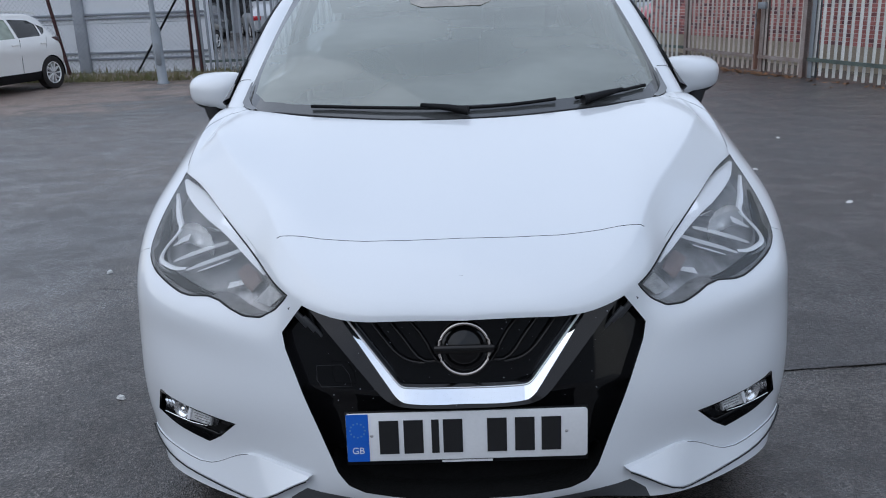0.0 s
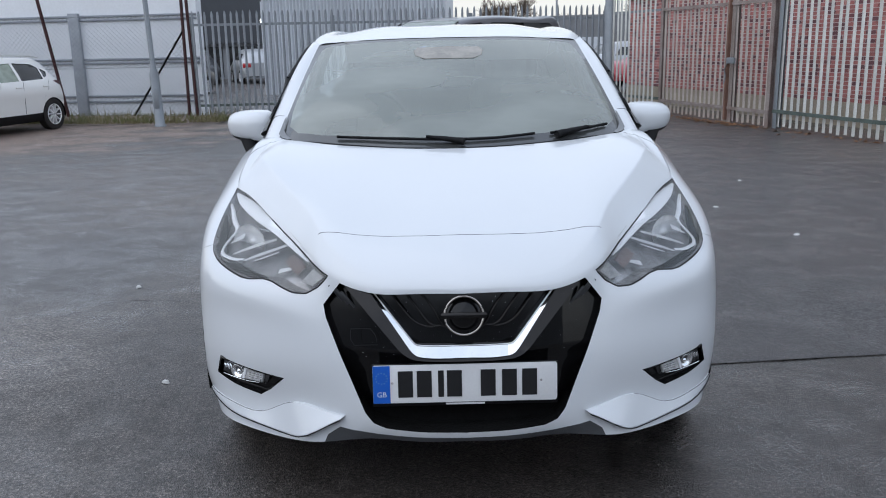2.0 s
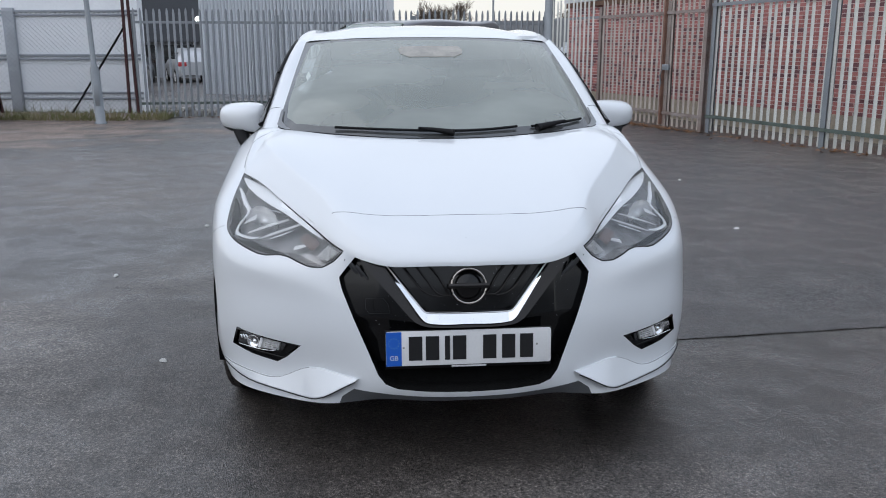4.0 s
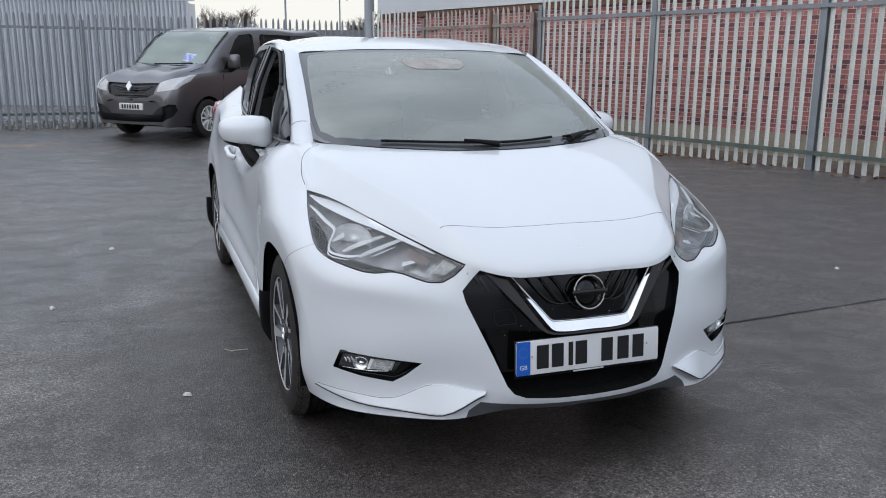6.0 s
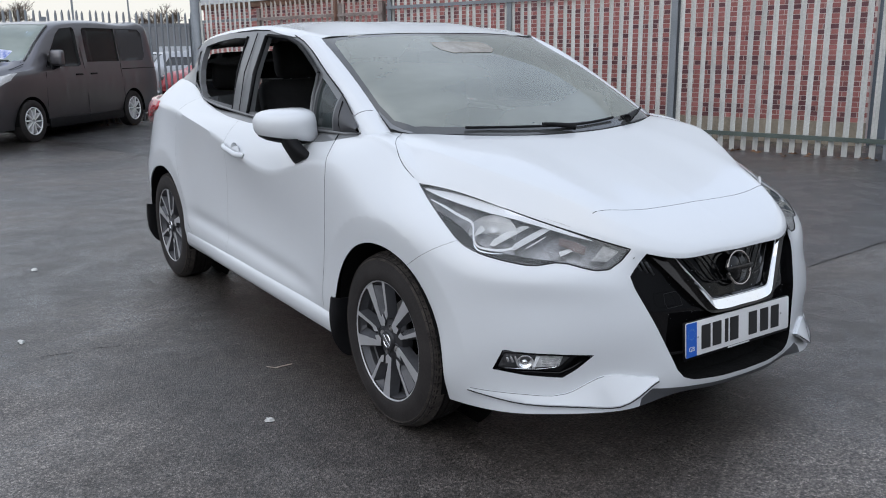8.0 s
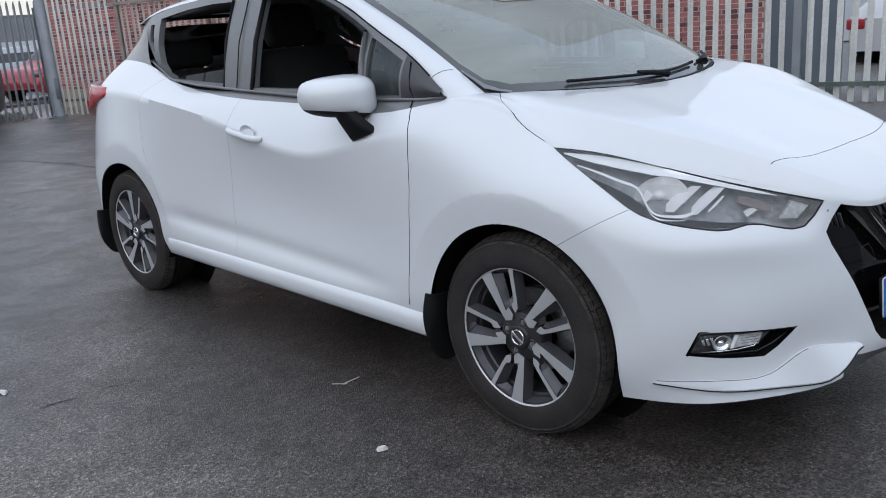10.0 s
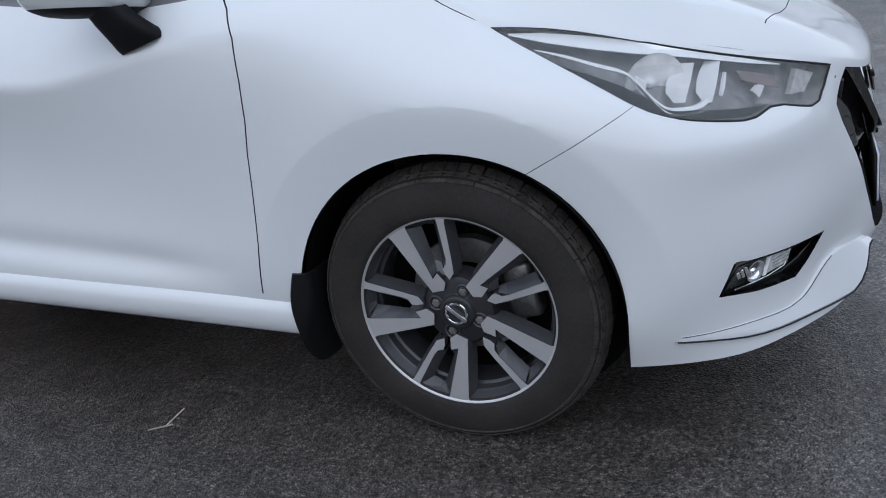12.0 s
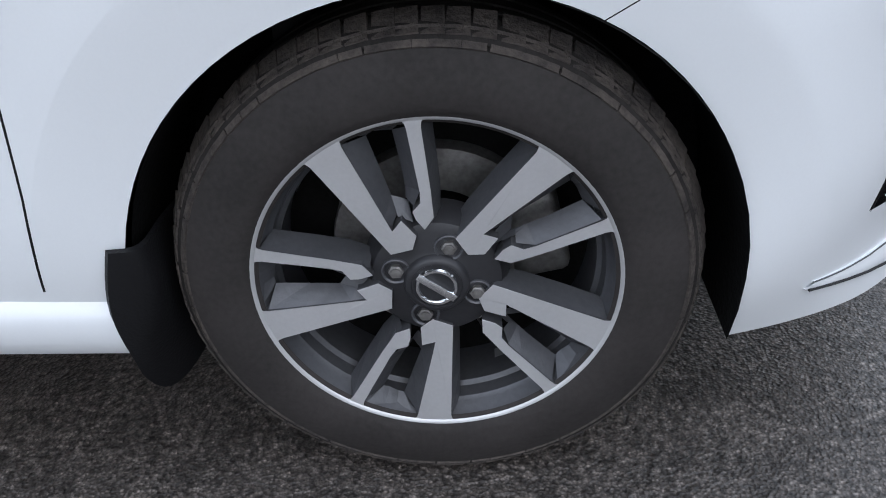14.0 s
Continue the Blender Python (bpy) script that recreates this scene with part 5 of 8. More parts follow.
    for pts, nm in (([(.757, 1.555, .990), (.742, 1.557, 1.09), (.708, 1.56, 1.21)], "quarter_divider"), ([(.786, 1.276, .968), (.7535, 1.292, .995), (.7565, 1.303, 1.02), (.749, 1.311, 1.06), (.724, 1.324, 1.108)], "door_gap"), ([(.752, 2.255, 1.005), (.70, 2.262, 1.2), (.625, 2.268, 1.37)], "run_channel"), ([(.735, 2.485, 1.02), (.69, 2.50, 1.2), (.62, 2.512, 1.37)], "run_channel"), ([(.752, 2.37, 1.005), (.706, 2.378, 1.2), (.622, 2.386, 1.385)], "pillar_gap")):
        bm = bmesh.new()
        tube(bm, pts, {"pillar_gap": .0025, "door_gap": .0022, "quarter_divider": .008}.get(nm, .010), 6)
        both_sides(nm, bm, GREY_TRIM if nm == "quarter_divider" else MATT_BLACK, car)
    bm = bmesh.new()
    tube(bm, [(.705, 1.565, 1.21), (.692, 1.63, 1.240), (.672, 1.75, 1.293), (.655, 1.86, 1.332), (.642, 1.98, 1.356), (.632, 2.235, 1.372)], 0.009, 6)
    both_sides("run_channel", bm, MATT_BLACK, car)
    bm = bmesh.new()
    tube(bm, smooth_line([(x + .001, y - .001, z + .001) for x, y, z in top[1:7]], 4), 0.0028, 6)
    both_sides("door_seal", bm, MATT_BLACK, car, "black seal along the pillar")
    # rear end of the body: pillar, tailgate and lamps
    bm = bmesh.new()
    sheet(bm, loft([[(.668, 3.25, 1.09), (.590, 3.42, 1.22), (.545, 3.42, 1.35)], [(.632, 3.5, 1.13), (.555, 3.58, 1.22), (.50, 3.60, 1.325)], [(.602, 3.70, 1.135), (.48, 3.78, 1.22), (.43, 3.74, 1.30)]], 4, 4))
    bm.normal_update()
    bmesh.ops.reverse_faces(bm, faces=[f for f in bm.faces if f.normal.x < 0])
    both_sides("rear_pillar", bm, GREY_TRIM, car, "satin grey rear pillar")
    bm = bmesh.new()
    sheet(bm, loft([[(0, 3.90, 1.12), (.42, 3.88, 1.12), (.55, 3.72, 1.14)], [(0, 3.86, 1.22), (.34, 3.82, 1.22), (.43, 3.78, 1.22)], [(0, 3.76, 1.30), (.30, 3.76, 1.295), (.39, 3.74, 1.285)]], 5, 5))
    bm.normal_update()
    bmesh.ops.reverse_faces(bm, faces=[f for f in bm.faces if f.normal.y < 0])
    whole("tailgate_glass", bm, SCREEN_BORDER, car)
    bm = bmesh.new()
    sheet(bm, loft([[(0, 3.60, 1.375), (.28, 3.60, 1.37), (.47, 3.58, 1.345)], [(0, 3.72, 1.372), (.28, 3.72, 1.365), (.46, 3.70, 1.34)], [(0, 3.84, 1.352), (.26, 3.84, 1.347), (.43, 3.80, 1.325)], [(0, 3.80, 1.33), (.26, 3.80, 1.325), (.42, 3.77, 1.305)]], 5, 5))
    bmesh.ops.recalc_face_normals(bm, faces=bm.faces)
    whole("roof_spoiler", bm, GLOSS_BLACK, car, "dark spoiler at the back of the roof")
    bm = bmesh.new()
    sheet(bm, loft([[(.805, 3.52, 1.02), (.79, 3.72, 1.03), (.68, 3.90, 1.04)], [(.822, 3.50, .99), (.81, 3.74, .98), (.70, 3.93, .96)], [(.818, 3.60, .955), (.812, 3.76, .90), (.71, 3.94, .84)]], 6, 6))
    bmesh.ops.recalc_face_normals(bm, faces=bm.faces)
    r = bmesh.ops.extrude_face_region(bm, geom=bm.faces[:])
    bmesh.ops.translate(bm, vec=(-.05, -.01, 0), verts=[e for e in r["geom"] if isinstance(e, bmesh.types.BMVert)])
    bmesh.ops.recalc_face_normals(bm, faces=bm.faces)
    both_sides("tail_lamp", bm, TAIL_RED, car, "red boomerang tail lamp")


def door_mirrors():
    for sx in (1, -1):
        flip = Matrix.Diagonal((sx, 1, 1, 1))
        # shell lofted from root to outer end
        rings = []
        for a, cy, cz, ry, rz in ((.766, 1.50, 1.006, .028, .048), (.778, 1.50, 1.006, .050, .062), (.80, 1.505, 1.006, .068, .069), (.84, 1.515, 1.006, .080, .071), (.885, 1.53, 1.007, .086, .068), (.922, 1.546, 1.008, .082, .064), (.950, 1.560, 1.009, .074, .057), (.969, 1.570, 1.010, .060, .047), (.980, 1.577, 1.011, .040, .032), (.985, 1.580, 1.011, .018, .014)):
            ring_pts = []
            for k in range(28):
                t = 2 * math.pi * k / 28
                c, s = math.cos(t), math.sin(t)
                e = 0.72
                y = cy + ry * math.copysign(abs(c) ** e, c) * (1.0 if c < 0 else .98)
                z = cz + rz * math.copysign(abs(s) ** e, s) + 0.17 * rz * (y - cy) / ry * max(s, 0)
                ring_pts.append((a + 0.17 * rz * min(s, 0), y, z))
            rings.append(ring_pts + [ring_pts[0]])
        bm = bmesh.new()
        sheet(bm, rings)
        bmesh.ops.remove_doubles(bm, verts=bm.verts, dist=0.0005)
        bmesh.ops.holes_fill(bm, edges=[e for e in bm.edges if e.is_boundary])
        bmesh.ops.recalc_face_normals(bm, faces=bm.faces)
        bmesh.ops.bisect_plane(bm, geom=bm.verts[:] + bm.edges[:] + bm.faces[:], dist=1e-5, plane_co=(.80, 1.5, .947), plane_no=(-.16, 0, 1))
        lower = lift(bm, [f for f in bm.faces if f.calc_center_median().z < .947 + (f.calc_center_median().x - .80) * .16])
        for b in (bm, lower):
            bmesh.ops.transform(b, matrix=flip, verts=b.verts)
            if sx < 0:
                bmesh.ops.reverse_faces(b, faces=b.faces)
        mir = part("door_mirror", bm, WHITE, car, "white door mirror on a black arm")
        part("mirror_base", lower, MATT_BLACK, mir)
        bm = bmesh.new()
        # rounded foot on the door, slanting up and out to the housing
        grid = []
        for ax, ay, az, hx, hy, lean in ((.835, 1.449, .874, .034, .056, -.030), (.845, 1.452, .884, .033, .054, -.030), (.858, 1.462, .905, .032, .050, -.022), (.872, 1.478, .932, .032, .045, -.012), (.884, 1.492, .962, .032, .044, 0)):
            sec = []
            for k in range(20):
                t = 2 * math.pi * k / 20
                c, q = math.cos(t), math.sin(t)
                dy = hy * math.copysign(abs(c) ** .7, c)
                sec.append((ax + hx * math.copysign(abs(q) ** .7, q), ay + dy, az + lean * dy / hy * .6))
            grid.append(sec + [sec[0]])
        sheet(bm, grid)
        bmesh.ops.remove_doubles(bm, verts=bm.verts, dist=0.0005)
        bmesh.ops.holes_fill(bm, edges=[e for e in bm.edges if e.is_boundary])
        bmesh.ops.recalc_face_normals(bm, faces=bm.faces)
        bmesh.ops.transform(bm, matrix=flip, verts=bm.verts)
        if sx < 0:
            bmesh.ops.reverse_faces(bm, faces=bm.faces)
        part("mirror_arm", bm, MATT_BLACK, mir, "black plastic mirror arm", angle=40)
        bm = bmesh.new()
        sheet(bm, [[(.78, 1.545, .97), (.95, 1.625, .975)], [(.78, 1.545, 1.065), (.95, 1.625, 1.06)]])
        bmesh.ops.transform(bm, matrix=flip, verts=bm.verts)
        part("mirror_glass", bm, CHROME, mir)


def door_handles():
    for sx in (1, -1):
        for y0, z0 in ((2.165, .853),):
            flip = Matrix.Diagonal((sx, 1, 1, 1))
            bm = bmesh.new()
            pts = smooth_line([(.862, y0 - .115, z0 - .014), (.881, y0 - .09, z0 - .012), (.888, y0, z0), (.881, y0 + .09, z0 + .012), (.862, y0 + .115, z0 + .014)], 4)
            tube(bm, pts, [.008] + [.0135] * (len(pts) - 2) + [.008], 10)
            bmesh.ops.transform(bm, matrix=flip, verts=bm.verts)
            h = part("door_handle", bm, WHITE, car, "white pull handle")
            bm = bmesh.new()
            lathe(bm, [(.052, .002), (.045, -.001), (.03, -.012), (.0005, -.018)], 24, Matrix.Translation((.866, y0 - .02, z0 + .006)) @ pose(0, 0, 0, 0, 90, 0) @ Matrix.Diagonal((.62, 1, 1, 1)))
            bmesh.ops.transform(bm, matrix=flip, verts=bm.verts)
            part("handle_cup", bm, WHITE, h)
            bm = bmesh.new()
            lathe(bm, [(.005, .0), (.0042, .003), (.0005, .003)], 10, Matrix.Translation((.882, y0 + .098, z0 + .013)) @ pose(0, 0, 0, 0, 90, 0))
            bmesh.ops.transform(bm, matrix=flip, verts=bm.verts)
            part("key_hole", bm, GAP, h)


def wipers():
    for blade, arm, lab in (([(-.43, .918), (-.30, .889), (-.15, .870), (0, .864), (.16, .872), (.30, .892)], [(.04, .838), (.0, .848), (-.10, .868)], "long"), ([(.36, .905), (.44, .932), (.52, .968), (.59, 1.015)], [(.38, .885), (.44, .918), (.51, .958)], "short")):
        bm = bmesh.new()
        tube(bm, smooth_line([on_screen(*p) for p in blade], 3), 0.0055, 6)
        w = part("wiper", bm, MATT_BLACK, car, "black windscreen wiper resting on the glass")
        bm = bmesh.new()
        tube(bm, smooth_line([on_screen(p[0], p[1], .02) for p in arm], 3), [.015, .014, .012, .011, .010, .008, .006], 6)
        part("wiper_arm", bm, MATT_BLACK, w)


def cabin():
    bm = bmesh.new()
    box(bm, -.70, .70, 1.0, 3.6, .26, .30)
    box(bm, -.66, .66, .95, 1.0, .30, .95)
    box(bm, -.72, -.69, 1.2, 3.3, .30, .965)
    box(bm, .69, .72, 1.2, 3.3, .30, .965)
    box(bm, -.60, .60, 3.55, 3.60, .3, 1.0)
    part("cabin_tub", bm, CABIN, car, "dark cabin lining", smooth=False)
    bm = bmesh.new()
    sheet(bm, loft([[(-.62, .98, .93), (-.3, .93, .955), (0, .92, .955), (.3, .93, .955), (.62, .98, .93)], [(-.64, 1.25, .97), (-.3, 1.2, .985), (0, 1.2, .97), (.3, 1.2, .975), (.64, 1.25, .96)], [(-.64, 1.45, .93), (-.3, 1.45, .97), (0, 1.42, .93), (.3, 1.42, .92), (.64, 1.42, .91)], [(-.64, 1.46, .6), (-.3, 1.46, .6), (0, 1.5, .6), (.3, 1.46, .6), (.64, 1.46, .6)]], 4, 4))
    part("dashboard", bm, CABIN, car, "dark dashboard")
    bm = bmesh.new()
    sheet(bm, loft([[(-.5, 1.80, 1.345), (0, 1.78, 1.36), (.5, 1.80, 1.345)], [(-.56, 2.4, 1.375), (0, 2.4, 1.41), (.56, 2.4, 1.375)], [(-.5, 3.5, 1.31), (0, 3.5, 1.35), (.5, 3.5, 1.31)]], 4, 4))
    part("headlining", bm, HEADLINER, car)
    bm = bmesh.new()
    tube(bm, [(-.36 + .185 * math.cos(a), 1.62 + .06 * math.sin(a), .98 + .17 * math.sin(a)) for a in np.linspace(0, 2 * math.pi, 28, endpoint=False)], 0.014, 8, closed=True)
    wheel_ob = part("steering_wheel", bm, CABIN, car, "black steering wheel on the right-hand side")
    bm = bmesh.new()
    box(bm, -.06, .06, -.02, .02, -.05, .05, Matrix.Translation((-.36, 1.61, .975)) @ pose(0, 0, 0, -20), .01)
    box(bm, -.17, .17, -.008, .008, -.015, .015, Matrix.Translation((-.36, 1.615, .975)) @ pose(0, 0, 0, -20), .004)
    part("wheel_boss", bm, CABIN, wheel_ob)
    for x in (-.37, .37):
        bm = bmesh.new()
        box(bm, x - .25, x + .25, 1.75, 2.25, .45, .60, bevel=.05)
        s = part("front_seat", bm, SEAT, car, "black cloth front seat")
        bm = bmesh.new()
        box(bm, -.24, .24, -.07, .07, 0, .62, Matrix.Translation((x, 2.28, .56)) @ pose(0, 0, 0, -16), .05)
        part("backrest", bm, SEAT, s)
        bm = bmesh.new()
        box(bm, -.13, .13, -.05, .05, 0, .19, Matrix.Translation((x, 2.48, 1.16)) @ pose(0, 0, 0, -10), .045)
        part("headrest", bm, SEAT, s)
        for dx in (-.05, .05):
            bm = bmesh.new()
            tube(bm, [(x + dx, 2.47, 1.12), (x + dx, 2.485, 1.2)], .006, 6)
            part("headrest_post", bm, CHROME, s)
    bm = bmesh.new()
    box(bm, -.62, .62, 2.75, 3.2, .45, .60, bevel=.05)
    rb = part("rear_bench", bm, SEAT, car, "black rear bench")
    bm = bmesh.new()
    box(bm, -.60, .60, -.07, .07, 0, .55, Matrix.Translation((0, 3.22, .55)) @ pose(0, 0, 0, -20), .05)
    part("backrest", bm, SEAT, rb)
    for x in (-.38, .38):
        bm = bmesh.new()
        box(bm, x - .13, x + .13, 3.37, 3.45, 1.08, 1.22, bevel=.035)
        part("headrest", bm, SEAT, rb)
    # dark printed patch on the glass before the camera
    bm = bmesh.new()
    sheet(bm, [[on_screen(x * k, y, .0015) for x in (-.15, -.075, 0, .075, .15)] for y, k in ((1.46, .70), (1.50, .95), (1.55, 1.0), (1.60, .9))])
    bm.normal_update()
    if sum(f.normal.z for f in bm.faces) < 0:
        bmesh.ops.reverse_faces(bm, faces=bm.faces)
    part("sensor_patch", bm, SENSOR_PRINT, car, "dark printed patch at the top of the windscreen")
    # sensor housing and mirror behind the screen
    bm = bmesh.new()
    prism(bm, [(-.10, -.02), (.10, -.02), (.075, .085), (-.075, .085)], 0, .02, Matrix.Translation((0, 1.60, 1.298)) @ pose(0, 0, 0, 23), .006)
    part("sensor_housing", bm, CABIN, car, "dark camera housing behind the windscreen")
    bm = bmesh.new()
    box(bm, -.125, .125, -.012, .012, -.033, .033, Matrix.Translation((0, 1.72, 1.262)), .011)
    part("interior_mirror", bm, CABIN, car)
    for x in (-.30, .30):
        bm = bmesh.new()
        box(bm, x - .17, x + .17, -.006, .006, -.08, .08, Matrix.Translation((0, 1.80, 1.315)) @ pose(0, 0, 0, 55), .005)
        part("sun_visor", bm, HEADLINER, car)


def wheel():
    """One road wheel about the z axis, outer face up, at the origin."""
    w = new("road_wheel")
    R = WHEEL_R
    prof = [(.196, -.075), (.206, -.088), (.225, -.094), (.262, -.093), (.288, -.084), (.300, -.078), (R - .0025, -.066), (R, -.045), (R, -.0335), (R - .007, -.032), (R - .007, -.027), (R, -.0255), (R, -.004), (R - .007, -.003), (R - .007, .003), (R, .004),
            (R, .0255), (R - .007, .027), (R - .007, .032), (R, .0335), (R, .045), (R - .0025, .066), (.300, .078), (.296, .0805), (.292, .082), (.2905, .0805), (.288, .085), (.262, .0935), (.240, .0945), (.228, .0925), (.2235, .0915), (.221, .090), (.214, .086), (.206, .080)]
    for nm, pr, m_ in (("inner_wall", prof[:6], RUBBER), ("tread_band", prof[5:27], TREAD_GROOVE), ("tyre", prof[26:], RUBBER)):
        bm = bmesh.new()
        lathe(bm, pr, 120)
        bmesh.ops.reverse_faces(bm, faces=bm.faces)
        if nm == "inner_wall":
            bmesh.ops.recalc_face_normals(bm, faces=bm.faces)
        side_ob = part(nm, bm, m_, None, "dusty black road tyre" if nm == "tyre" else "", angle=30)
        side_ob.parent = w
    tyre = side_ob
    # shoulder blocks of the tread
    bm = bmesh.new()
    for k in range(74):
        a = 2 * math.pi * (k + random.uniform(-.10, .10)) / 74
        m = pose(0, 0, 0, 0, 0, math.degrees(a)) @ Matrix.Translation((R - .0045, 0, .058)) @ pose(0, 0, 0, 0, -20, 4)
        box(bm, -.010, .0042, -.0119, .0119, -.020, .0215, m, 0.0)
        m = pose(0, 0, 0, 0, 0, math.degrees(a) + 1.6) @ Matrix.Translation((.2965, 0, .0775)) @ pose(0, 0, 0, 0, 47, 0)
        box(bm, -.0125, .012, -.0122, .0122, -.004, .0008, m, 0.0)
    part("tread_block", bm, TREAD, tyre, "ribbed tread shoulder", smooth=False)
    tagged(bpy.data.objects[tyre.children[0].name], kind="stuff")
    # rim: thin bright lip, stepped barrel and dark backing
    bm = bmesh.new()
    lathe(bm, [(.2105, .0838), (.2130, .0862), (.2158, .0868), (.2172, .0835), (.214, .081), (.2095, .0795)], 96, closed=False)
    bmesh.ops.recalc_face_normals(bm, faces=bm.faces)
    rim = part("rim", bm, ALLOY_FACE, w, "two-tone alloy rim with five machined double spokes", angle=40)
    bm = bmesh.new()
    lathe(bm, [(.2115, .083), (.2085, .078), (.203, .060), (.1985, .055), (.196, .038), (.190, .034), (.188, -.06), (.197, -.075)], 72)
    part("barrel", bm, ALLOY_DARK, rim, "dark painted barrel", angle=30)
    for a_ in (-62, 146):
        bm = bmesh.new()
        sheet(bm, [[(.1865 * math.cos(radians(a_ + t)), .1865 * math.sin(radians(a_ + t)), z) for t in (-7, -3.5, 0, 3.5, 7)] for z in (-.012, .006)])
        part("balance_weight", bm, BALANCE, rim, "dull grey balance weight", smooth=False)
    # spokes: each pair is a thick and a thin one, machined faces over dark sloping flanks
    FACE_Z = lambda r: .0765 + .0075 * min(1, max(0, (r - .06) / .145))
    THICK = [(.212, .029), (.2085, .0235), (.202, .0215), (.062, .0205), (.0535, -.004), (.066, -.0185), (.0925, -.0165), (.086, .0005), (.202, -.0205), (.2085, -.0225), (.212, -.028)]
    THIN = [(.212, .0125), (.2085, .0085), (.202, .0075), (.124, .0035), (.110, .0045), (.0995, .0150), (.0885, .0125), (.0745, .0045), (.0895, -.0075), (.124, -.0085), (.202, -.008), (.2085, -.009), (.212, -.013)]

    def turned(r, s, a_):
        """A place r out along the direction a_ and s beside it."""
        c, q = math.cos(radians(a_)), math.sin(radians(a_))
        return r * c - s * q, r * q + s * c

    def spoke(name, outline, a_):
        flat = [turned(r, s, a_) for r, s in outline]
        body = bmesh.new()
        top = [body.verts.new((x, y, FACE_Z(math.hypot(x, y)) - .0014)) for x, y in flat]
        low = [body.verts.new((x, y, FACE_Z(math.hypot(x, y)) - .022)) for x, y in flat]
        body.faces.new(top)
        for k in range(len(top)):
            body.faces.new((top[k - 1], low[k - 1], low[k], top[k]))
        bmesh.ops.recalc_face_normals(body, faces=body.faces)
        ob = part(name, body, ALLOY_DARK, rim, smooth=False)
        face = bmesh.new()
        prism(face, flat, 0, .0008, None, .0004)
        for v in face.verts:
            v.co.z += FACE_Z(math.hypot(v.co.x, v.co.y)) - .0008
        bmesh.ops.recalc_face_normals(face, faces=face.faces)
        part("machined_face", face, ALLOY_FACE, ob, "silver machined spoke face", smooth=False)

    def slope(name, rows_):
        """A flank from rows of places (out, beside, direction, height)."""
        bm = bmesh.new()
        sheet(bm, [[(*turned(r, s, a_), z) for r, s, a_, z in row] for row in rows_])
        bmesh.ops.recalc_face_normals(bm, faces=bm.faces)
        bm.normal_update()
        if sum(f.normal.z for f in bm.faces) < 0:
            bmesh.ops.reverse_faces(bm, faces=bm.faces)
        part(name, bm, ALLOY_DARK, rim, smooth=False)

    for k in range(5):
        a1, a2 = 50.2 + 72 * k, 22.0 + 72 * k
        spoke("thick_spoke", THICK, a1)
        spoke("thin_spoke", THIN, a2)
        # broad flanks that fall into the slot between the pair
        slope("spoke_flank", [[(.203, -.0205, a1, .080), (.15, -.011, a1, .0785), (.105, -.003, a1, .0755), (.090, -.001, a1, .074)],
                              [(.190, -.0400, a1, .056), (.15, -.0285, a1, .056), (.116, -.0185, a1, .056), (.096, -.013, a1, .062)]])
        slope("spoke_flank", [[(.203, .0075, a2, .080), (.15, .0045, a2, .0785), (.124, .0035, a2, .0765), (.104, .013, a2, .073)],
                              [(.190, .0260, a2, .056), (.15, .0225, a2, .056), (.122, .0215, a2, .056), (.108, .0220, a2, .060)]])
        # sloping pad from the lip down to the slot
        slope("slot_pad", [[(.210, -.026, a1, .0815), (.2105, -.050, a1, .081), (.2105, .036, a2, .081), (.210, .011, a2, .0815)],
                           [(.190, -.0400, a1, .056), (.1895, -.048, a1, .054), (.1895, .035, a2, .054), (.190, .0260, a2, .056)]])
        slope("slot_foot", [[(.116, -.0185, a1, .056), (.100, -.030, a1, .054), (.122, .0215, a2, .056)],
                            [(.094, -.012, a1, .066), (.078, -.022, a1, .066), (.104, .019, a2, .066)]])
        # flanks towards the open windows
        slope("window_flank", [[(.206, .0225, a1, .081), (.15, .0215, a1, .0795), (.10, .0208, a1, .0765), (.064, .0205, a1, .0745)],
                               [(.198, .0330, a1, .052), (.15, .0315, a1, .046), (.10, .0295, a1, .042), (.070, .0270, a1, .044)]])
        slope("window_flank", [[(.206, -.008, a2, .081), (.15, -.0085, a2, .0795), (.11, -.0085, a2, .077), (.080, -.0035, a2, .074)],
                               [(.198, -.0180, a2, .052), (.15, -.0175, a2, .046), (.11, -.0165, a2, .042), (.080, -.0130, a2, .044)]])
    bm = bmesh.new()
    lathe(bm, [(.088, .030), (.084, .052), (.076, .066), (.066, .0705), (.044, .0715), (.039, .0735), (.0365, .0805), (.034, .0825), (.0300, .0830), (.0290, .0815), (.0005, .0820)], 48)
    part("hub", bm, HUB_DARK, rim, "dark hub with centre cap", angle=35)
    for k in range(4):
        a = radians(71 + 90 * k)
        c = (.0495 * math.cos(a), .0495 * math.sin(a))
        bm = bmesh.new()
        lathe(bm, [(.0175, .0700), (.0172, .0745), (.0158, .0752), (.0140, .0735), (.0135, .069)], 24, Matrix.Translation((*c, 0)))
        part("nut_recess", bm, ALLOY_DARK, w, angle=40)
        bm = bmesh.new()
        prism(bm, arc((0, 0), .0096, 0, 300, 5), .066, .0765, Matrix.Translation((*c, 0)), .002)
        lathe(bm, [(.0065, .0765), (.0060, .0782), (.0005, .0786)], 12, Matrix.Translation((*c, 0)))
        part("wheel_nut", bm, STEEL, w, "steel wheel nut", angle=30)
    bm = bmesh.new()
    tube(bm, [(.0225 * math.cos(a), .0225 * math.sin(a), .0835) for a in np.linspace(0, 2 * math.pi, 28, endpoint=False)], .0028, 6, closed=True)
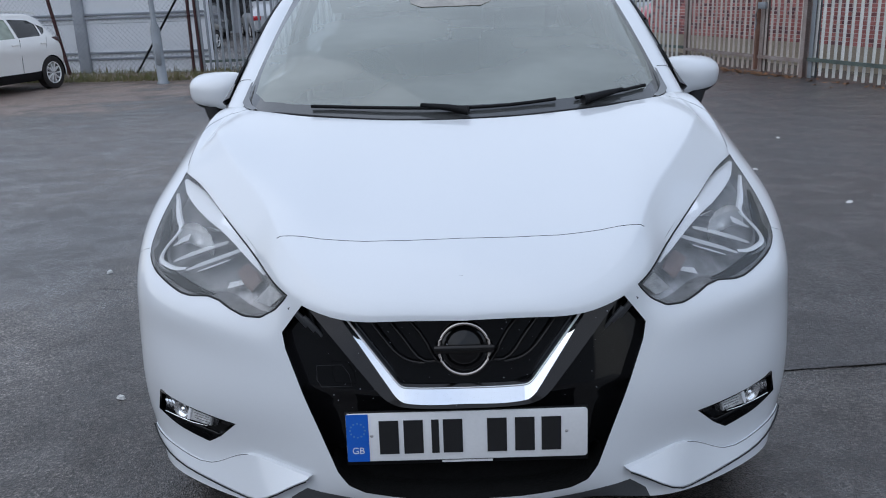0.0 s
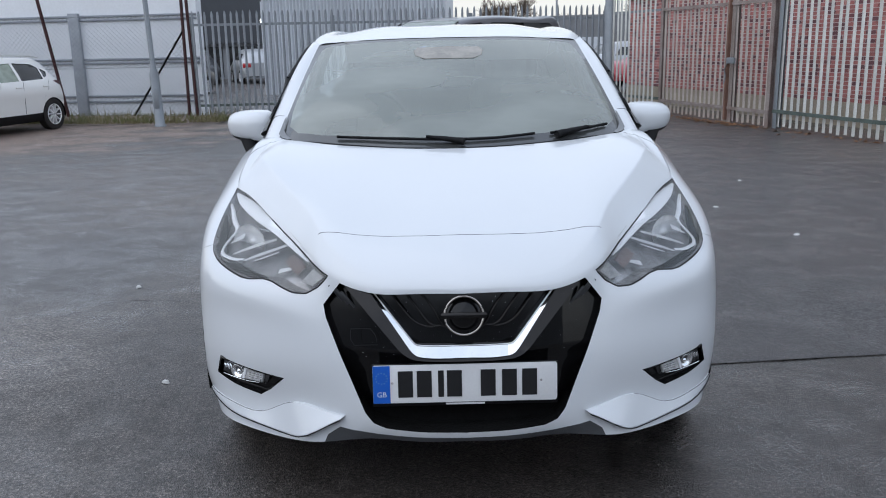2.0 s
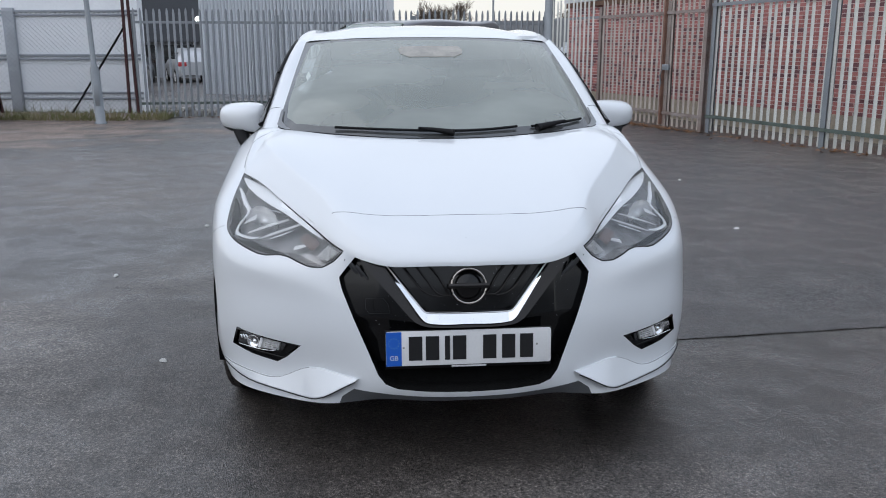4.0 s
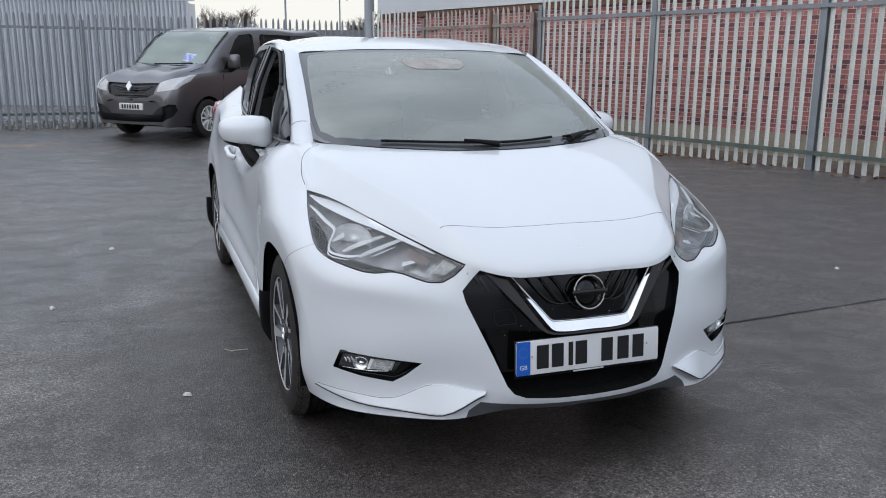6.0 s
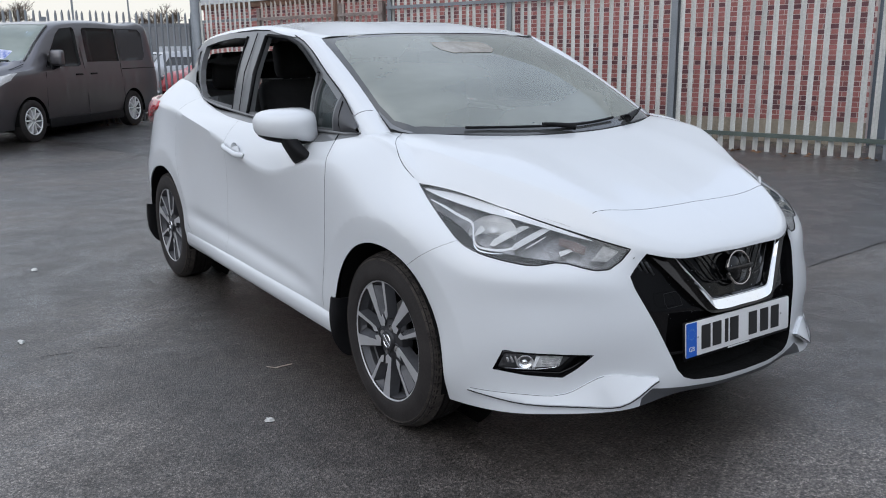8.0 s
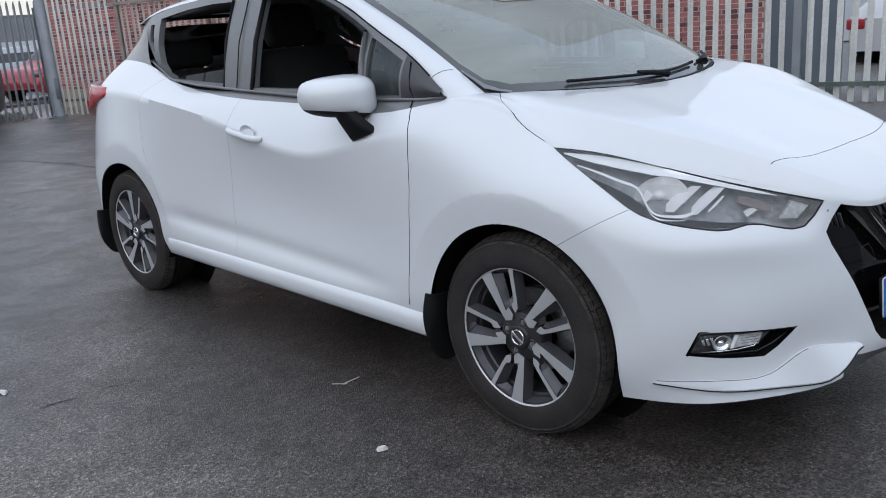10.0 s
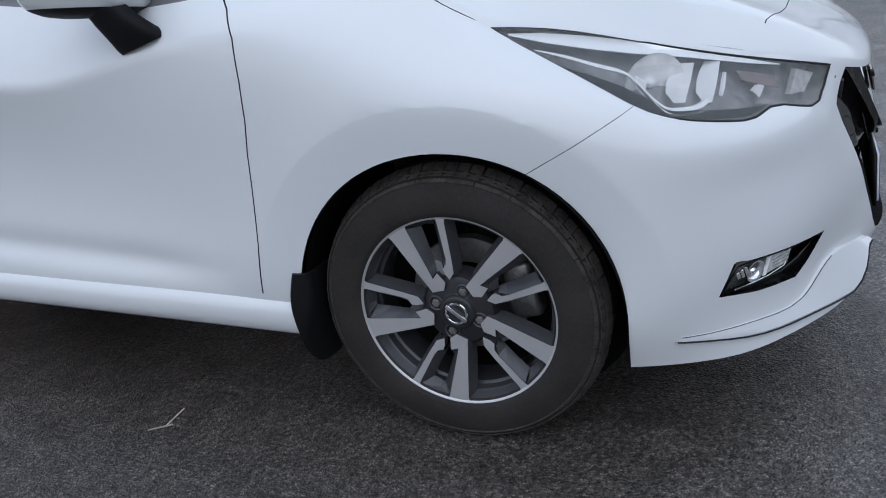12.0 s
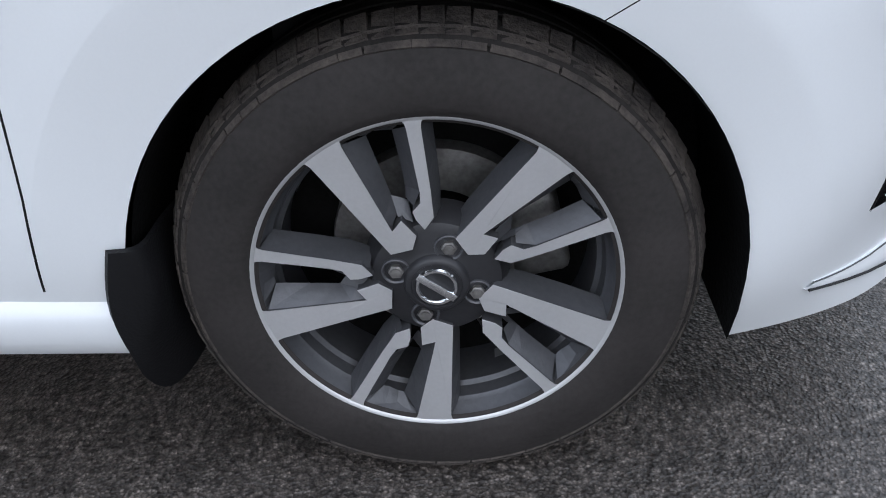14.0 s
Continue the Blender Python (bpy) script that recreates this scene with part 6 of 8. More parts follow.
    box(bm, -.027, .027, -.0050, .0050, .0815, .0868, pose(0, 0, 0, 0, 0, -38), .0015)
    part("cap_emblem", bm, CHROME, w, "chrome ring on the centre cap", angle=40)
    bm = bmesh.new()
    lathe(bm, [(.075, -.012), (.13, -.012), (.132, -.016), (.132, -.034), (.075, -.034)], 48)
    part("brake_disc", bm, STEEL, w, "bare steel brake disc", angle=40)
    bm = bmesh.new()
    box(bm, .085, .155, -.065, .065, -.05, .012, pose(0, 0, 0, 0, 0, 12), .012)
    part("brake_caliper", bm, STEEL, w, "grey brake caliper")
    bm = bmesh.new()
    lathe(bm, [(.19, -.03), (.0005, -.045)], 40)
    part("back_plate", bm, DARK_LINER, w)
    return w


upper_body()
side_windows()
door_mirrors()
door_handles()
wipers()
cabin()
first = wheel()
first.parent = car
turn_out = pose(0, 0, 0, 90, 0, -90)
first.matrix_local = Matrix.Translation((-.769, HUB_Y, HUB_Z)) @ turn_out
for x, y, s in ((-.769, REAR_Y, -1), (.769, HUB_Y, 1), (.769, REAR_Y, 1)):
    m = Matrix.Translation((x, y, HUB_Z)) @ (turn_out if s < 0 else pose(0, 0, 0, 90, 0, 90))
    if s < 0:
        m = m @ pose(0, 0, 0, 0, 0, 40)
    other = copy_thing(first, m)
    other.matrix_local = m
for y0 in (HUB_Y + .345, REAR_Y + .345):
    bm = bmesh.new()
    grid = loft([[(.72, y0 - .054, .20), (.77, y0 - .029, .165), (.815, y0 + .001, .138), (.852, y0 + .014, .16), (.876, y0 + .018, .20)], [(.72, y0 - .054, .24), (.77, y0 - .039, .235), (.83, y0 - .019, .23), (.876, y0 + .001, .235), (.888, y0 + .018, .24)],
                 [(.72, y0 - .044, .30), (.78, y0 - .034, .30), (.84, y0 - .029, .30), (.888, y0 - .019, .30), (.892, y0 + .024, .30)], [(.74, y0 - .034, .375), (.79, y0 - .029, .38), (.85, y0 - .029, .385), (.890, y0 - .024, .39), (.892, y0 + .006, .388)]], 4, 5)
    sheet(bm, grid)
    r = bmesh.ops.extrude_face_region(bm, geom=bm.faces[:])
    bmesh.ops.translate(bm, vec=(-.008, .006, 0), verts=[e for e in r["geom"] if isinstance(e, bmesh.types.BMVert)])
    bmesh.ops.recalc_face_normals(bm, faces=bm.faces)
    both_sides("mud_flap", bm, MATT_BLACK, car, "black mud flap behind the wheel", angle=40)
for b in (lamp_patch, fog_patch, grille_patch):
    b.free()


# ---- the yard ----
def ground_height(y):
    t = min(1, max(0, (y - 4) / 9))
    return -0.09 * t * t * (3 - 2 * t)


def asphalt(name, dark, light, grain, rough, contrast, film, soil_and_shade=()):
    """Rolled asphalt: stones of two sizes, damp darker areas and a little gloss where it is wet."""
    m = bpy.data.materials.new(name)
    m.use_nodes = True
    nt = m.node_tree
    b = nt.nodes["Principled BSDF"]
    N = lambda kind: nt.nodes.new(kind)
    co = N("ShaderNodeTexCoord")
    patch_n, mid_n, stone, stone2 = N("ShaderNodeTexNoise"), N("ShaderNodeTexNoise"), N("ShaderNodeTexVoronoi"), N("ShaderNodeTexVoronoi")
    patch_n.inputs["Scale"].default_value, patch_n.inputs["Detail"].default_value = 0.45, 7
    mid_n.inputs["Scale"].default_value, mid_n.inputs["Detail"].default_value, mid_n.inputs["Roughness"].default_value = 11.0, 9, 0.84
    stone.inputs["Scale"].default_value, stone2.inputs["Scale"].default_value = grain, grain * 2.3
    grit = N("ShaderNodeTexNoise")
    grit.inputs["Scale"].default_value, grit.inputs["Detail"].default_value, grit.inputs["Roughness"].default_value = 420, 3, 0.7
    lump = N("ShaderNodeTexNoise")
    lump.inputs["Scale"].default_value, lump.inputs["Detail"].default_value, lump.inputs["Roughness"].default_value = 78, 3, 0.6
    for n in (patch_n, mid_n, stone, stone2, grit, lump):
        nt.links.new(co.outputs["Object"], n.inputs["Vector"])
    base = N("ShaderNodeValToRGB")
    base.color_ramp.elements[0].position, base.color_ramp.elements[0].color = 0.41, (*dark, 1)
    base.color_ramp.elements[1].position, base.color_ramp.elements[1].color = 0.60, (*light, 1)
    nt.links.new(patch_n.outputs["Fac"], base.inputs["Fac"])

    def times(color, fac_out, lo, hi, p0=0.2, p1=0.8):
        mx, rp = N("ShaderNodeMixRGB"), N("ShaderNodeValToRGB")
        mx.blend_type = "MULTIPLY"
        mx.inputs["Fac"].default_value = 1.0
        rp.color_ramp.elements[0].position, rp.color_ramp.elements[0].color = p0, (lo, lo, lo, 1)
        rp.color_ramp.elements[1].position, rp.color_ramp.elements[1].color = p1, (hi, hi, hi, 1)
        nt.links.new(fac_out, rp.inputs["Fac"])
        nt.links.new(color, mx.inputs["Color1"])
        nt.links.new(rp.outputs["Color"], mx.inputs["Color2"])
        return mx.outputs["Color"]

    ground_color, dries = base.outputs["Color"], []
    for (cx, cy), (rx_, ry_), tone, lo, hi, shine in soil_and_shade:
        # uneven tints for soil and for the car's painted shade, soft-edged: centre, radii, colour, reach and gloss
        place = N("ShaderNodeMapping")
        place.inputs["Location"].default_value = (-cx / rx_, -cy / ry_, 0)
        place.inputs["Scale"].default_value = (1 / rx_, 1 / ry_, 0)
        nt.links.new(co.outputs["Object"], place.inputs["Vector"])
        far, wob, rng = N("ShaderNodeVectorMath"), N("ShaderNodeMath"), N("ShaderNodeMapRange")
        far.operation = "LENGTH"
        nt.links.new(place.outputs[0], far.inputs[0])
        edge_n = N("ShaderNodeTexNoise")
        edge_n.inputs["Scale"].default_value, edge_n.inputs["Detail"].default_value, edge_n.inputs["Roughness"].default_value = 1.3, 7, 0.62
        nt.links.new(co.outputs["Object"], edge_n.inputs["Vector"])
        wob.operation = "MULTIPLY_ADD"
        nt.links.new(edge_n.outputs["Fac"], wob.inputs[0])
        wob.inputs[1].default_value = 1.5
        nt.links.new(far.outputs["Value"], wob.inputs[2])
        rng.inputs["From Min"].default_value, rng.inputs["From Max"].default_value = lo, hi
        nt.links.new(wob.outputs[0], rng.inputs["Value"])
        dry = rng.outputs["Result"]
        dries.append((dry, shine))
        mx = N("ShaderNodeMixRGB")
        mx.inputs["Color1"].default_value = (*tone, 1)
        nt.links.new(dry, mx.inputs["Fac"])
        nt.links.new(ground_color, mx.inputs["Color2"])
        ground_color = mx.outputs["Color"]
    grey = N("ShaderNodeRGBToBW")
    nt.links.new(stone.outputs["Color"], grey.inputs[0])
    grey2 = N("ShaderNodeRGBToBW")
    nt.links.new(stone2.outputs["Color"], grey2.inputs[0])
    c = times(ground_color, mid_n.outputs["Fac"], 0.45, 1.75, 0.35, 0.66)
    c = times(c, grey.outputs[0], 1 - contrast * .75, 1 + contrast)
    # a few much paler stones, dark binder between the stones, and fine grit
    c = times(c, grey.outputs[0], 1.0, 1.35, 0.70, 0.86)
    c = times(c, stone.outputs["Distance"], 1.2, 0.60, 0.15, 0.62)
    c = times(c, grey2.outputs[0], 1 - contrast * .6, 1 + contrast * .8)
    c = times(c, lump.outputs["Fac"], 0.42, 1.65, 0.38, 0.66)
    c = times(c, grit.outputs["Fac"], 0.78, 1.3, 0.36, 0.64)
    nt.links.new(c, b.inputs["Base Color"])
    rr = N("ShaderNodeMapRange")
    rr.inputs["From Min"].default_value, rr.inputs["From Max"].default_value = 0.36, 0.62
    rr.inputs["To Min"].default_value, rr.inputs["To Max"].default_value = rough - .16, rough + .1
    nt.links.new(patch_n.outputs["Fac"], rr.inputs["Value"])
    nt.links.new(rr.outputs["Result"], b.inputs["Roughness"])
    # film of water: broad sheen at flat angles, broken by the stones
    b.inputs["Specular IOR Level"].default_value = 0.3
    wet = N("ShaderNodeMapRange")
    wet.inputs["From Min"].default_value, wet.inputs["From Max"].default_value = 0.36, 0.62
    wet.inputs["To Min"].default_value, wet.inputs["To Max"].default_value = film * 1.1, film * .85
    nt.links.new(patch_n.outputs["Fac"], wet.inputs["Value"])
    speck = N("ShaderNodeMath")
    speck.operation = "MULTIPLY"
    sp_r = N("ShaderNodeMapRange")
    sp_r.inputs["From Min"].default_value, sp_r.inputs["From Max"].default_value = 0.3, 0.7
    sp_r.inputs["To Min"].default_value, sp_r.inputs["To Max"].default_value = 0.55, 1.35
    nt.links.new(grey.outputs[0], sp_r.inputs["Value"])
    nt.links.new(wet.outputs["Result"], speck.inputs[0])
    nt.links.new(sp_r.outputs["Result"], speck.inputs[1])
    pool_n, pool_r, pool = N("ShaderNodeTexNoise"), N("ShaderNodeMapRange"), N("ShaderNodeMath")
    pool_n.inputs["Scale"].default_value, pool_n.inputs["Detail"].default_value, pool_n.inputs["Roughness"].default_value = 3.2, 8, 0.68
    nt.links.new(co.outputs["Object"], pool_n.inputs["Vector"])
    pool_r.inputs["From Min"].default_value, pool_r.inputs["From Max"].default_value = 0.40, 0.62
    pool_r.inputs["To Min"].default_value, pool_r.inputs["To Max"].default_value = 0.65, 1.35
    nt.links.new(pool_n.outputs["Fac"], pool_r.inputs["Value"])
    pool.operation = "MULTIPLY"
    nt.links.new(speck.outputs[0], pool.inputs[0])
    nt.links.new(pool_r.outputs["Result"], pool.inputs[1])
    sheen = pool.outputs[0]
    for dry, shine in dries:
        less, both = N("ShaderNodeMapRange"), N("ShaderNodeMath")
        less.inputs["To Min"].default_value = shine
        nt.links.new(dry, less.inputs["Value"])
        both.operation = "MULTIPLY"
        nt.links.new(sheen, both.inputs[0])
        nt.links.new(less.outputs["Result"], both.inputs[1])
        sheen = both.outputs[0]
    nt.links.new(sheen, b.inputs["Coat Weight"])
    b.inputs["Coat Roughness"].default_value = 0.23
    b.inputs["Coat IOR"].default_value = 1.5
    soft_bp = N("ShaderNodeBump")
    soft_bp.inputs["Strength"].default_value, soft_bp.inputs["Distance"].default_value = 0.5, 0.004
    nt.links.new(stone.outputs["Distance"], soft_bp.inputs["Height"])
    pit_bp = N("ShaderNodeBump")
    pit_bp.inputs["Strength"].default_value, pit_bp.inputs["Distance"].default_value = 0.8, 0.006
    nt.links.new(lump.outputs["Fac"], pit_bp.inputs["Height"])
    nt.links.new(soft_bp.outputs["Normal"], pit_bp.inputs["Normal"])
    nt.links.new(pit_bp.outputs["Normal"], b.inputs["Coat Normal"])
    bp = N("ShaderNodeBump")
    bp.inputs["Strength"].default_value, bp.inputs["Distance"].default_value = 0.6, 0.004
    nt.links.new(stone.outputs["Distance"], bp.inputs["Height"])
    nt.links.new(bp.outputs["Normal"], b.inputs["Normal"])
    return m


# second tint paints the parked car's shade into damp brownish ground
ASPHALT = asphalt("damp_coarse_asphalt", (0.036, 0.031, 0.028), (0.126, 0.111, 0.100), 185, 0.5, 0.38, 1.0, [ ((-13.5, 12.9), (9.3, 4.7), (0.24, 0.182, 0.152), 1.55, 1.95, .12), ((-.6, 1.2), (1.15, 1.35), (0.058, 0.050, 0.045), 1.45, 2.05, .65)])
NEW_ASPHALT = asphalt("fresh_smooth_asphalt", (0.038, 0.036, 0.037), (0.062, 0.060, 0.061), 210, 0.45, 0.40, 0.80)
xs = np.concatenate([[-3000, -300, -60], np.linspace(-30, 30, 61), [60, 300, 3000]])
ys = np.concatenate([[-3000, -300, -60], np.linspace(-30, 40, 71), [80, 300, 3000]])
bm = bmesh.new()
sheet(bm, [[(x, y, ground_height(y)) for x in xs] for y in ys])
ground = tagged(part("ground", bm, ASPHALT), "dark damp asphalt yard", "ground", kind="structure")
GALV = per_piece(mat("weathered_galvanised_steel", (0.50, 0.505, 0.48), 0.5, 0.15, 0.12, 2.5, 40, 0.1, second=(0.70, 0.70, 0.66)), 0.12)
GALV_DARK = mat("dull_galvanised_post", (0.24, 0.26, 0.28), 0.5, 0.3, 0.15, 3, 50, 0.1)
RAIL_STEEL = mat("green_stained_rail", (0.10, 0.125, 0.11), 0.7, 0.2, 0.3, 4, 50, 0.2)
BRICK = per_piece(mat("red_brick", (0.32, 0.112, 0.104), 0.85, 0, 0.2, 4, 60, 0.3, second=(0.44, 0.190, 0.172)), 0.2)
# about a quarter of the bricks are burnt dark purple
bn = BRICK.node_tree
burnt, burnt_mix = bn.nodes.new("ShaderNodeValToRGB"), bn.nodes.new("ShaderNodeMixRGB")
burnt.color_ramp.elements[0].position, burnt.color_ramp.elements[0].color = 0.20, (0.52, 0.60, 0.72, 1)
burnt.color_ramp.elements[1].position, burnt.color_ramp.elements[1].color = 0.34, (1, 1, 1, 1)
burnt_mix.blend_type, burnt_mix.inputs["Fac"].default_value = "MULTIPLY", 1.0
bn.links.new(next(n for n in bn.nodes if n.type == "MATH" and n.operation == "FRACT").outputs[0], burnt.inputs["Fac"])
bn.links.new(bn.nodes["Principled BSDF"].inputs["Base Color"].links[0].from_socket, burnt_mix.inputs["Color1"])
bn.links.new(burnt.outputs["Color"], burnt_mix.inputs["Color2"])
bn.links.new(burnt_mix.outputs["Color"], bn.nodes["Principled BSDF"].inputs["Base Color"])


def palisade(name, p0, p1, gap, z_off, height, rail_zs, label, posts, material, pale_y=-.035, frame_mat=None, hw=.034):
    """A palisade fence: pales on two rails between posts."""
    p0, p1 = Vector(p0), Vector(p1)
    length = (p1 - p0).length
    yaw = math.degrees(math.atan2(p1.y - p0.y, p1.x - p0.x))
    f = thing(name, label, "fence", m=pose(p0.x, p0.y, z_off, 0, 0, yaw))
    pale = bmesh.new()
    d = .012
    grid = [[(-hw, d, z), (-hw * .55, 0, z), (-.006, 0, z), (0, -d * .7, z), (.006, 0, z), (hw * .55, 0, z), (hw, d, z)] for z in (.03, height - .09)]
    grid.append([(x * s, y, height + dz) for (x, y, _), s, dz in zip(grid[0], (.75, .75, .6, .3, .6, .75, .75), (-.035, -.01, .0, .01, .0, -.01, -.035))])
    sheet(pale, grid)
    n = int(length / gap)
    obs = []
    me = None
    for k in range(n):
        if me is None:
            ob = part("pale", pale, material, f)
            me = ob.data
        else:
            ob = new("pale", me)
            ob.parent = f
        ob.matrix_local = pose((k + .5) * gap, pale_y, random.uniform(-.012, .012), random.uniform(-.4, .4), random.uniform(-.35, .35), random.uniform(-3, 3))
    for z in rail_zs:
        bm = bmesh.new()
        box(bm, 0, length, -.02, -.015, z - .025, z + .025)
        box(bm, 0, length, -.015, .02, z + .018, z + .025)
        part("rail", bm, frame_mat or (RAIL_STEEL if z < 1 else GALV_DARK), f, smooth=False)
    for x in posts:
        bm = bmesh.new()
        box(bm, x - .045, x + .045, .0, .006, 0, height - .12)
        box(bm, x - .004, x + .004, .006, .09, 0, height - .12)
        box(bm, x - .045, x + .045, .09, .096, 0, height - .12)
        part("fence_post", bm, frame_mat or GALV_DARK, f, smooth=False)
    return f


FENCE_DIR = Vector((.246, -.969, 0))
GATE_R = Vector((5.32, 11.26, 0))
POST_X = 3.78
BACK_STEEL = per_piece(mat("dull_grey_pale", (0.29, 0.31, 0.335), 0.5, 0.3, 0.1, 3, 50, 0.1), 0.12)
RUST_STEEL = per_piece(mat("rust_stained_steel", (0.40, 0.33, 0.29), 0.65, 0.2, 0.2, 3, 40, 0.2, second=(0.54, 0.51, 0.47)), 0.12)
GATE_STEEL = mat("rusty_pink_gate_steel", (0.20, 0.145, 0.125), 0.7, 0.1, 0.25, 3, 50, 0.2, second=(0.36, 0.32, 0.30))
palisade("palisade_fence", GATE_R, GATE_R + FENCE_DIR * 24, .152, -.06, 2.4, (.27, 2.05), "galvanised steel palisade fence in front of a brick wall", [.05, 2.6, 5.3, 8.0, 10.7, 13.4, 16.1, 18.8, 21.5], GALV, .034)
gate = palisade("palisade_gate", GATE_R - FENCE_DIR * 3.62, GATE_R - FENCE_DIR * .12, .149, -.07, 2.3, (.25, 1.98), "rust-stained steel palisade gate with a lock", [0, 2.42, 3.46], RUST_STEEL, .034, GATE_STEEL)
palisade("palisade_fence", (-5.0, 15.75, 0), (POST_X, 16.6, 0), .129, -.10, 2.2, (.3, 1.93), "grey steel palisade fence at the back of the yard", [0, 2.9, 5.8, 8.75], BACK_STEEL, hw=.025)
palisade("palisade_fence", (POST_X, 16.6, 0), GATE_R - FENCE_DIR * 3.64, .15, -.09, 2.4, (.3, 2.0), "grey steel palisade fence beside the gate", [], GALV)

WALL_0 = Vector((4.78, 19.0, 0))
brick_wall = thing("brick_building", "red brick industrial building with a pale cladding fascia", "building", m=pose(WALL_0.x, WALL_0.y, -.1, 0, 0, math.degrees(math.atan2(FENCE_DIR.y, FENCE_DIR.x))))
WALL_LEN = 15.0
bm = bmesh.new()
box(bm, 0, WALL_LEN, .001, .4, 0, 2.5)
part("mortar_wall", bm, mat("pale_mortar", (0.66, 0.57, 0.53), 0.9, 0, 0.15, 3, 90, 0.2), brick_wall, smooth=False)
bm = bmesh.new()
box(bm, -.05, WALL_LEN + .05, -.10, .45, 2.48, 7.5)
part("fascia", bm, mat("white_cladding", (0.62, 0.64, 0.66), 0.5, 0.1, 0.05, .8, 30), brick_wall, smooth=False)
bm = bmesh.new()
box(bm, 0, WALL_LEN, -.06, .03, 0, .40)
part("plinth", bm, mat("mossy_render_plinth", (0.42, 0.36, 0.28), 0.9, 0, 0.3, 2, 30, 0.4, second=(0.27, 0.235, 0.18)), brick_wall, smooth=False)

# plain unseen walls added behind the camera; they close the yard and block low sky
CLOSE = mat("grey_light_block_wall", (0.28, 0.285, 0.295), 0.7, 0, 0.15, .5, 15)
for nm, x0, x1, y0, y1, hh in (("wall_south", -26, 14, -13.6, -13.2, 4.2), ("wall_west", -22.4, -22, -13, 15, 3.6)):
    bm = bmesh.new()
    box(bm, x0, x1, y0, y1, -.1, hh)
    tagged(part(nm, bm, CLOSE, smooth=False), "plain grey unseen wall added to block low sky light", "wall", kind="structure")
bm = bmesh.new()
# far end drawn out behind the van, darkening ground for the shade beneath it
vs = [bm.verts.new((x, y, ground_height(y) + .004)) for x, y in [(.86, 1.10), (2.5, 1.23), (4.5, 1.42), (8.6, 1.8), (7.8, 4.0), (6.0, 9.2), (4.6, 14.6), (3.8, 19.5), (-.6, 19.5), (1.0, 9.0), (.9, 4.5)]]
bm.faces.new(vs)
bmesh.ops.triangulate(bm, faces=bm.faces)
bmesh.ops.subdivide_edges(bm, edges=bm.edges, cuts=6, use_grid_fill=True)
for v in bm.verts:
    v.co.z = ground_height(v.co.y) + .004
tagged(part("new_asphalt", bm, NEW_ASPHALT), "smoother dark asphalt by the fence", "ground", kind="structure")


def brick_courses():
    """Bricks in stretcher bond; a stretch of the wall has each brick as its own piece."""
    L, H, T = .198, .057, .03
    me_one = None
    verts, faces = [], []
    for c in range(31):
        z = .40 + c * .0665
        x = .01 - (c % 2) * .104
        while x < WALL_LEN - .02:
            x0, x1 = max(0, x), min(WALL_LEN, x + L)
            d = random.uniform(-.003, .003)
            if x1 - x0 > .05:
                if 9.6 < x0 < 12.0 and x1 - x0 > .19:
                    if me_one is None:
                        bm = bmesh.new()
                        box(bm, 0, L, 0, T, 0, H)
                        bmesh.ops.delete(bm, geom=[f for f in bm.faces if f.normal.y > .5], context="FACES")
                        ob = part("brick", bm, BRICK, brick_wall, smooth=False)
                        me_one = ob.data
                    else:
                        ob = new("brick", me_one)
                        ob.parent = brick_wall
                    ob.matrix_local = Matrix.Translation((x0, -.004 + d, z))
                else:
                    b = len(verts)
                    verts += [(px, py, pz) for pz in (z, z + H) for py in (-.004 + d, .026) for px in (x0, x1)]
                    faces += [(b, b + 1, b + 5, b + 4), (b + 4, b + 5, b + 7, b + 6), (b, b + 4, b + 6, b + 2), (b + 1, b + 3, b + 7, b + 5), (b, b + 2, b + 3, b + 1)]
            x += .208
    me = bpy.data.meshes.new("brickwork")
    me.from_pydata(verts, [], faces)
    me.materials.append(BRICK)
    ob = new("brickwork", me)
    ob.parent = brick_wall
    tagged(ob, "red brickwork in stretcher bond", kind="stuff")


# rust strip under the cladding, doorway at the end of the wall
bm = bmesh.new()
box(bm, 0, WALL_LEN, -.075, -.015, 2.36, 2.47)
part("gutter", bm, mat("rusty_gutter", (0.16, 0.09, 0.06), 0.7, 0.3, 0.3, 4, 50, 0.2), brick_wall, smooth=False)
bm = bmesh.new()
box(bm, WALL_LEN, WALL_LEN + .95, .10, .16, 0, 2.1)
part("side_door", bm, mat("blue_grey_door", (0.14, 0.17, 0.20), 0.5, 0.1, 0.1, 3, 40), brick_wall, "blue-grey steel door", smooth=False)

# yard lock and drop bolt of the gate
bm = bmesh.new()
box(bm, 2.40, 2.60, -.10, -.05, 1.00, 1.10, bevel=.008)
part("lock_box", bm, GALV_DARK, gate, "dark steel lock box")
bm = bmesh.new()
tube(bm, [(2.42, -.09, 1.02), (2.38, -.11, .9), (2.40, -.1, .78), (2.36, -.1, .66)], .012, 6)
part("chain", bm, GALV_DARK, gate, "hanging chain")
bm = bmesh.new()
box(bm, 2.32, 2.36, -.06, .0, .05, 2.25)
part("gate_stile", bm, mat("rusty_stile", (0.20, 0.11, 0.08), 0.8, 0.1, 0.3, 5, 60, 0.3), gate, smooth=False)

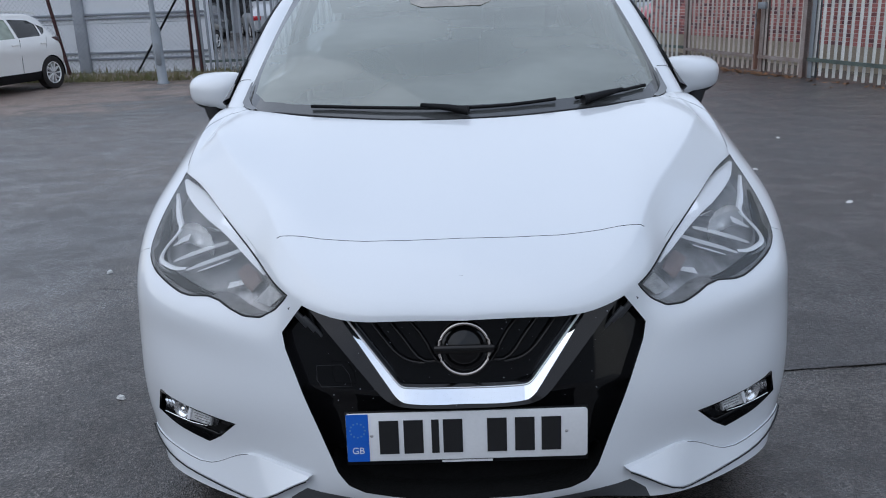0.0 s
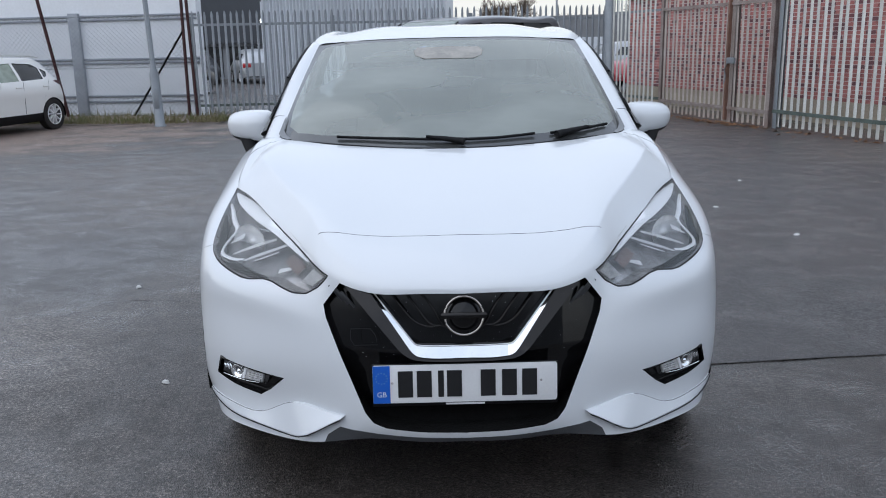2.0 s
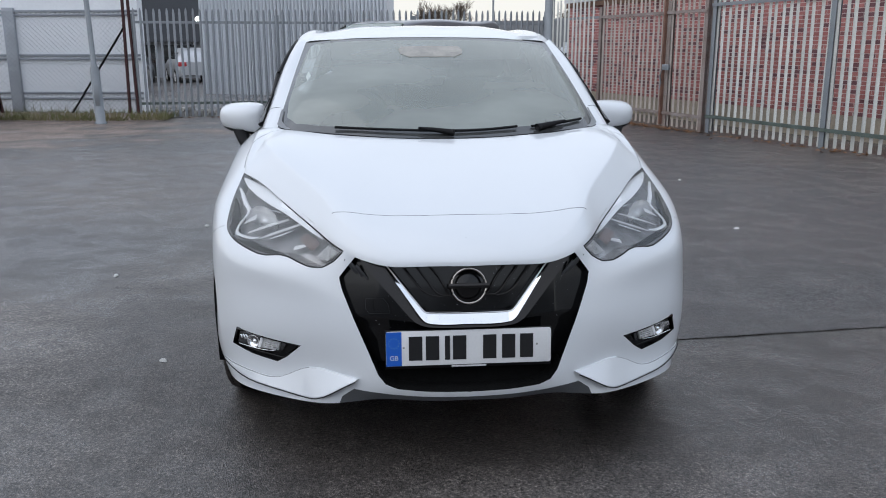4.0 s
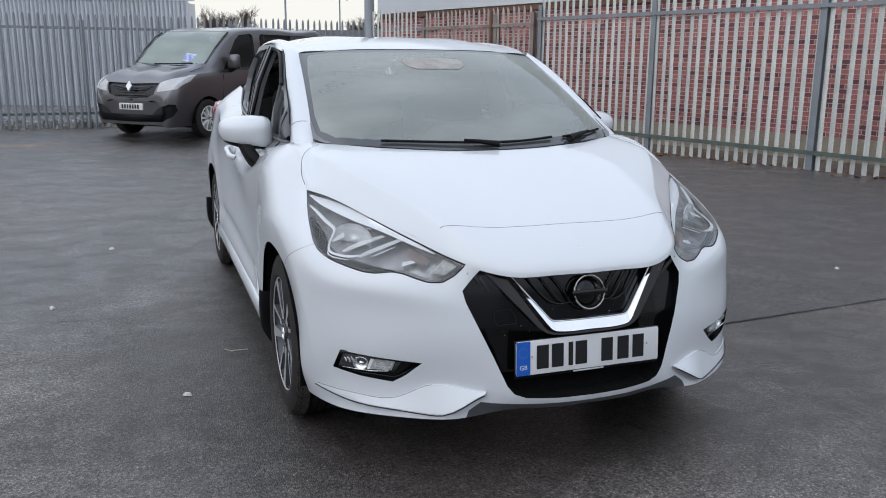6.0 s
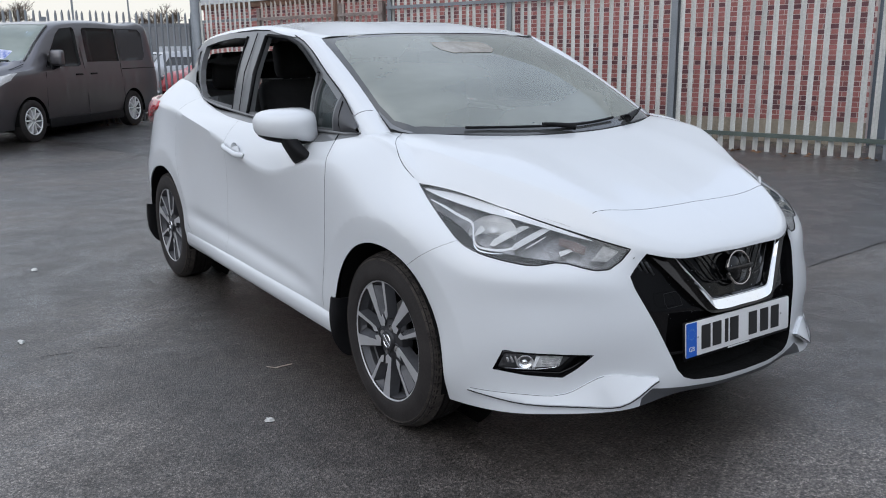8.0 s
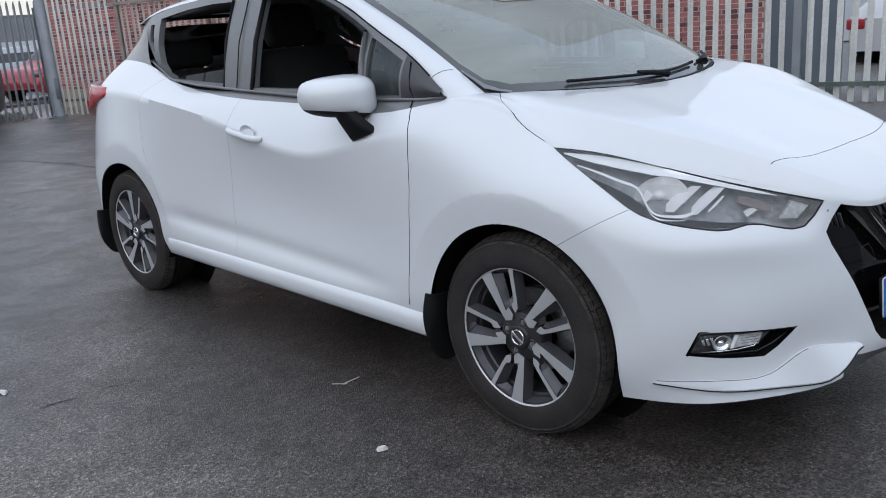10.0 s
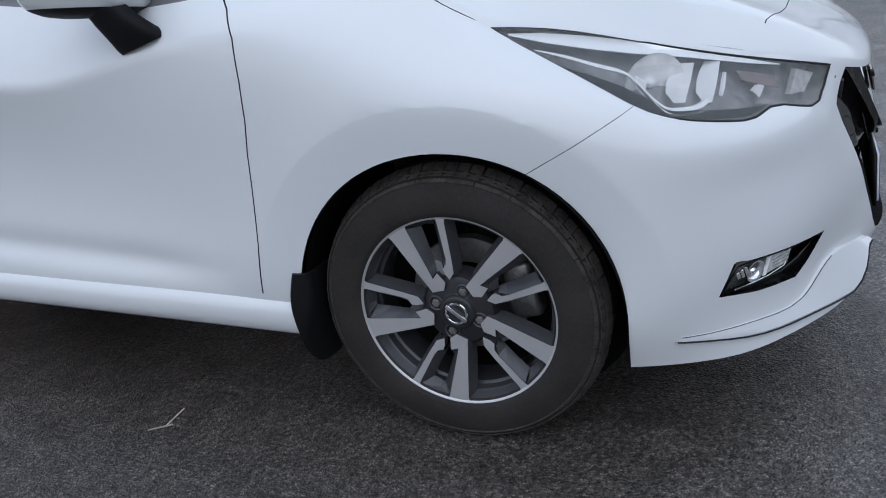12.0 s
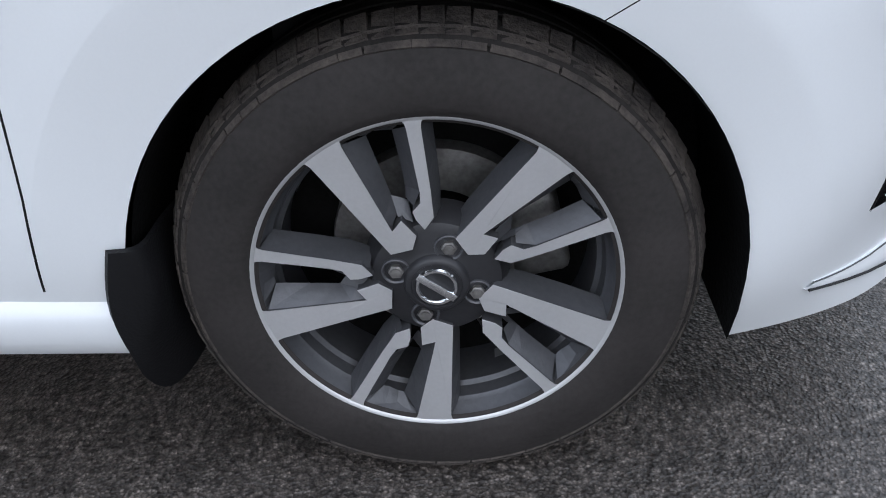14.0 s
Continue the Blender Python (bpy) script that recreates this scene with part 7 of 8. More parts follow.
# lamp columns
def column(name, x, y, r0, z1, r1, top, label, lean=(0, 0)):
    z0 = ground_height(y)
    c = thing(name, label, "street lamp" if "lamp" in name else "post", m=Matrix.Translation((x, y, z0)))
    bm = bmesh.new()
    lathe(bm, [(r0 * 1.25, 0), (r0 * 1.25, .04), (r0, .05), (r0, z1), (r1, z1 + .12), (r1 * .9, top)], 20)
    for v in bm.verts:
        v.co.x += lean[0] * v.co.z
        v.co.y += lean[1] * v.co.z
    part("shaft", bm, GALV_DARK, c)
    bm = bmesh.new()
    box(bm, -.05, .05, -r0 - .012, -r0 + .004, .35, .75, bevel=.006)
    part("service_door", bm, GALV_DARK, c)
    return c


GALV_PALE = mat("grey_painted_column", (0.27, 0.29, 0.32), 0.45, 0.2, 0.1, 3, 60)
column("lamp_post", -5.35, 14.35, .088, 1.0, .048, 7.0, "grey steel lamp post on the grass verge", (-.028, 0))
column("camera_post", POST_X, 16.55, .11, 3.5, .10, 7.0, "thick grey steel post behind the fence")


def chain_link(p0, p1, height, z0):
    """Chain-link fence: wire diamonds between rusty posts."""
    p0, p1 = Vector(p0), Vector(p1)
    L = (p1 - p0).length
    yaw = math.degrees(math.atan2(p1.y - p0.y, p1.x - p0.x))
    f = thing("chain_link_fence", "chain-link fence with rusty leaning posts before a white wall", "fence", m=pose(p0.x, p0.y, z0, 0, 0, yaw))
    step, r = .10, .0035
    verts, edges_ = [], []
    faces = []
    def wire(a, b):
        a, b = Vector(a), Vector(b)
        t = (b - a).normalized()
        s = t.cross(Vector((0, 1, 0))).normalized()
        k = len(verts)
        for p in (a, b):
            verts.extend([tuple(p + s * r), tuple(p - s * r * .5 + Vector((0, r, 0))), tuple(p - s * r * .5 - Vector((0, r, 0)))])
        for i in range(3):
            faces.append((k + i, k + (i + 1) % 3, k + 3 + (i + 1) % 3, k + 3 + i))
    n = int((L + height) / step)
    for k in range(n):
        x = k * step
        x0, zz0 = (x, 0) if x <= L else (L, x - L)
        x1, zz1 = (x - height, height) if x - height >= 0 else (0, x)
        wire((x0, 0, zz0), (x1, 0.004, zz1))
        wire((L - x0, .008, zz0), (L - x1, .012, zz1))
    me = bpy.data.meshes.new("wire_mesh")
    me.from_pydata(verts, [], faces)
    me.materials.append(GALV_DARK)
    ob = new("wire_mesh", me)
    ob.parent = f
    tagged(ob, "galvanised diamond wire mesh", kind="stuff")
    rust = mat("rusty_angle_iron", (0.060, 0.022, 0.022), 0.8, 0.1, 0.3, 5, 60, 0.3)
    for z in (.02, height * .5, height - .02):
        bm = bmesh.new()
        tube(bm, [(0, .006, z), (L, .006, z)], .006, 5)
        part("line_wire", bm, GALV_DARK, f)
    for x, lean in ((-.14, .02), (.04, -.01), (2.72, .16), (5.6, .08), (8.4, .0)):
        bm = bmesh.new()
        box(bm, -.022, .022, -.01, -.002, -.05, height + .45)
        box(bm, -.022, -.014, -.06, -.002, -.05, height + .45)
        o = part("fence_post", bm, rust, f, "rusty angle iron post", smooth=False)
        o.matrix_local = Matrix.Translation((x, .075, 0)) @ pose(0, 0, 0, 0, math.degrees(lean), 0)
    bm = bmesh.new()
    tube(bm, [(.03, .06, height - .35), (1.28, .06, .02)], .022, 6)
    part("brace", bm, MATT_BLACK, f, "black diagonal brace")
    return f


chain_link((-5.12, 15.8, 0), (-14.5, 17.0, 0), 2.12, -.06)
WALL_WHITE = mat("white_painted_wall_panel", (0.78, 0.80, 0.83), 0.6, 0, 0.06, .7, 25, 0.05)
store = thing("white_storage_building", "white panelled wall of a storage building behind a fence", "building", m=pose(-5.05, 16.5, -.1, 0, 0, 172.7))
bm = bmesh.new()
box(bm, 0, 12, -.3, -.02, 0, 5.2)
part("wall_panel", bm, WALL_WHITE, store, smooth=False)
for z in (.34, .46, 1.17, 1.25, 2.08, 2.16):
    bm = bmesh.new()
    box(bm, 0, 12, -.021, .022, z, z + .045, bevel=.008)
    part("wall_rib", bm, GALV_PALE, store)
for x in (2.75, 5.7, 8.6):
    bm = bmesh.new()
    box(bm, x - .12, x + .12, -.021, .08, 0, 2.25, bevel=.015)
    part("concrete_post", bm, mat("grey_concrete_post", (0.33, 0.35, 0.38), 0.8, 0, 0.12, 4, 60, 0.2), store)

# corrugated shed and dark warehouse beyond the back fence
SHED_STEEL = mat("pale_corrugated_steel", (0.59, 0.62, 0.66), 0.45, 0.3, 0.08, .6, 20)
shed = thing("corrugated_shed", "pale grey corrugated steel shed beyond the fence", "building", m=pose(-5.3, 25.1, -.15, 0, 0, -20.5))
rows_s = [[], []]
n = 52
for k in range(n * 4 + 1):
    x = k * 6.05 / (n * 4)
    y = (0, 0, -.035, -.035)[k % 4]
    rows_s[0].append((x, y, 0))
    rows_s[1].append((x, y, 2.95))
bm = bmesh.new()
sheet(bm, rows_s)
part("wall", bm, SHED_STEEL, shed, smooth=False)
bm = bmesh.new()
box(bm, -.05, 6.0, .0, .8, 0, 2.9)
part("core", bm, SHED_STEEL, shed, smooth=False)
bm = bmesh.new()
box(bm, -.1, 6.05, -.06, .12, 2.95, 3.0)
part("eave", bm, SHED_STEEL, shed, smooth=False)
bm = bmesh.new()
prism(bm, [(-.1, 3.0), (6.0, 3.0), (5.85, 4.9), (-.1, 4.9)], -.8, 0, pose(0, 0, 0, 90, 0, 0))
part("roof", bm, SHED_STEEL, shed, smooth=False)
ware = thing("dark_warehouse", "dark grey steel warehouse in the distance", "building", m=pose(-14, 40, -.3, 0, 0, -4))
bm = bmesh.new()
box(bm, 0, 9.5, 0, 10, 1.9, 7)
part("upper_wall", bm, mat("dark_cladding", (0.05, 0.055, 0.065), 0.5, 0.2, 0.15, 1, 20), ware, smooth=False)
bm = bmesh.new()
box(bm, 0, 9.5, .5, 10, 0, 1.95)
part("lower_wall", bm, mat("grey_block_wall", (0.25, 0.26, 0.28), 0.8, 0, 0.15, 1, 20), ware, smooth=False)
for k in range(5):
    bm = bmesh.new()
    box(bm, .4 + k * 1.85, 1.9 + k * 1.85, .44, .52, .3, 1.75)
    part("window", bm, SCREEN_BORDER, ware, smooth=False)
bm = bmesh.new()
lathe(bm, [(.16, 0), (.12, .08), (.01, .1)], 12, Matrix.Translation((6.0, -.05, 2.9)) @ pose(0, 0, 0, 90))
lamp_glow = bpy.data.materials.new("lit_flood_lamp")
lamp_glow.use_nodes = True
lamp_glow.node_tree.nodes["Principled BSDF"].inputs["Emission Color"].default_value = (1, .96, .85, 1)
lamp_glow.node_tree.nodes["Principled BSDF"].inputs["Emission Strength"].default_value = 4
part("flood_lamp", bm, lamp_glow, ware, "lit flood lamp on the wall")


# ---- other vehicles ----
def stations_body(stations, belt):
    """Half body from cross sections: distance, top, half width at roof, belt, middle and bottom, bottom height."""
    secs = []
    for y, zt, wr, wb, wm, wl, zb in stations:
        b = min(belt, zt - .10)
        secs.append([(0, y, zt), (wr * .6, y, zt - .008), (wr * .93, y, zt - .03), (wr, y, zt - .075), (wr + (wb - wr) * .55, y, (zt - .075 + b) / 2), (wb, y, b), (wm, y, (b * .55 + zb * .45)), (wl, y, zb + .12), (wl - .04, y, zb)])
    bm = bmesh.new()
    sheet(bm, loft(secs, 5, 5))
    bm.normal_update()
    bmesh.ops.reverse_faces(bm, faces=[f for f in bm.faces if f.normal.dot(f.calc_center_median() - Vector((0, stations[len(stations) // 2][0], .8))) < 0])
    ends = [[Vector(p) for p in secs[0]], [Vector(p) for p in secs[-1]]]
    for e, sec in zip(ends, (secs[0], secs[-1])):
        k = len(sec)
        mid = [bm.verts.new((0, p[1], p[2])) for p in sec[1:]]
        out = [bm.verts.new(p) for p in sec]
        for i in range(k - 1):
            bm.faces.new([out[i], out[i + 1], mid[i]] if i == 0 else [out[i], out[i + 1], mid[i], mid[i - 1]])
    return bm


BRIGHT_ALLOY = mat("bright_silver_alloy", (0.86, 0.86, 0.86), 0.35, 0.2, 0.05, 8, 90)


def plain_wheel(parent, x, y, r, spokes, side):
    w = new("road_wheel")
    w.parent = parent
    bm = bmesh.new()
    lathe(bm, [(r * .62, -.09), (r * .9, -.1), (r, -.08), (r, .08), (r * .9, .1), (r * .68, .095), (r * .64, .085)], 36)
    bmesh.ops.recalc_face_normals(bm, faces=bm.faces)
    part("tyre", bm, RUBBER, w, angle=40)
    bm = bmesh.new()
    lathe(bm, [(r * .66, .088), (r * .62, .085), (r * .58, .02), (.01, .02)], 36)
    rim = part("rim", bm, ALLOY_DARK, w)
    bm = bmesh.new()
    lathe(bm, [(r * .665, .084), (r * .66, .098), (r * .625, .098), (r * .61, .080)], 36)
    bmesh.ops.recalc_face_normals(bm, faces=bm.faces)
    part("rim_lip", bm, BRIGHT_ALLOY, rim)
    for k in range(spokes):
        bm = bmesh.new()
        prism(bm, [(r * .10, -.012), (r * .4, -.024), (r * .655, -.017), (r * .655, .006), (r * .4, -.006), (r * .10, .006)], .03, .092, pose(0, 0, 0, 0, 0, 360 * k / spokes), .004)
        part("spoke", bm, BRIGHT_ALLOY, rim, smooth=False)
    w.matrix_local = Matrix.Translation((x, y, r)) @ pose(0, 0, 0, 90, 0, 90 if side > 0 else -90)
    return w


def arch_cuts(bm, ys, r, zc):
    for y in ys:
        gone = cut(bm, [(1, a, b) for a, b in arc((y, zc), r, 0, 360, 24)[:-1]], (1, 0, 0), keep=lambda c: c.x > .5)
        bmesh.ops.delete(bm, geom=gone, context="FACES")


def van():
    GREY = mat("metallic_grey_van_paint", (0.155, 0.150, 0.160), 0.30, 0.85, 0.10, 1, 200, coat=0.7)
    VAN_GLASS = mat("dark_van_glass", (0.008, 0.0085, 0.009), 0.16, 0, 0.3, 1.5, 30, spec=0.22)
    VAN_PANEL = mat("dark_blanked_window", (0.05, 0.05, 0.053), 0.35, 0, 0.1, 1.5, 60, spec=0.3)
    st = [(0.07, .66, .60, .70, .70, .66, .25), (.10, .86, .72, .80, .82, .78, .22), (.20, 1.00, .78, .88, .90, .84, .21), (.37, 1.11, .80, .92, .94, .88, .22), (.75, 1.205, .82, .95, .965, .92, .22), (1.0, 1.27, .84, .96, .97, .93, .22), (1.3, 1.50, .84, .965, .975, .94, .22), (1.62, 1.76, .83, .97, .98, .94, .22), (1.95, 1.895, .83, .97, .98, .94, .22), (2.4, 1.95, .84, .97, .98, .94, .22), (3.4, 1.97, .85, .97, .98, .94, .22), (4.4, 1.965, .85, .97, .98, .94, .22), (4.88, 1.94, .83, .96, .97, .93, .24), (5.0, 1.86, .78, .93, .95, .91, .28)]
    v = thing("panel_van", "dark grey crew van with a black grille parked by the fence", "van")
    bm = stations_body(st, 1.10)
    arch_cuts(bm, (.93, 4.03), .385, .34)
    side = lambda c: c.x > .5
    fwin = lift(bm, cut(bm, [(1, 1.42, 1.18), (1, 1.60, 1.40), (1, 1.86, 1.70), (1, 2.02, 1.80), (1, 2.36, 1.83), (1, 2.42, 1.77), (1, 2.42, 1.21), (1, 2.30, 1.17)], (1, 0, 0), side))
    rwin = lift(bm, cut(bm, [(1, 2.60, 1.24), (1, 2.60, 1.78), (1, 2.66, 1.83), (1, 3.66, 1.83), (1, 3.66, 1.24)], (1, 0, 0), side))
    blank = lift(bm, cut(bm, [(1, 3.68, 1.24), (1, 3.68, 1.83), (1, 4.50, 1.83), (1, 4.60, 1.75), (1, 4.60, 1.32), (1, 4.50, 1.24)], (1, 0, 0), side))
    screen = lift(bm, cut(bm, [(-.1, 0, 1.25), (.62, 0, 1.27), (.80, 0, 1.30), (.81, 0, 1.36), (.785, 0, 1.80), (.72, 0, 1.868), (-.1, 0, 1.882)], (0, -1, 0), lambda c: .85 < c.y < 2.0 and c.x < .815))
    lampf = lift(bm, cut(bm, [(.56, 0, .81), (.90, 0, .86), (.95, 0, .99), (.945, 0, 1.10), (.88, 0, 1.085), (.59, 0, .97)], (0, -1, 0), lambda c: c.y < .66))
    grl = lift(bm, cut(bm, [(-.1, 0, .70), (.34, 0, .71), (.50, 0, .77), (.565, 0, .96), (-.1, 0, .94)], (0, -1, 0), lambda c: c.y < .3))
    low = lift(bm, cut(bm, [(-.1, 0, .30), (.66, 0, .31), (.84, 0, .40), (.89, 0, .50), (.885, 0, .60), (.80, 0, .612), (.60, 0, .53), (.48, 0, .43), (-.1, 0, .42)], (0, -1, 0), lambda c: c.y < .45))
    whole("body", bm, GREY, v, "dark grey bodywork", angle=40)
    for nm, b, m in (("cab_window", fwin, VAN_GLASS), ("side_window", rwin, VAN_GLASS), ("blanked_window", blank, VAN_PANEL)):
        sink(b, .012)
        both_sides(nm, b, m, v)
    mirror_into(screen)
    sink(screen, .008)
    # pale green haze colour paints the reflected sky onto the van's screen
    part("windscreen", screen, glass("van_screen", (.5, .56, .52), .02, .42, (.55, .64, .58), 1.5, .12), v, "windscreen with the sky's pale glare painted into the glass")
    inner = bmesh.new()
    box(inner, -.75, .75, 2.0, 4.7, .4, 1.2)
    part("cabin", inner, CABIN, v, smooth=False)
    both_sides("headlamp", lampf, LAMP_CLEAR, v, "clear headlamp")
    mirror_into(grl)
    sink(grl, .03)
    g = part("grille", grl, GLOSS_BLACK, v)
    for z in (.755, .80, .845, .89):
        bm = bmesh.new()
        tube(bm, [(-.5, .175, z + .02), (-.25, .105, z), (0, .085, z - .005), (.25, .105, z), (.5, .175, z + .02)], .0075, 6)
        part("grille_bar", bm, ALLOY_DARK, g)
    bm = bmesh.new()
    prism(bm, [(0, -.095), (.065, 0), (0, .095), (-.065, 0)], 0, .025, Matrix.Translation((0, .055, .895)) @ pose(0, 0, 0, 80), .006)
    part("emblem", bm, SATIN_CHROME, g, "chrome diamond emblem", smooth=False)
    mirror_into(low)
    sink(low, .03)
    part("lower_intake", low, MATT_BLACK, v)
    for sx in (1, -1):
        bm = bmesh.new()
        lathe(bm, [(.05, 0), (.045, .01), (.005, .015)], 16, Matrix.Translation((sx * .72, .12, .50)) @ pose(0, 0, 0, 90, 0, sx * 25))
        part("fog_lamp", bm, FOG_LENS, v)
        bm = bmesh.new()
        box(bm, -.11, .11, -.07, .07, -.13, .13, Matrix.Translation((sx * 1.07, 1.56, 1.32)), .045)
        m_ = part("door_mirror", bm, GREY, v, "grey door mirror")
        bm = bmesh.new()
        tube(bm, [(sx * .95, 1.58, 1.16), (sx * 1.07, 1.57, 1.20)], .04, 6)
        part("mirror_arm", bm, MATT_BLACK, m_)
        for y in (2.28, 2.72):
            bm = bmesh.new()
            box(bm, sx * .985 - .012, sx * .985 + .012, y - .10, y + .10, 1.02, 1.05, bevel=.008)
            part("door_handle", bm, MATT_BLACK, v)
        for pts in ([(2.48, .30), (2.50, .8), (2.47, 1.2), (2.45, 1.75)], [(1.30, .36), (1.34, .8), (1.36, 1.10)], [(3.72, .50), (3.66, 1.0), (3.66, 1.2)]):
            bm = bmesh.new()
            tube(bm, [(sx * (.978 if z < 1.1 else .975 - (z - 1.1) * .16), y, z) for y, z in pts], .004, 5)
            part("shut_line", bm, GAP, v)
        bm = bmesh.new()
        box(bm, sx * .975 - .01, sx * .975 + .006, 3.7, 4.95, 1.09, 1.103)
        part("slide_rail", bm, MATT_BLACK, v)
        bm = bmesh.new()
        box(bm, sx * .955 - .02, sx * .955 + .02, 1.35, 3.6, .19, .34, bevel=.01)
        part("sill_strip", bm, MATT_BLACK, v)
        for y in (.93, 4.03):
            plain_wheel(v, sx * .87, y, .335, 10, sx)
            bm = bmesh.new()
            pts = arc((y, .34), .385, -10, 190, 20)
            sheet(bm, [[(sx * .97, a, b) for a, b in pts], [(sx * .6, a, b) for a, b in pts]])
            part("arch_liner", bm, DARK_LINER, v)
    bm = bmesh.new()
    box(bm, -.26, .26, .045, .085, .50, .61, bevel=.004)
    p = part("number_plate", bm, PLATE_WHITE, v, "white registration plate")
    for k in range(7):
        bm = bmesh.new()
        box(bm, -.20 + k * .058, -.165 + k * .058, .041, .0445, .52, .59)
        part("registration_bar", bm, PLATE_BLACK, p, smooth=False)
    bm = bmesh.new()
    box(bm, -.78, .78, .4, 4.9, .2, .26)
    part("under_tray", bm, DARK_LINER, v)
    # added dark block that stands in for the shade beneath the van
    bm = bmesh.new()
    box(bm, -.60, .60, 1.45, 3.5, .09, .21, bevel=.03)
    part("fuel_tank", bm, DARK_LINER, v)
    bm = bmesh.new()
    tube(bm, [(-.86, 4.03, .30), (-.6, 4.03, .2), (.6, 4.03, .2), (.86, 4.03, .30)], .05, 8)
    part("rear_axle", bm, DARK_LINER, v)
    # bonnet edges, screen border and wiper
    for sx in (1, -1):
        bm = bmesh.new()
        tube(bm, [(sx * .55, .24, .98), (sx * .70, .45, 1.085), (sx * .80, .75, 1.16), (sx * .835, 1.0, 1.23)], .005, 5)
        part("bonnet_gap", bm, GAP, v)
        bm = bmesh.new()
        tube(bm, [(sx * .735, .215, .835), (sx * .90, .43, .905), (sx * .935, .60, 1.03)], .012, 6)
        part("lamp_edge", bm, GAP, v)
        bm = bmesh.new()
        tube(bm, [(sx * .80, 1.08, 1.29), (sx * .80, 1.35, 1.54), (sx * .795, 1.64, 1.765), (sx * .77, 1.80, 1.84)], .016, 6)
        part("screen_edge", bm, SCREEN_BORDER, v)
    bm = bmesh.new()
    tube(bm, [(-.78, 1.04, 1.25), (-.4, .985, 1.238), (0, .97, 1.235), (.4, .985, 1.238), (.78, 1.04, 1.25)], .02, 6)
    part("cowl", bm, MATT_BLACK, v)
    bm = bmesh.new()
    tube(bm, [(-.30, 1.02, 1.275), (.1, 1.02, 1.275), (.55, 1.05, 1.29)], .010, 5)
    part("wiper", bm, MATT_BLACK, v)
    # papers on the dashboard
    bm = bmesh.new()
    box(bm, -.27, .27, -.10, .10, -.012, .012, Matrix.Translation((.55, 1.21, 1.355)) @ pose(0, 0, 0, 46, 8, 10), bevel=.004)
    part("paper_stack", bm, mat("blue_and_white_paper", (0.10, 0.16, 0.50), 0.7, 0, 0.5, 9, 30, second=(0.9, 0.91, 0.93)), v, "blue and white papers on the dashboard")
    bm = bmesh.new()
    box(bm, -.075, .075, -.06, .06, -.002, .002, Matrix.Translation((.60, 1.575, 1.708)) @ pose(0, 0, 0, 38), bevel=.001)
    part("screen_sticker", bm, mat("pale_blue_sticker", (0.55, 0.68, 0.9), 0.5, 0, 0.05, 9, 60), v, "pale blue sticker behind the windscreen", smooth=False)
    return v


grey_van = van()
a = radians(44)
h = Vector((-math.sin(a), -math.cos(a), 0))
# local -y is the van's front; the near front wheel stands at (-.09, 13.5)
rot = pose(0, 0, 0, 0, 0, -44)
grey_van.matrix_world = Matrix.Translation(Vector((-.09, 13.5, -.09)) - (rot @ Vector((.87, .93, 0)))) @ rot


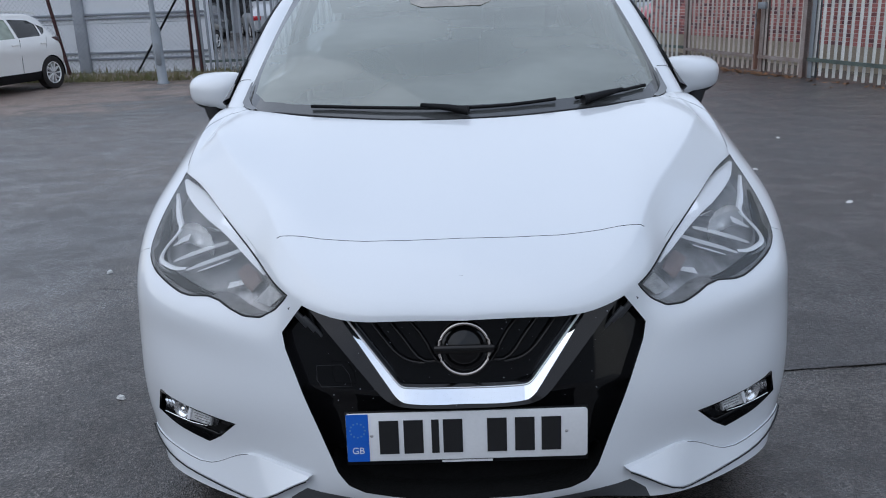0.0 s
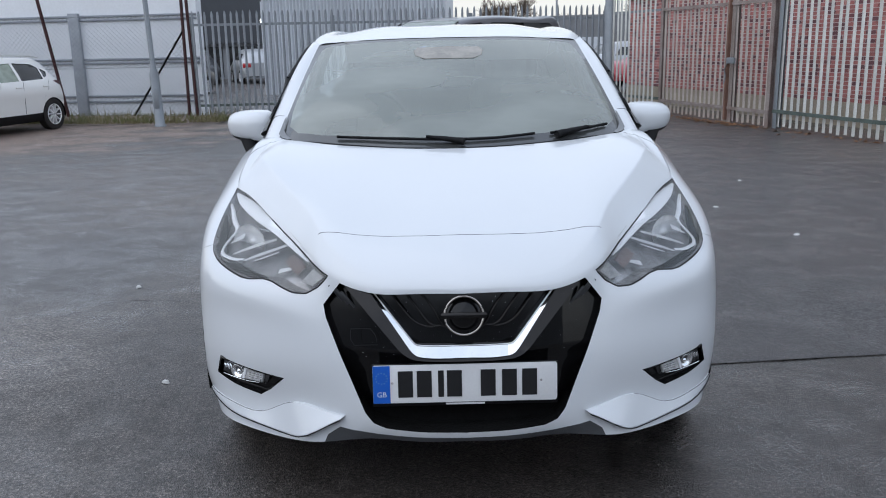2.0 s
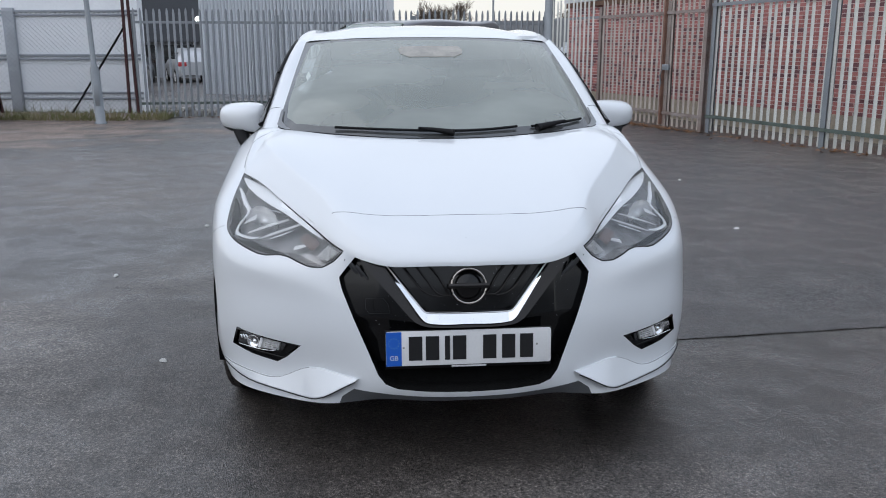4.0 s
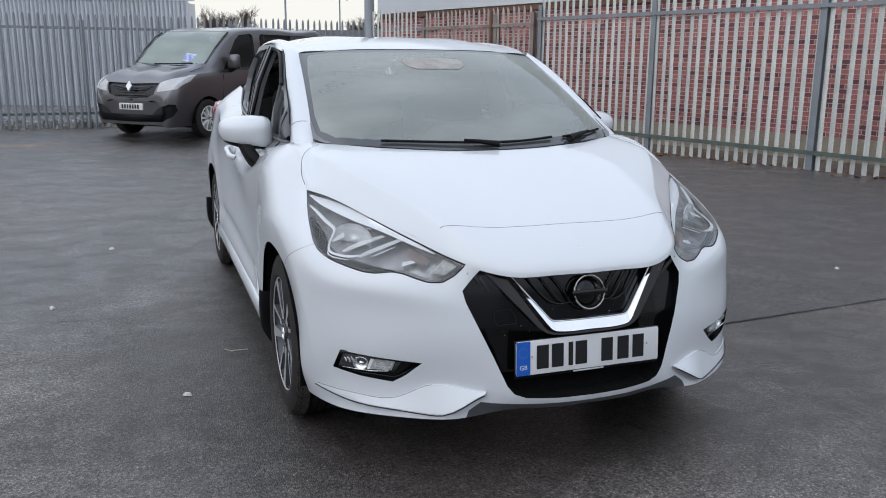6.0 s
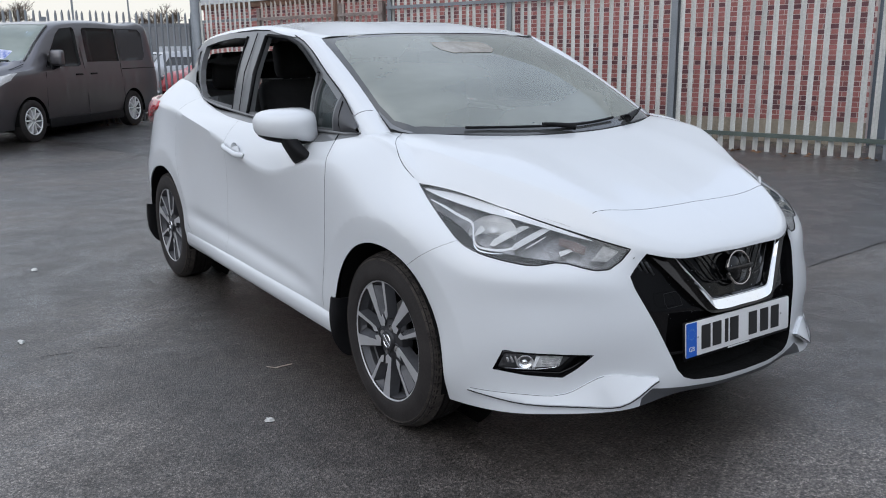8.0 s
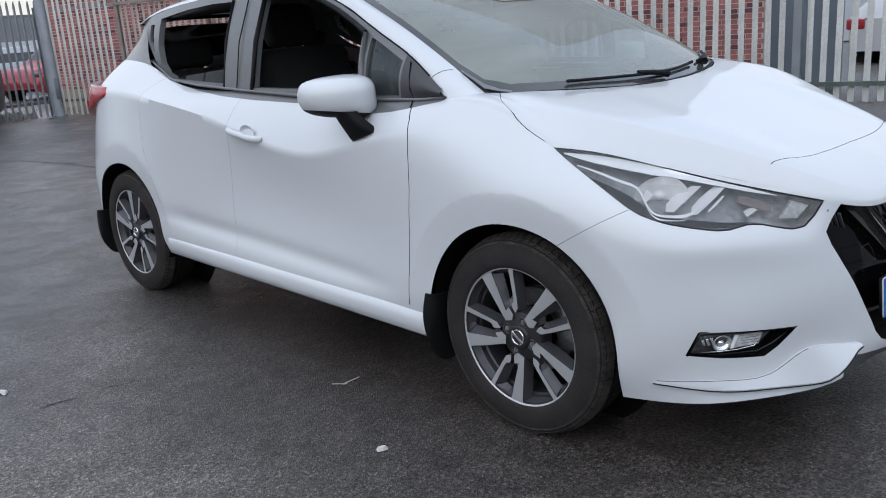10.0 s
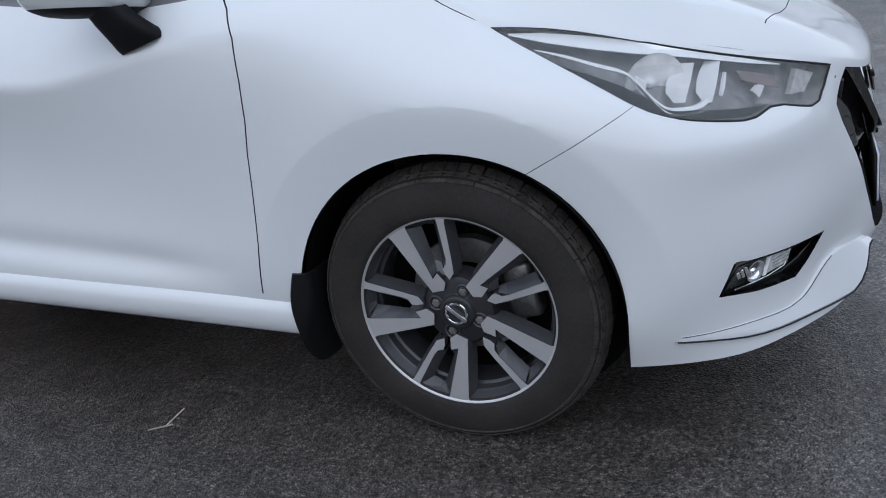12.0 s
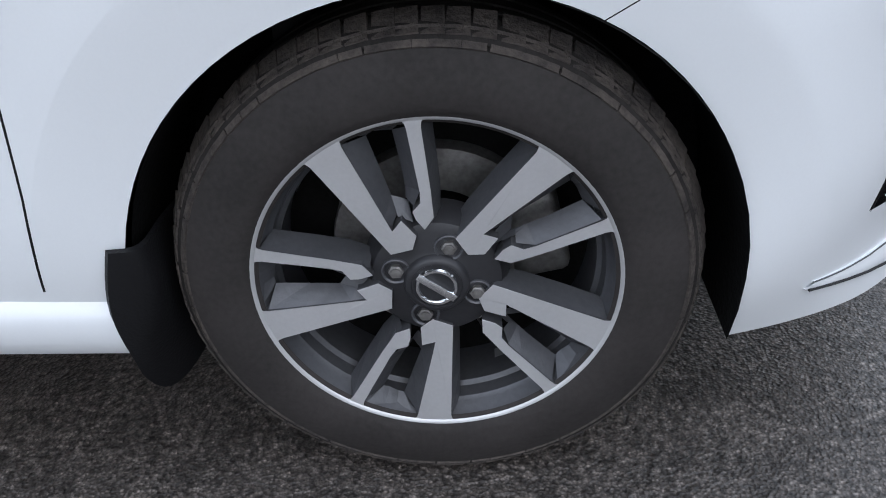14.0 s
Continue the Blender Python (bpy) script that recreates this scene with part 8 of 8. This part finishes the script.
def suv():
    SUVW = mat("white_suv_paint", (0.84, 0.83, 0.80), 0.4, 0, 0.02, 1, 200, coat=0.4)
    st = [(0.0, .60, .50, .60, .60, .56, .36), (.08, .80, .66, .74, .76, .72, .26), (.35, .93, .70, .86, .88, .84, .22), (.8, 1.02, .72, .88, .90, .87, .22), (1.25, 1.10, .70, .885, .905, .88, .22), (1.7, 1.38, .62, .88, .905, .88, .22), (2.1, 1.56, .60, .88, .90, .88, .22), (2.6, 1.60, .60, .88, .90, .88, .23), (3.3, 1.575, .58, .87, .90, .88, .24), (3.66, 1.51, .55, .85, .89, .86, .26), (3.92, 1.30, .55, .78, .84, .80, .30), (4.06, 1.0, .58, .70, .76, .73, .34), (4.10, .85, .55, .64, .68, .66, .38)]
    v = thing("suv_car", "white SUV with black lower cladding parked by the verge", "car")
    bm = stations_body(st, 1.02)
    arch_cuts(bm, (.88, 3.53), .37, .345)
    side = lambda c: c.x > .4
    w1 = lift(bm, cut(bm, [(1, 1.62, 1.08), (1, 1.95, 1.36), (1, 2.15, 1.45), (1, 2.60, 1.475), (1, 2.60, 1.10)], (1, 0, 0), side))
    w2 = lift(bm, cut(bm, [(1, 2.68, 1.10), (1, 2.68, 1.475), (1, 3.25, 1.44), (1, 3.42, 1.36), (1, 3.38, 1.12)], (1, 0, 0), side))
    w3 = lift(bm, cut(bm, [(1, 3.44, 1.14), (1, 3.47, 1.35), (1, 3.66, 1.27), (1, 3.56, 1.18)], (1, 0, 0), side))
    clad = lift(bm, cut(bm, [(1, .2, .1), (1, 4.6, .1), (1, 4.6, .52), (1, 4.0, .46), (1, 3.0, .40), (1, 1.4, .40), (1, .5, .45), (1, .2, .45)], (1, 0, 0), side))
    screen = lift(bm, cut(bm, [(-.1, 0, 1.14), (.62, 0, 1.15), (.52, 0, 1.50), (-.1, 0, 1.52)], (0, -1, 0), lambda c: 1.2 < c.y < 2.1))
    whole("body", bm, SUVW, v, "white bodywork", angle=40)
    sink(clad, -.006)
    both_sides("cladding", clad, MATT_BLACK, v, "black plastic cladding", angle=40)
    for nm, b, m in (("front_window", w1, SIDE_GLASS), ("rear_window", w2, DARK_GLASS), ("quarter_window", w3, DARK_GLASS)):
        sink(b, .01)
        both_sides(nm, b, SCREEN_BORDER if m is DARK_GLASS else mat("pale_green_side_window", (0.26, 0.30, 0.24), 0.15, 0, 0.3, 1.5, 8, coat=0.4), v)
    mirror_into(screen)
    sink(screen, .006)
    part("windscreen", screen, SCREEN_BORDER, v)
    for sx in (1, -1):
        bm = bmesh.new()
        tube(bm, [(sx * .60, 2.0, 1.585), (sx * .60, 2.5, 1.635), (sx * .58, 3.3, 1.615), (sx * .57, 3.6, 1.575)], .014, 6)
        part("roof_rail", bm, GALV, v)
        for y in (2.50, 3.35):
            bm = bmesh.new()
            box(bm, sx * .90 - .012, sx * .90 + .012, y - .09, y + .09, .955, .985, bevel=.008)
            part("door_handle", bm, SUVW, v)
        bm = bmesh.new()
        box(bm, sx * .77 - .05, sx * .77 + .05, 3.72, 3.96, .98, 1.08, bevel=.02)
        part("tail_lamp", bm, mat("smoked_tail_lamp", (0.07, 0.03, 0.035), 0.2, 0, 0.2, 9, 60, coat=0.5), v, "dark smoked tail lamp")
        bm = bmesh.new()
        box(bm, -.10, .10, -.06, .06, -.08, .08, Matrix.Translation((sx * .97, 1.75, 1.05)), .03)
        part("door_mirror", bm, SUVW, v)
        for pts in ([(2.62, .42), (2.64, .8), (2.64, 1.08)], [(3.28, .75), (3.42, .9), (3.44, 1.1)]):
            bm = bmesh.new()
            tube(bm, [(sx * .905, y, z) for y, z in pts], .004, 5)
            part("shut_line", bm, GAP, v)
        for y in (.88, 3.53):
            plain_wheel(v, sx * .80, y, .345, 10, sx)
            bm = bmesh.new()
            pts = arc((y, .345), .37, -10, 190, 20)
            sheet(bm, [[(sx * .90, a_, b) for a_, b in pts], [(sx * .55, a_, b) for a_, b in pts]])
            part("arch_liner", bm, DARK_LINER, v)
    bm = bmesh.new()
    box(bm, -.66, .66, .4, 3.95, .2, .28)
    part("under_tray", bm, DARK_LINER, v)
    bm = bmesh.new()
    box(bm, -.55, .55, 1.5, 3.7, .4, 1.1)
    part("cabin", bm, CABIN, v, smooth=False)
    return v


white_suv = suv()
rot = pose(0, 0, 0, 0, 0, -14)
white_suv.matrix_world = Matrix.Translation(Vector((-7.41, 14.32, -.1)) - (rot @ Vector((.80, 3.53, 0))) * .86) @ rot @ Matrix.Scale(.86, 4)


def far_car(x, y, yaw, paint, label):
    """A small parked car seen through the fence."""
    st = [(0.0, .55, .5, .6, .6, .56, .36), (.1, .76, .62, .74, .76, .72, .26), (.7, .92, .66, .82, .84, .80, .22), (1.1, 1.02, .66, .83, .85, .82, .22), (1.6, 1.36, .58, .82, .85, .82, .22), (2.2, 1.47, .58, .82, .85, .82, .22), (3.2, 1.42, .55, .81, .84, .80, .24), (3.75, 1.12, .56, .76, .80, .76, .3), (3.9, .9, .55, .66, .70, .68, .36)]
    v = thing("parked_car", label, "car", "cars beyond the fence")
    bm = stations_body(st, .95)
    arch_cuts(bm, (.75, 3.2), .33, .3)
    w1 = lift(bm, cut(bm, [(1, 1.5, 1.0), (1, 1.85, 1.28), (1, 3.1, 1.28), (1, 3.35, 1.02)], (1, 0, 0), lambda c: c.x > .4))
    ws = lift(bm, cut(bm, [(-.1, 0, 1.06), (.60, 0, 1.06), (.5, 0, 1.38), (-.1, 0, 1.40)], (0, -1, 0), lambda c: 1.0 < c.y < 2.0))
    whole("body", bm, paint, v, angle=40)
    sink(w1, .01)
    both_sides("side_window", w1, SCREEN_BORDER, v)
    mirror_into(ws)
    sink(ws, .006)
    part("windscreen", ws, SCREEN_BORDER, v)
    for sx in (1, -1):
        for yy in (.75, 3.2):
            plain_wheel(v, sx * .74, yy, .30, 5, sx)
        bm = bmesh.new()
        box(bm, sx * .62 - .1, sx * .62 + .1, .06, .3, .66, .78, bevel=.03)
        part("headlamp", bm, FOG_LENS, v)
        bm = bmesh.new()
        box(bm, sx * .60 - .17, sx * .60 + .17, st[-1][0] - .16, st[-1][0] + .012, .72, .90, bevel=.03)
        part("tail_lamp", bm, TAIL_RED, v)
    v.matrix_world = pose(x, y, -.15, 0, 0, yaw)
    return v


RED = mat("red_car_paint", (0.32, 0.025, 0.035), 0.4, 0, 0.05, 1, 100, coat=0.4)
DARKP = mat("dark_car_paint", (0.03, 0.032, 0.036), 0.4, 0, 0.05, 1, 100, coat=0.4)
PALE = mat("white_car_paint", (0.60, 0.61, 0.62), 0.4, 0, 0.04, 1, 100, coat=0.4)
SILVER = mat("silver_car_paint", (0.45, 0.46, 0.48), 0.4, 0.4, 0.05, 1, 100, coat=0.4)
far_car(-8.2, 27.5, 170, DARKP, "dark hatchback parked in the yard beyond the gate")
far_car(-10.8, 29.0, 90, SILVER, "silver car parked in the yard beyond the gate")
far_car(-9.6, 33.5, 20, DARKP, "dark car parked in the yard beyond the gate")
far_car(-8.5, 37.7, 200, SILVER, "silver car with red tail lamps parked beyond the fence")
far_car(5.2, 23.0, -60, RED, "red car parked beyond the corner of the fence")
far_car(4.6, 28.0, -70, SILVER, "silver car parked beyond the corner of the fence")
far_car(16.5, 3.6, 80, PALE, "white car parked on grey concrete beyond the fence")
far_car(14.8, .8, 80, SILVER, "silver car parked on grey concrete beyond the fence")
far_car(15.0, -1.8, 80, PALE, "white car parked on grey concrete beyond the fence")
bm = bmesh.new()
sheet(bm, [[(9.6, -14, -.02), (40, -14, -.02)], [(9.6, 3.2, -.02), (40, 3.2, -.02)]])
for v in bm.verts:
    v.co.z = .02
tagged(part("concrete_slab", bm, mat("grey_concrete_slab", (0.24, 0.25, 0.22), 0.8, 0, 0.08, 1, 40, 0.1), smooth=False), "grey concrete slab beyond the fence", "pavement", kind="structure")
far_wall = thing("grey_unit", "low grey industrial unit far beyond the fence", "building", m=pose(20, -16, 0))
bm = bmesh.new()
box(bm, 0, 8, 0, 26, 0, 5)
part("wall", bm, SHED_STEEL, far_wall, smooth=False)

yard_unit = thing("low_unit", "low dark grey unit with pale doors beyond the fence", "building", m=pose(5.5, 39, -.2, 0, 0, -18))
bm = bmesh.new()
box(bm, 0, 16, 0, 6, 0, 2.75)
part("wall", bm, mat("dull_grey_cladding", (0.20, 0.205, 0.215), 0.7, 0, 0.15, .8, 20), yard_unit, smooth=False)
for k in range(5):
    bm = bmesh.new()
    box(bm, .6 + k * 3.1, 2.9 + k * 3.1, -.05, .02, 0, 1.75)
    part("roller_door", bm, SHED_STEEL, yard_unit, "pale roller door", smooth=False)

# ---- verge, soil and litter ----
SOIL = mat("damp_brown_soil", (0.105, 0.088, 0.078), 0.9, 0, 0.3, 1.2, 40, 0.4, second=(0.30, 0.235, 0.20))
bm = bmesh.new()
sheet(bm, [[(x, y0 + (-.4 if k == 0 else 0) * 1 + k * .35 + random.uniform(-.05, .05), ground_height(y0) + (.0, .07, .10, .08, .0)[k] + random.uniform(-.01, .01)) for x, y0 in ((-4.3, 15.2), (-5.2, 15.0), (-6.0, 15.1), (-7.0, 15.3), (-8.5, 15.6), (-11, 16.0), (-14, 16.4))] for k in range(5)])
GRASS = mat("rough_grass", (0.085, 0.115, 0.03), 0.8, 0, 0.3, 2, 60, 0.5, second=(0.21, 0.165, 0.085))
verge = tagged(part("verge", bm, SOIL), "raised earth verge below the fence", "ground", kind="structure")
verts, faces = [], []
for k in range(5200):
    x = random.uniform(-11, -4.2)
    y = np.interp(-x, [4.2, 5.2, 7, 11], [15.2, 15.0, 15.3, 16.0]) + random.uniform(-.45, 1.1)
    z = ground_height(y) + .03
    hgt, lean, a_ = random.uniform(.03, .15) * (2.0 if random.random() < .1 else 1), random.uniform(-.08, .08), random.uniform(0, math.pi)
    b = len(verts)
    dx, dy = .012 * math.cos(a_), .012 * math.sin(a_)
    verts += [(x - dx, y - dy, z), (x + dx, y + dy, z), (x + lean, y + random.uniform(-.05, .05), z + hgt)]
    faces.append((b, b + 1, b + 2))
me = bpy.data.meshes.new("grass")
me.from_pydata(verts, [], faces)
me.materials.append(GRASS)
tagged(new("grass", me), "rough green and yellow grass along the fence", "grass", kind="stuff")

LEAF = per_piece(mat("fallen_leaf", (0.20, 0.10, 0.045), 0.7, 0, 0.2, 20, 90), 0.5)
verts, faces = [], []
for k in range(520):
    if k < 380:
        t = random.uniform(-2.9, 9) if k > 160 else random.gauss(-1.5, .8)
        p = GATE_R + FENCE_DIR * t + Vector((-.969, -.246, 0)) * abs(random.gauss(.02, .16))
    else:
        p = Vector((random.uniform(-4.8, 3.5), 0, 0))
        p.y = 15.9 + p.x * .09 - abs(random.gauss(0, .15))
    z = ground_height(p.y) + .008
    a_, s_ = random.uniform(0, 6.28), random.uniform(.02, .05)
    b = len(verts)
    c, q = math.cos(a_) * s_, math.sin(a_) * s_
    verts += [(p.x + c, p.y + q, z), (p.x - q * .5, p.y + c * .5, z + random.uniform(.005, .03)), (p.x - c, p.y - q, z + .004), (p.x + q * .5, p.y - c * .5, z + random.uniform(.005, .03))]
    faces.append((b, b + 1, b + 2, b + 3))
me = bpy.data.meshes.new("leaf_litter")
me.from_pydata(verts, [], faces)
me.materials.append(LEAF)
tagged(new("leaf_litter", me), "brown fallen leaves along the foot of the fence", "leaves", kind="stuff")

RUBBLE = per_piece(mat("mixed_pale_rubble", (0.16, 0.14, 0.12), 0.9, 0, 0.4, 12, 60, 0.3, second=(0.55, 0.54, 0.52)), 0.6)
WHITE_BIT = mat("pale_paper_scrap", (0.62, 0.62, 0.6), 0.7, 0, 0.1, 40, 200)
for x, y, s_ in ((2.22, 4.55, .03), (2.44, 3.48, .035), (-1.81, 2.53, .028), (-1.205, 1.06, .024), (-1.53, 3.96, .03), (2.95, 1.9, .022), (2.9, 5.9, .03)):
    bm = bmesh.new()
    pts = [(s_ * (.6 + random.random() * .5) * math.cos(t), s_ * (.35 + random.random() * .35) * math.sin(t)) for t in np.linspace(0, 6.28, 9)[:-1]]
    prism(bm, pts, 0, .008, None, .002, top_scale=.7)
    for v in bm.verts:
        v.co.z += random.uniform(0, .005)
    ob = part("paper_scrap", bm, WHITE_BIT, None, smooth=False)
    tagged(ob, "small pale scrap of litter on the asphalt", "litter", "litter on the ground")
    ob.matrix_world = pose(x, y, ground_height(y) + .001, 0, 0, random.uniform(0, 180))
bm = bmesh.new()
tube(bm, [(-1.005, 1.565, .006), (-.982, 1.530, .007), (-.905, 1.535, .005)], .0022, 5)
tube(bm, [(-.982, 1.530, .006), (-.975, 1.515, .010)], .002, 5)
tagged(part("twig", bm, mat("dry_twig", (0.42, 0.36, 0.3), 0.8)), "dry pale twig on the asphalt", "twig")

# old crack filled with dirt
bm = bmesh.new()
run = [(-1.86, 2.24), (-1.74, 2.27), (-1.62, 2.245), (-1.55, 2.25), (-1.46, 2.215), (-1.36, 2.25), (-1.25, 2.27)]
run = smooth_line(run, 3)
for a, b in ((2, 6), (8, 13), (14, 16)):
    piece = run[a:b + 1]
    w = [0 if k in (0, len(piece) - 1) else random.uniform(.0015, .005) for k in range(len(piece))]
    sheet(bm, [[(x, y - k, .0022) for (x, y), k in zip(piece, w)], [(x, y + k, .0022) for (x, y), k in zip(piece, w)]])
bmesh.ops.remove_doubles(bm, verts=bm.verts, dist=1e-5)
tagged(part("asphalt_crack", bm, mat("dirt_filled_crack", (0.016, 0.014, 0.013), 0.9, 0, 0.3, 40, 200, 0.4)), "dark crack in the damp asphalt", "road", kind="structure")

# joint across the asphalt beside the car
bm = bmesh.new()
pts = [(.75, 1.085)]
while pts[-1][0] < 6.5:
    pts.append((pts[-1][0] + .08, pts[-1][1] + .008 + random.uniform(-.008, .008)))
for i in range(0, len(pts) - 6, 7):
    run = pts[i:i + random.choice((3, 4, 5, 6))]
    sheet(bm, [[(x, y - .0012 - random.uniform(0, .003), .0062) for x, y in run], [(x, y + .0008 + random.uniform(0, .003), .0062) for x, y in run]])
tagged(part("asphalt_joint", bm, mat("dark_joint", (0.034, 0.033, 0.033), 0.45)), "dark joint across the asphalt", "road", kind="structure")


# rubble and rubbish blown against the foot of the back fence
verts, faces = [], []
for k in range(1100):
    u = random.random()
    x, y = -4.6 + 8.0 * u, 15.79 + .85 * (u * 8.0 + .4) / 8.78 + random.uniform(.0, .75)
    a, r, h = random.uniform(0, math.pi), random.uniform(.02, .085), random.uniform(.01, .17)
    b = len(verts)
    for dz, q in ((0, 1), (h, random.uniform(.45, .8))):
        for j in range(4):
            w = r * q * random.uniform(.7, 1.2)
            verts.append((x + w * math.cos(a + j * math.pi / 2), y + w * .7 * math.sin(a + j * math.pi / 2), ground_height(y) - .012 + dz * random.uniform(.8, 1.1)))
    faces += [(b + j, b + (j + 1) % 4, b + 4 + (j + 1) % 4, b + 4 + j) for j in range(4)] + [(b + 4, b + 5, b + 6, b + 7)]
me = bpy.data.meshes.new("rubble")
me.from_pydata(verts, [], faces)
me.materials.append(RUBBLE)
tagged(new("rubble", me), "pale rubble and rubbish along the foot of the fence", "rubble", kind="stuff")


# ---- trees and masts in the distance ----
BARK = mat("bare_winter_twigs", (0.16, 0.125, 0.10), 0.9, 0, 0.2, 2, 20)
def bare_tree(x, y, hgt, seed):
    random.seed(seed)
    t = thing("tree", "bare brown winter tree far behind the fence", "tree", "bare trees", m=Matrix.Translation((x, y, -.3)))
    bm = bmesh.new()
    tube(bm, [(0, 0, 0), (.05, 0, hgt * .2), (-.03, .02, hgt * .4)], [.16, .12, .09], 7)
    part("trunk", bm, BARK, t)
    bm = bmesh.new()
    def grow(p, d, length, r, n):
        q = p + d * length
        tube(bm, [tuple(p), tuple((p + q) / 2 + Vector((random.uniform(-.1, .1), random.uniform(-.1, .1), 0)) * length * .4), tuple(q)], [r, r * .8, r * .55], 4)
        if n:
            for _ in range(random.choice((4, 5))):
                e = (d + Vector((random.uniform(-.8, .8), random.uniform(-.8, .8), random.uniform(-.15, .6)))).normalized()
                grow(p.lerp(q, random.uniform(.45, 1)), e, length * random.uniform(.6, .8), r * .62, n - 1)
    for k in range(7):
        a_ = k * .9
        grow(Vector((0, 0, hgt * (.15 + .04 * k))), Vector((math.cos(a_) * .7, math.sin(a_) * .7, .9)).normalized(), hgt * .24, .06, 4)
    part("crown", bm, BARK, t, "tangle of bare twigs")


bare_tree(5.3, 58, 5.6, 3)
bare_tree(9.4, 60, 4.2, 5)
bare_tree(6.2, 57, 3.8, 11)
bare_tree(14.5, 56, 5.0, 8)
for x, y in ((1.0, 44), (6.0, 40), (11.5, 52)):
    c = column("lamp_mast", x, y, .09, 1.0, .05, 5.0, "slim steel lamp mast in the distance")
    bm = bmesh.new()
    tube(bm, [(-.5, 0, 4.9), (0, 0, 5.05), (.5, 0, 4.9)], .04, 6)
    part("lamp_arm", bm, GALV_DARK, c)
brick_courses()
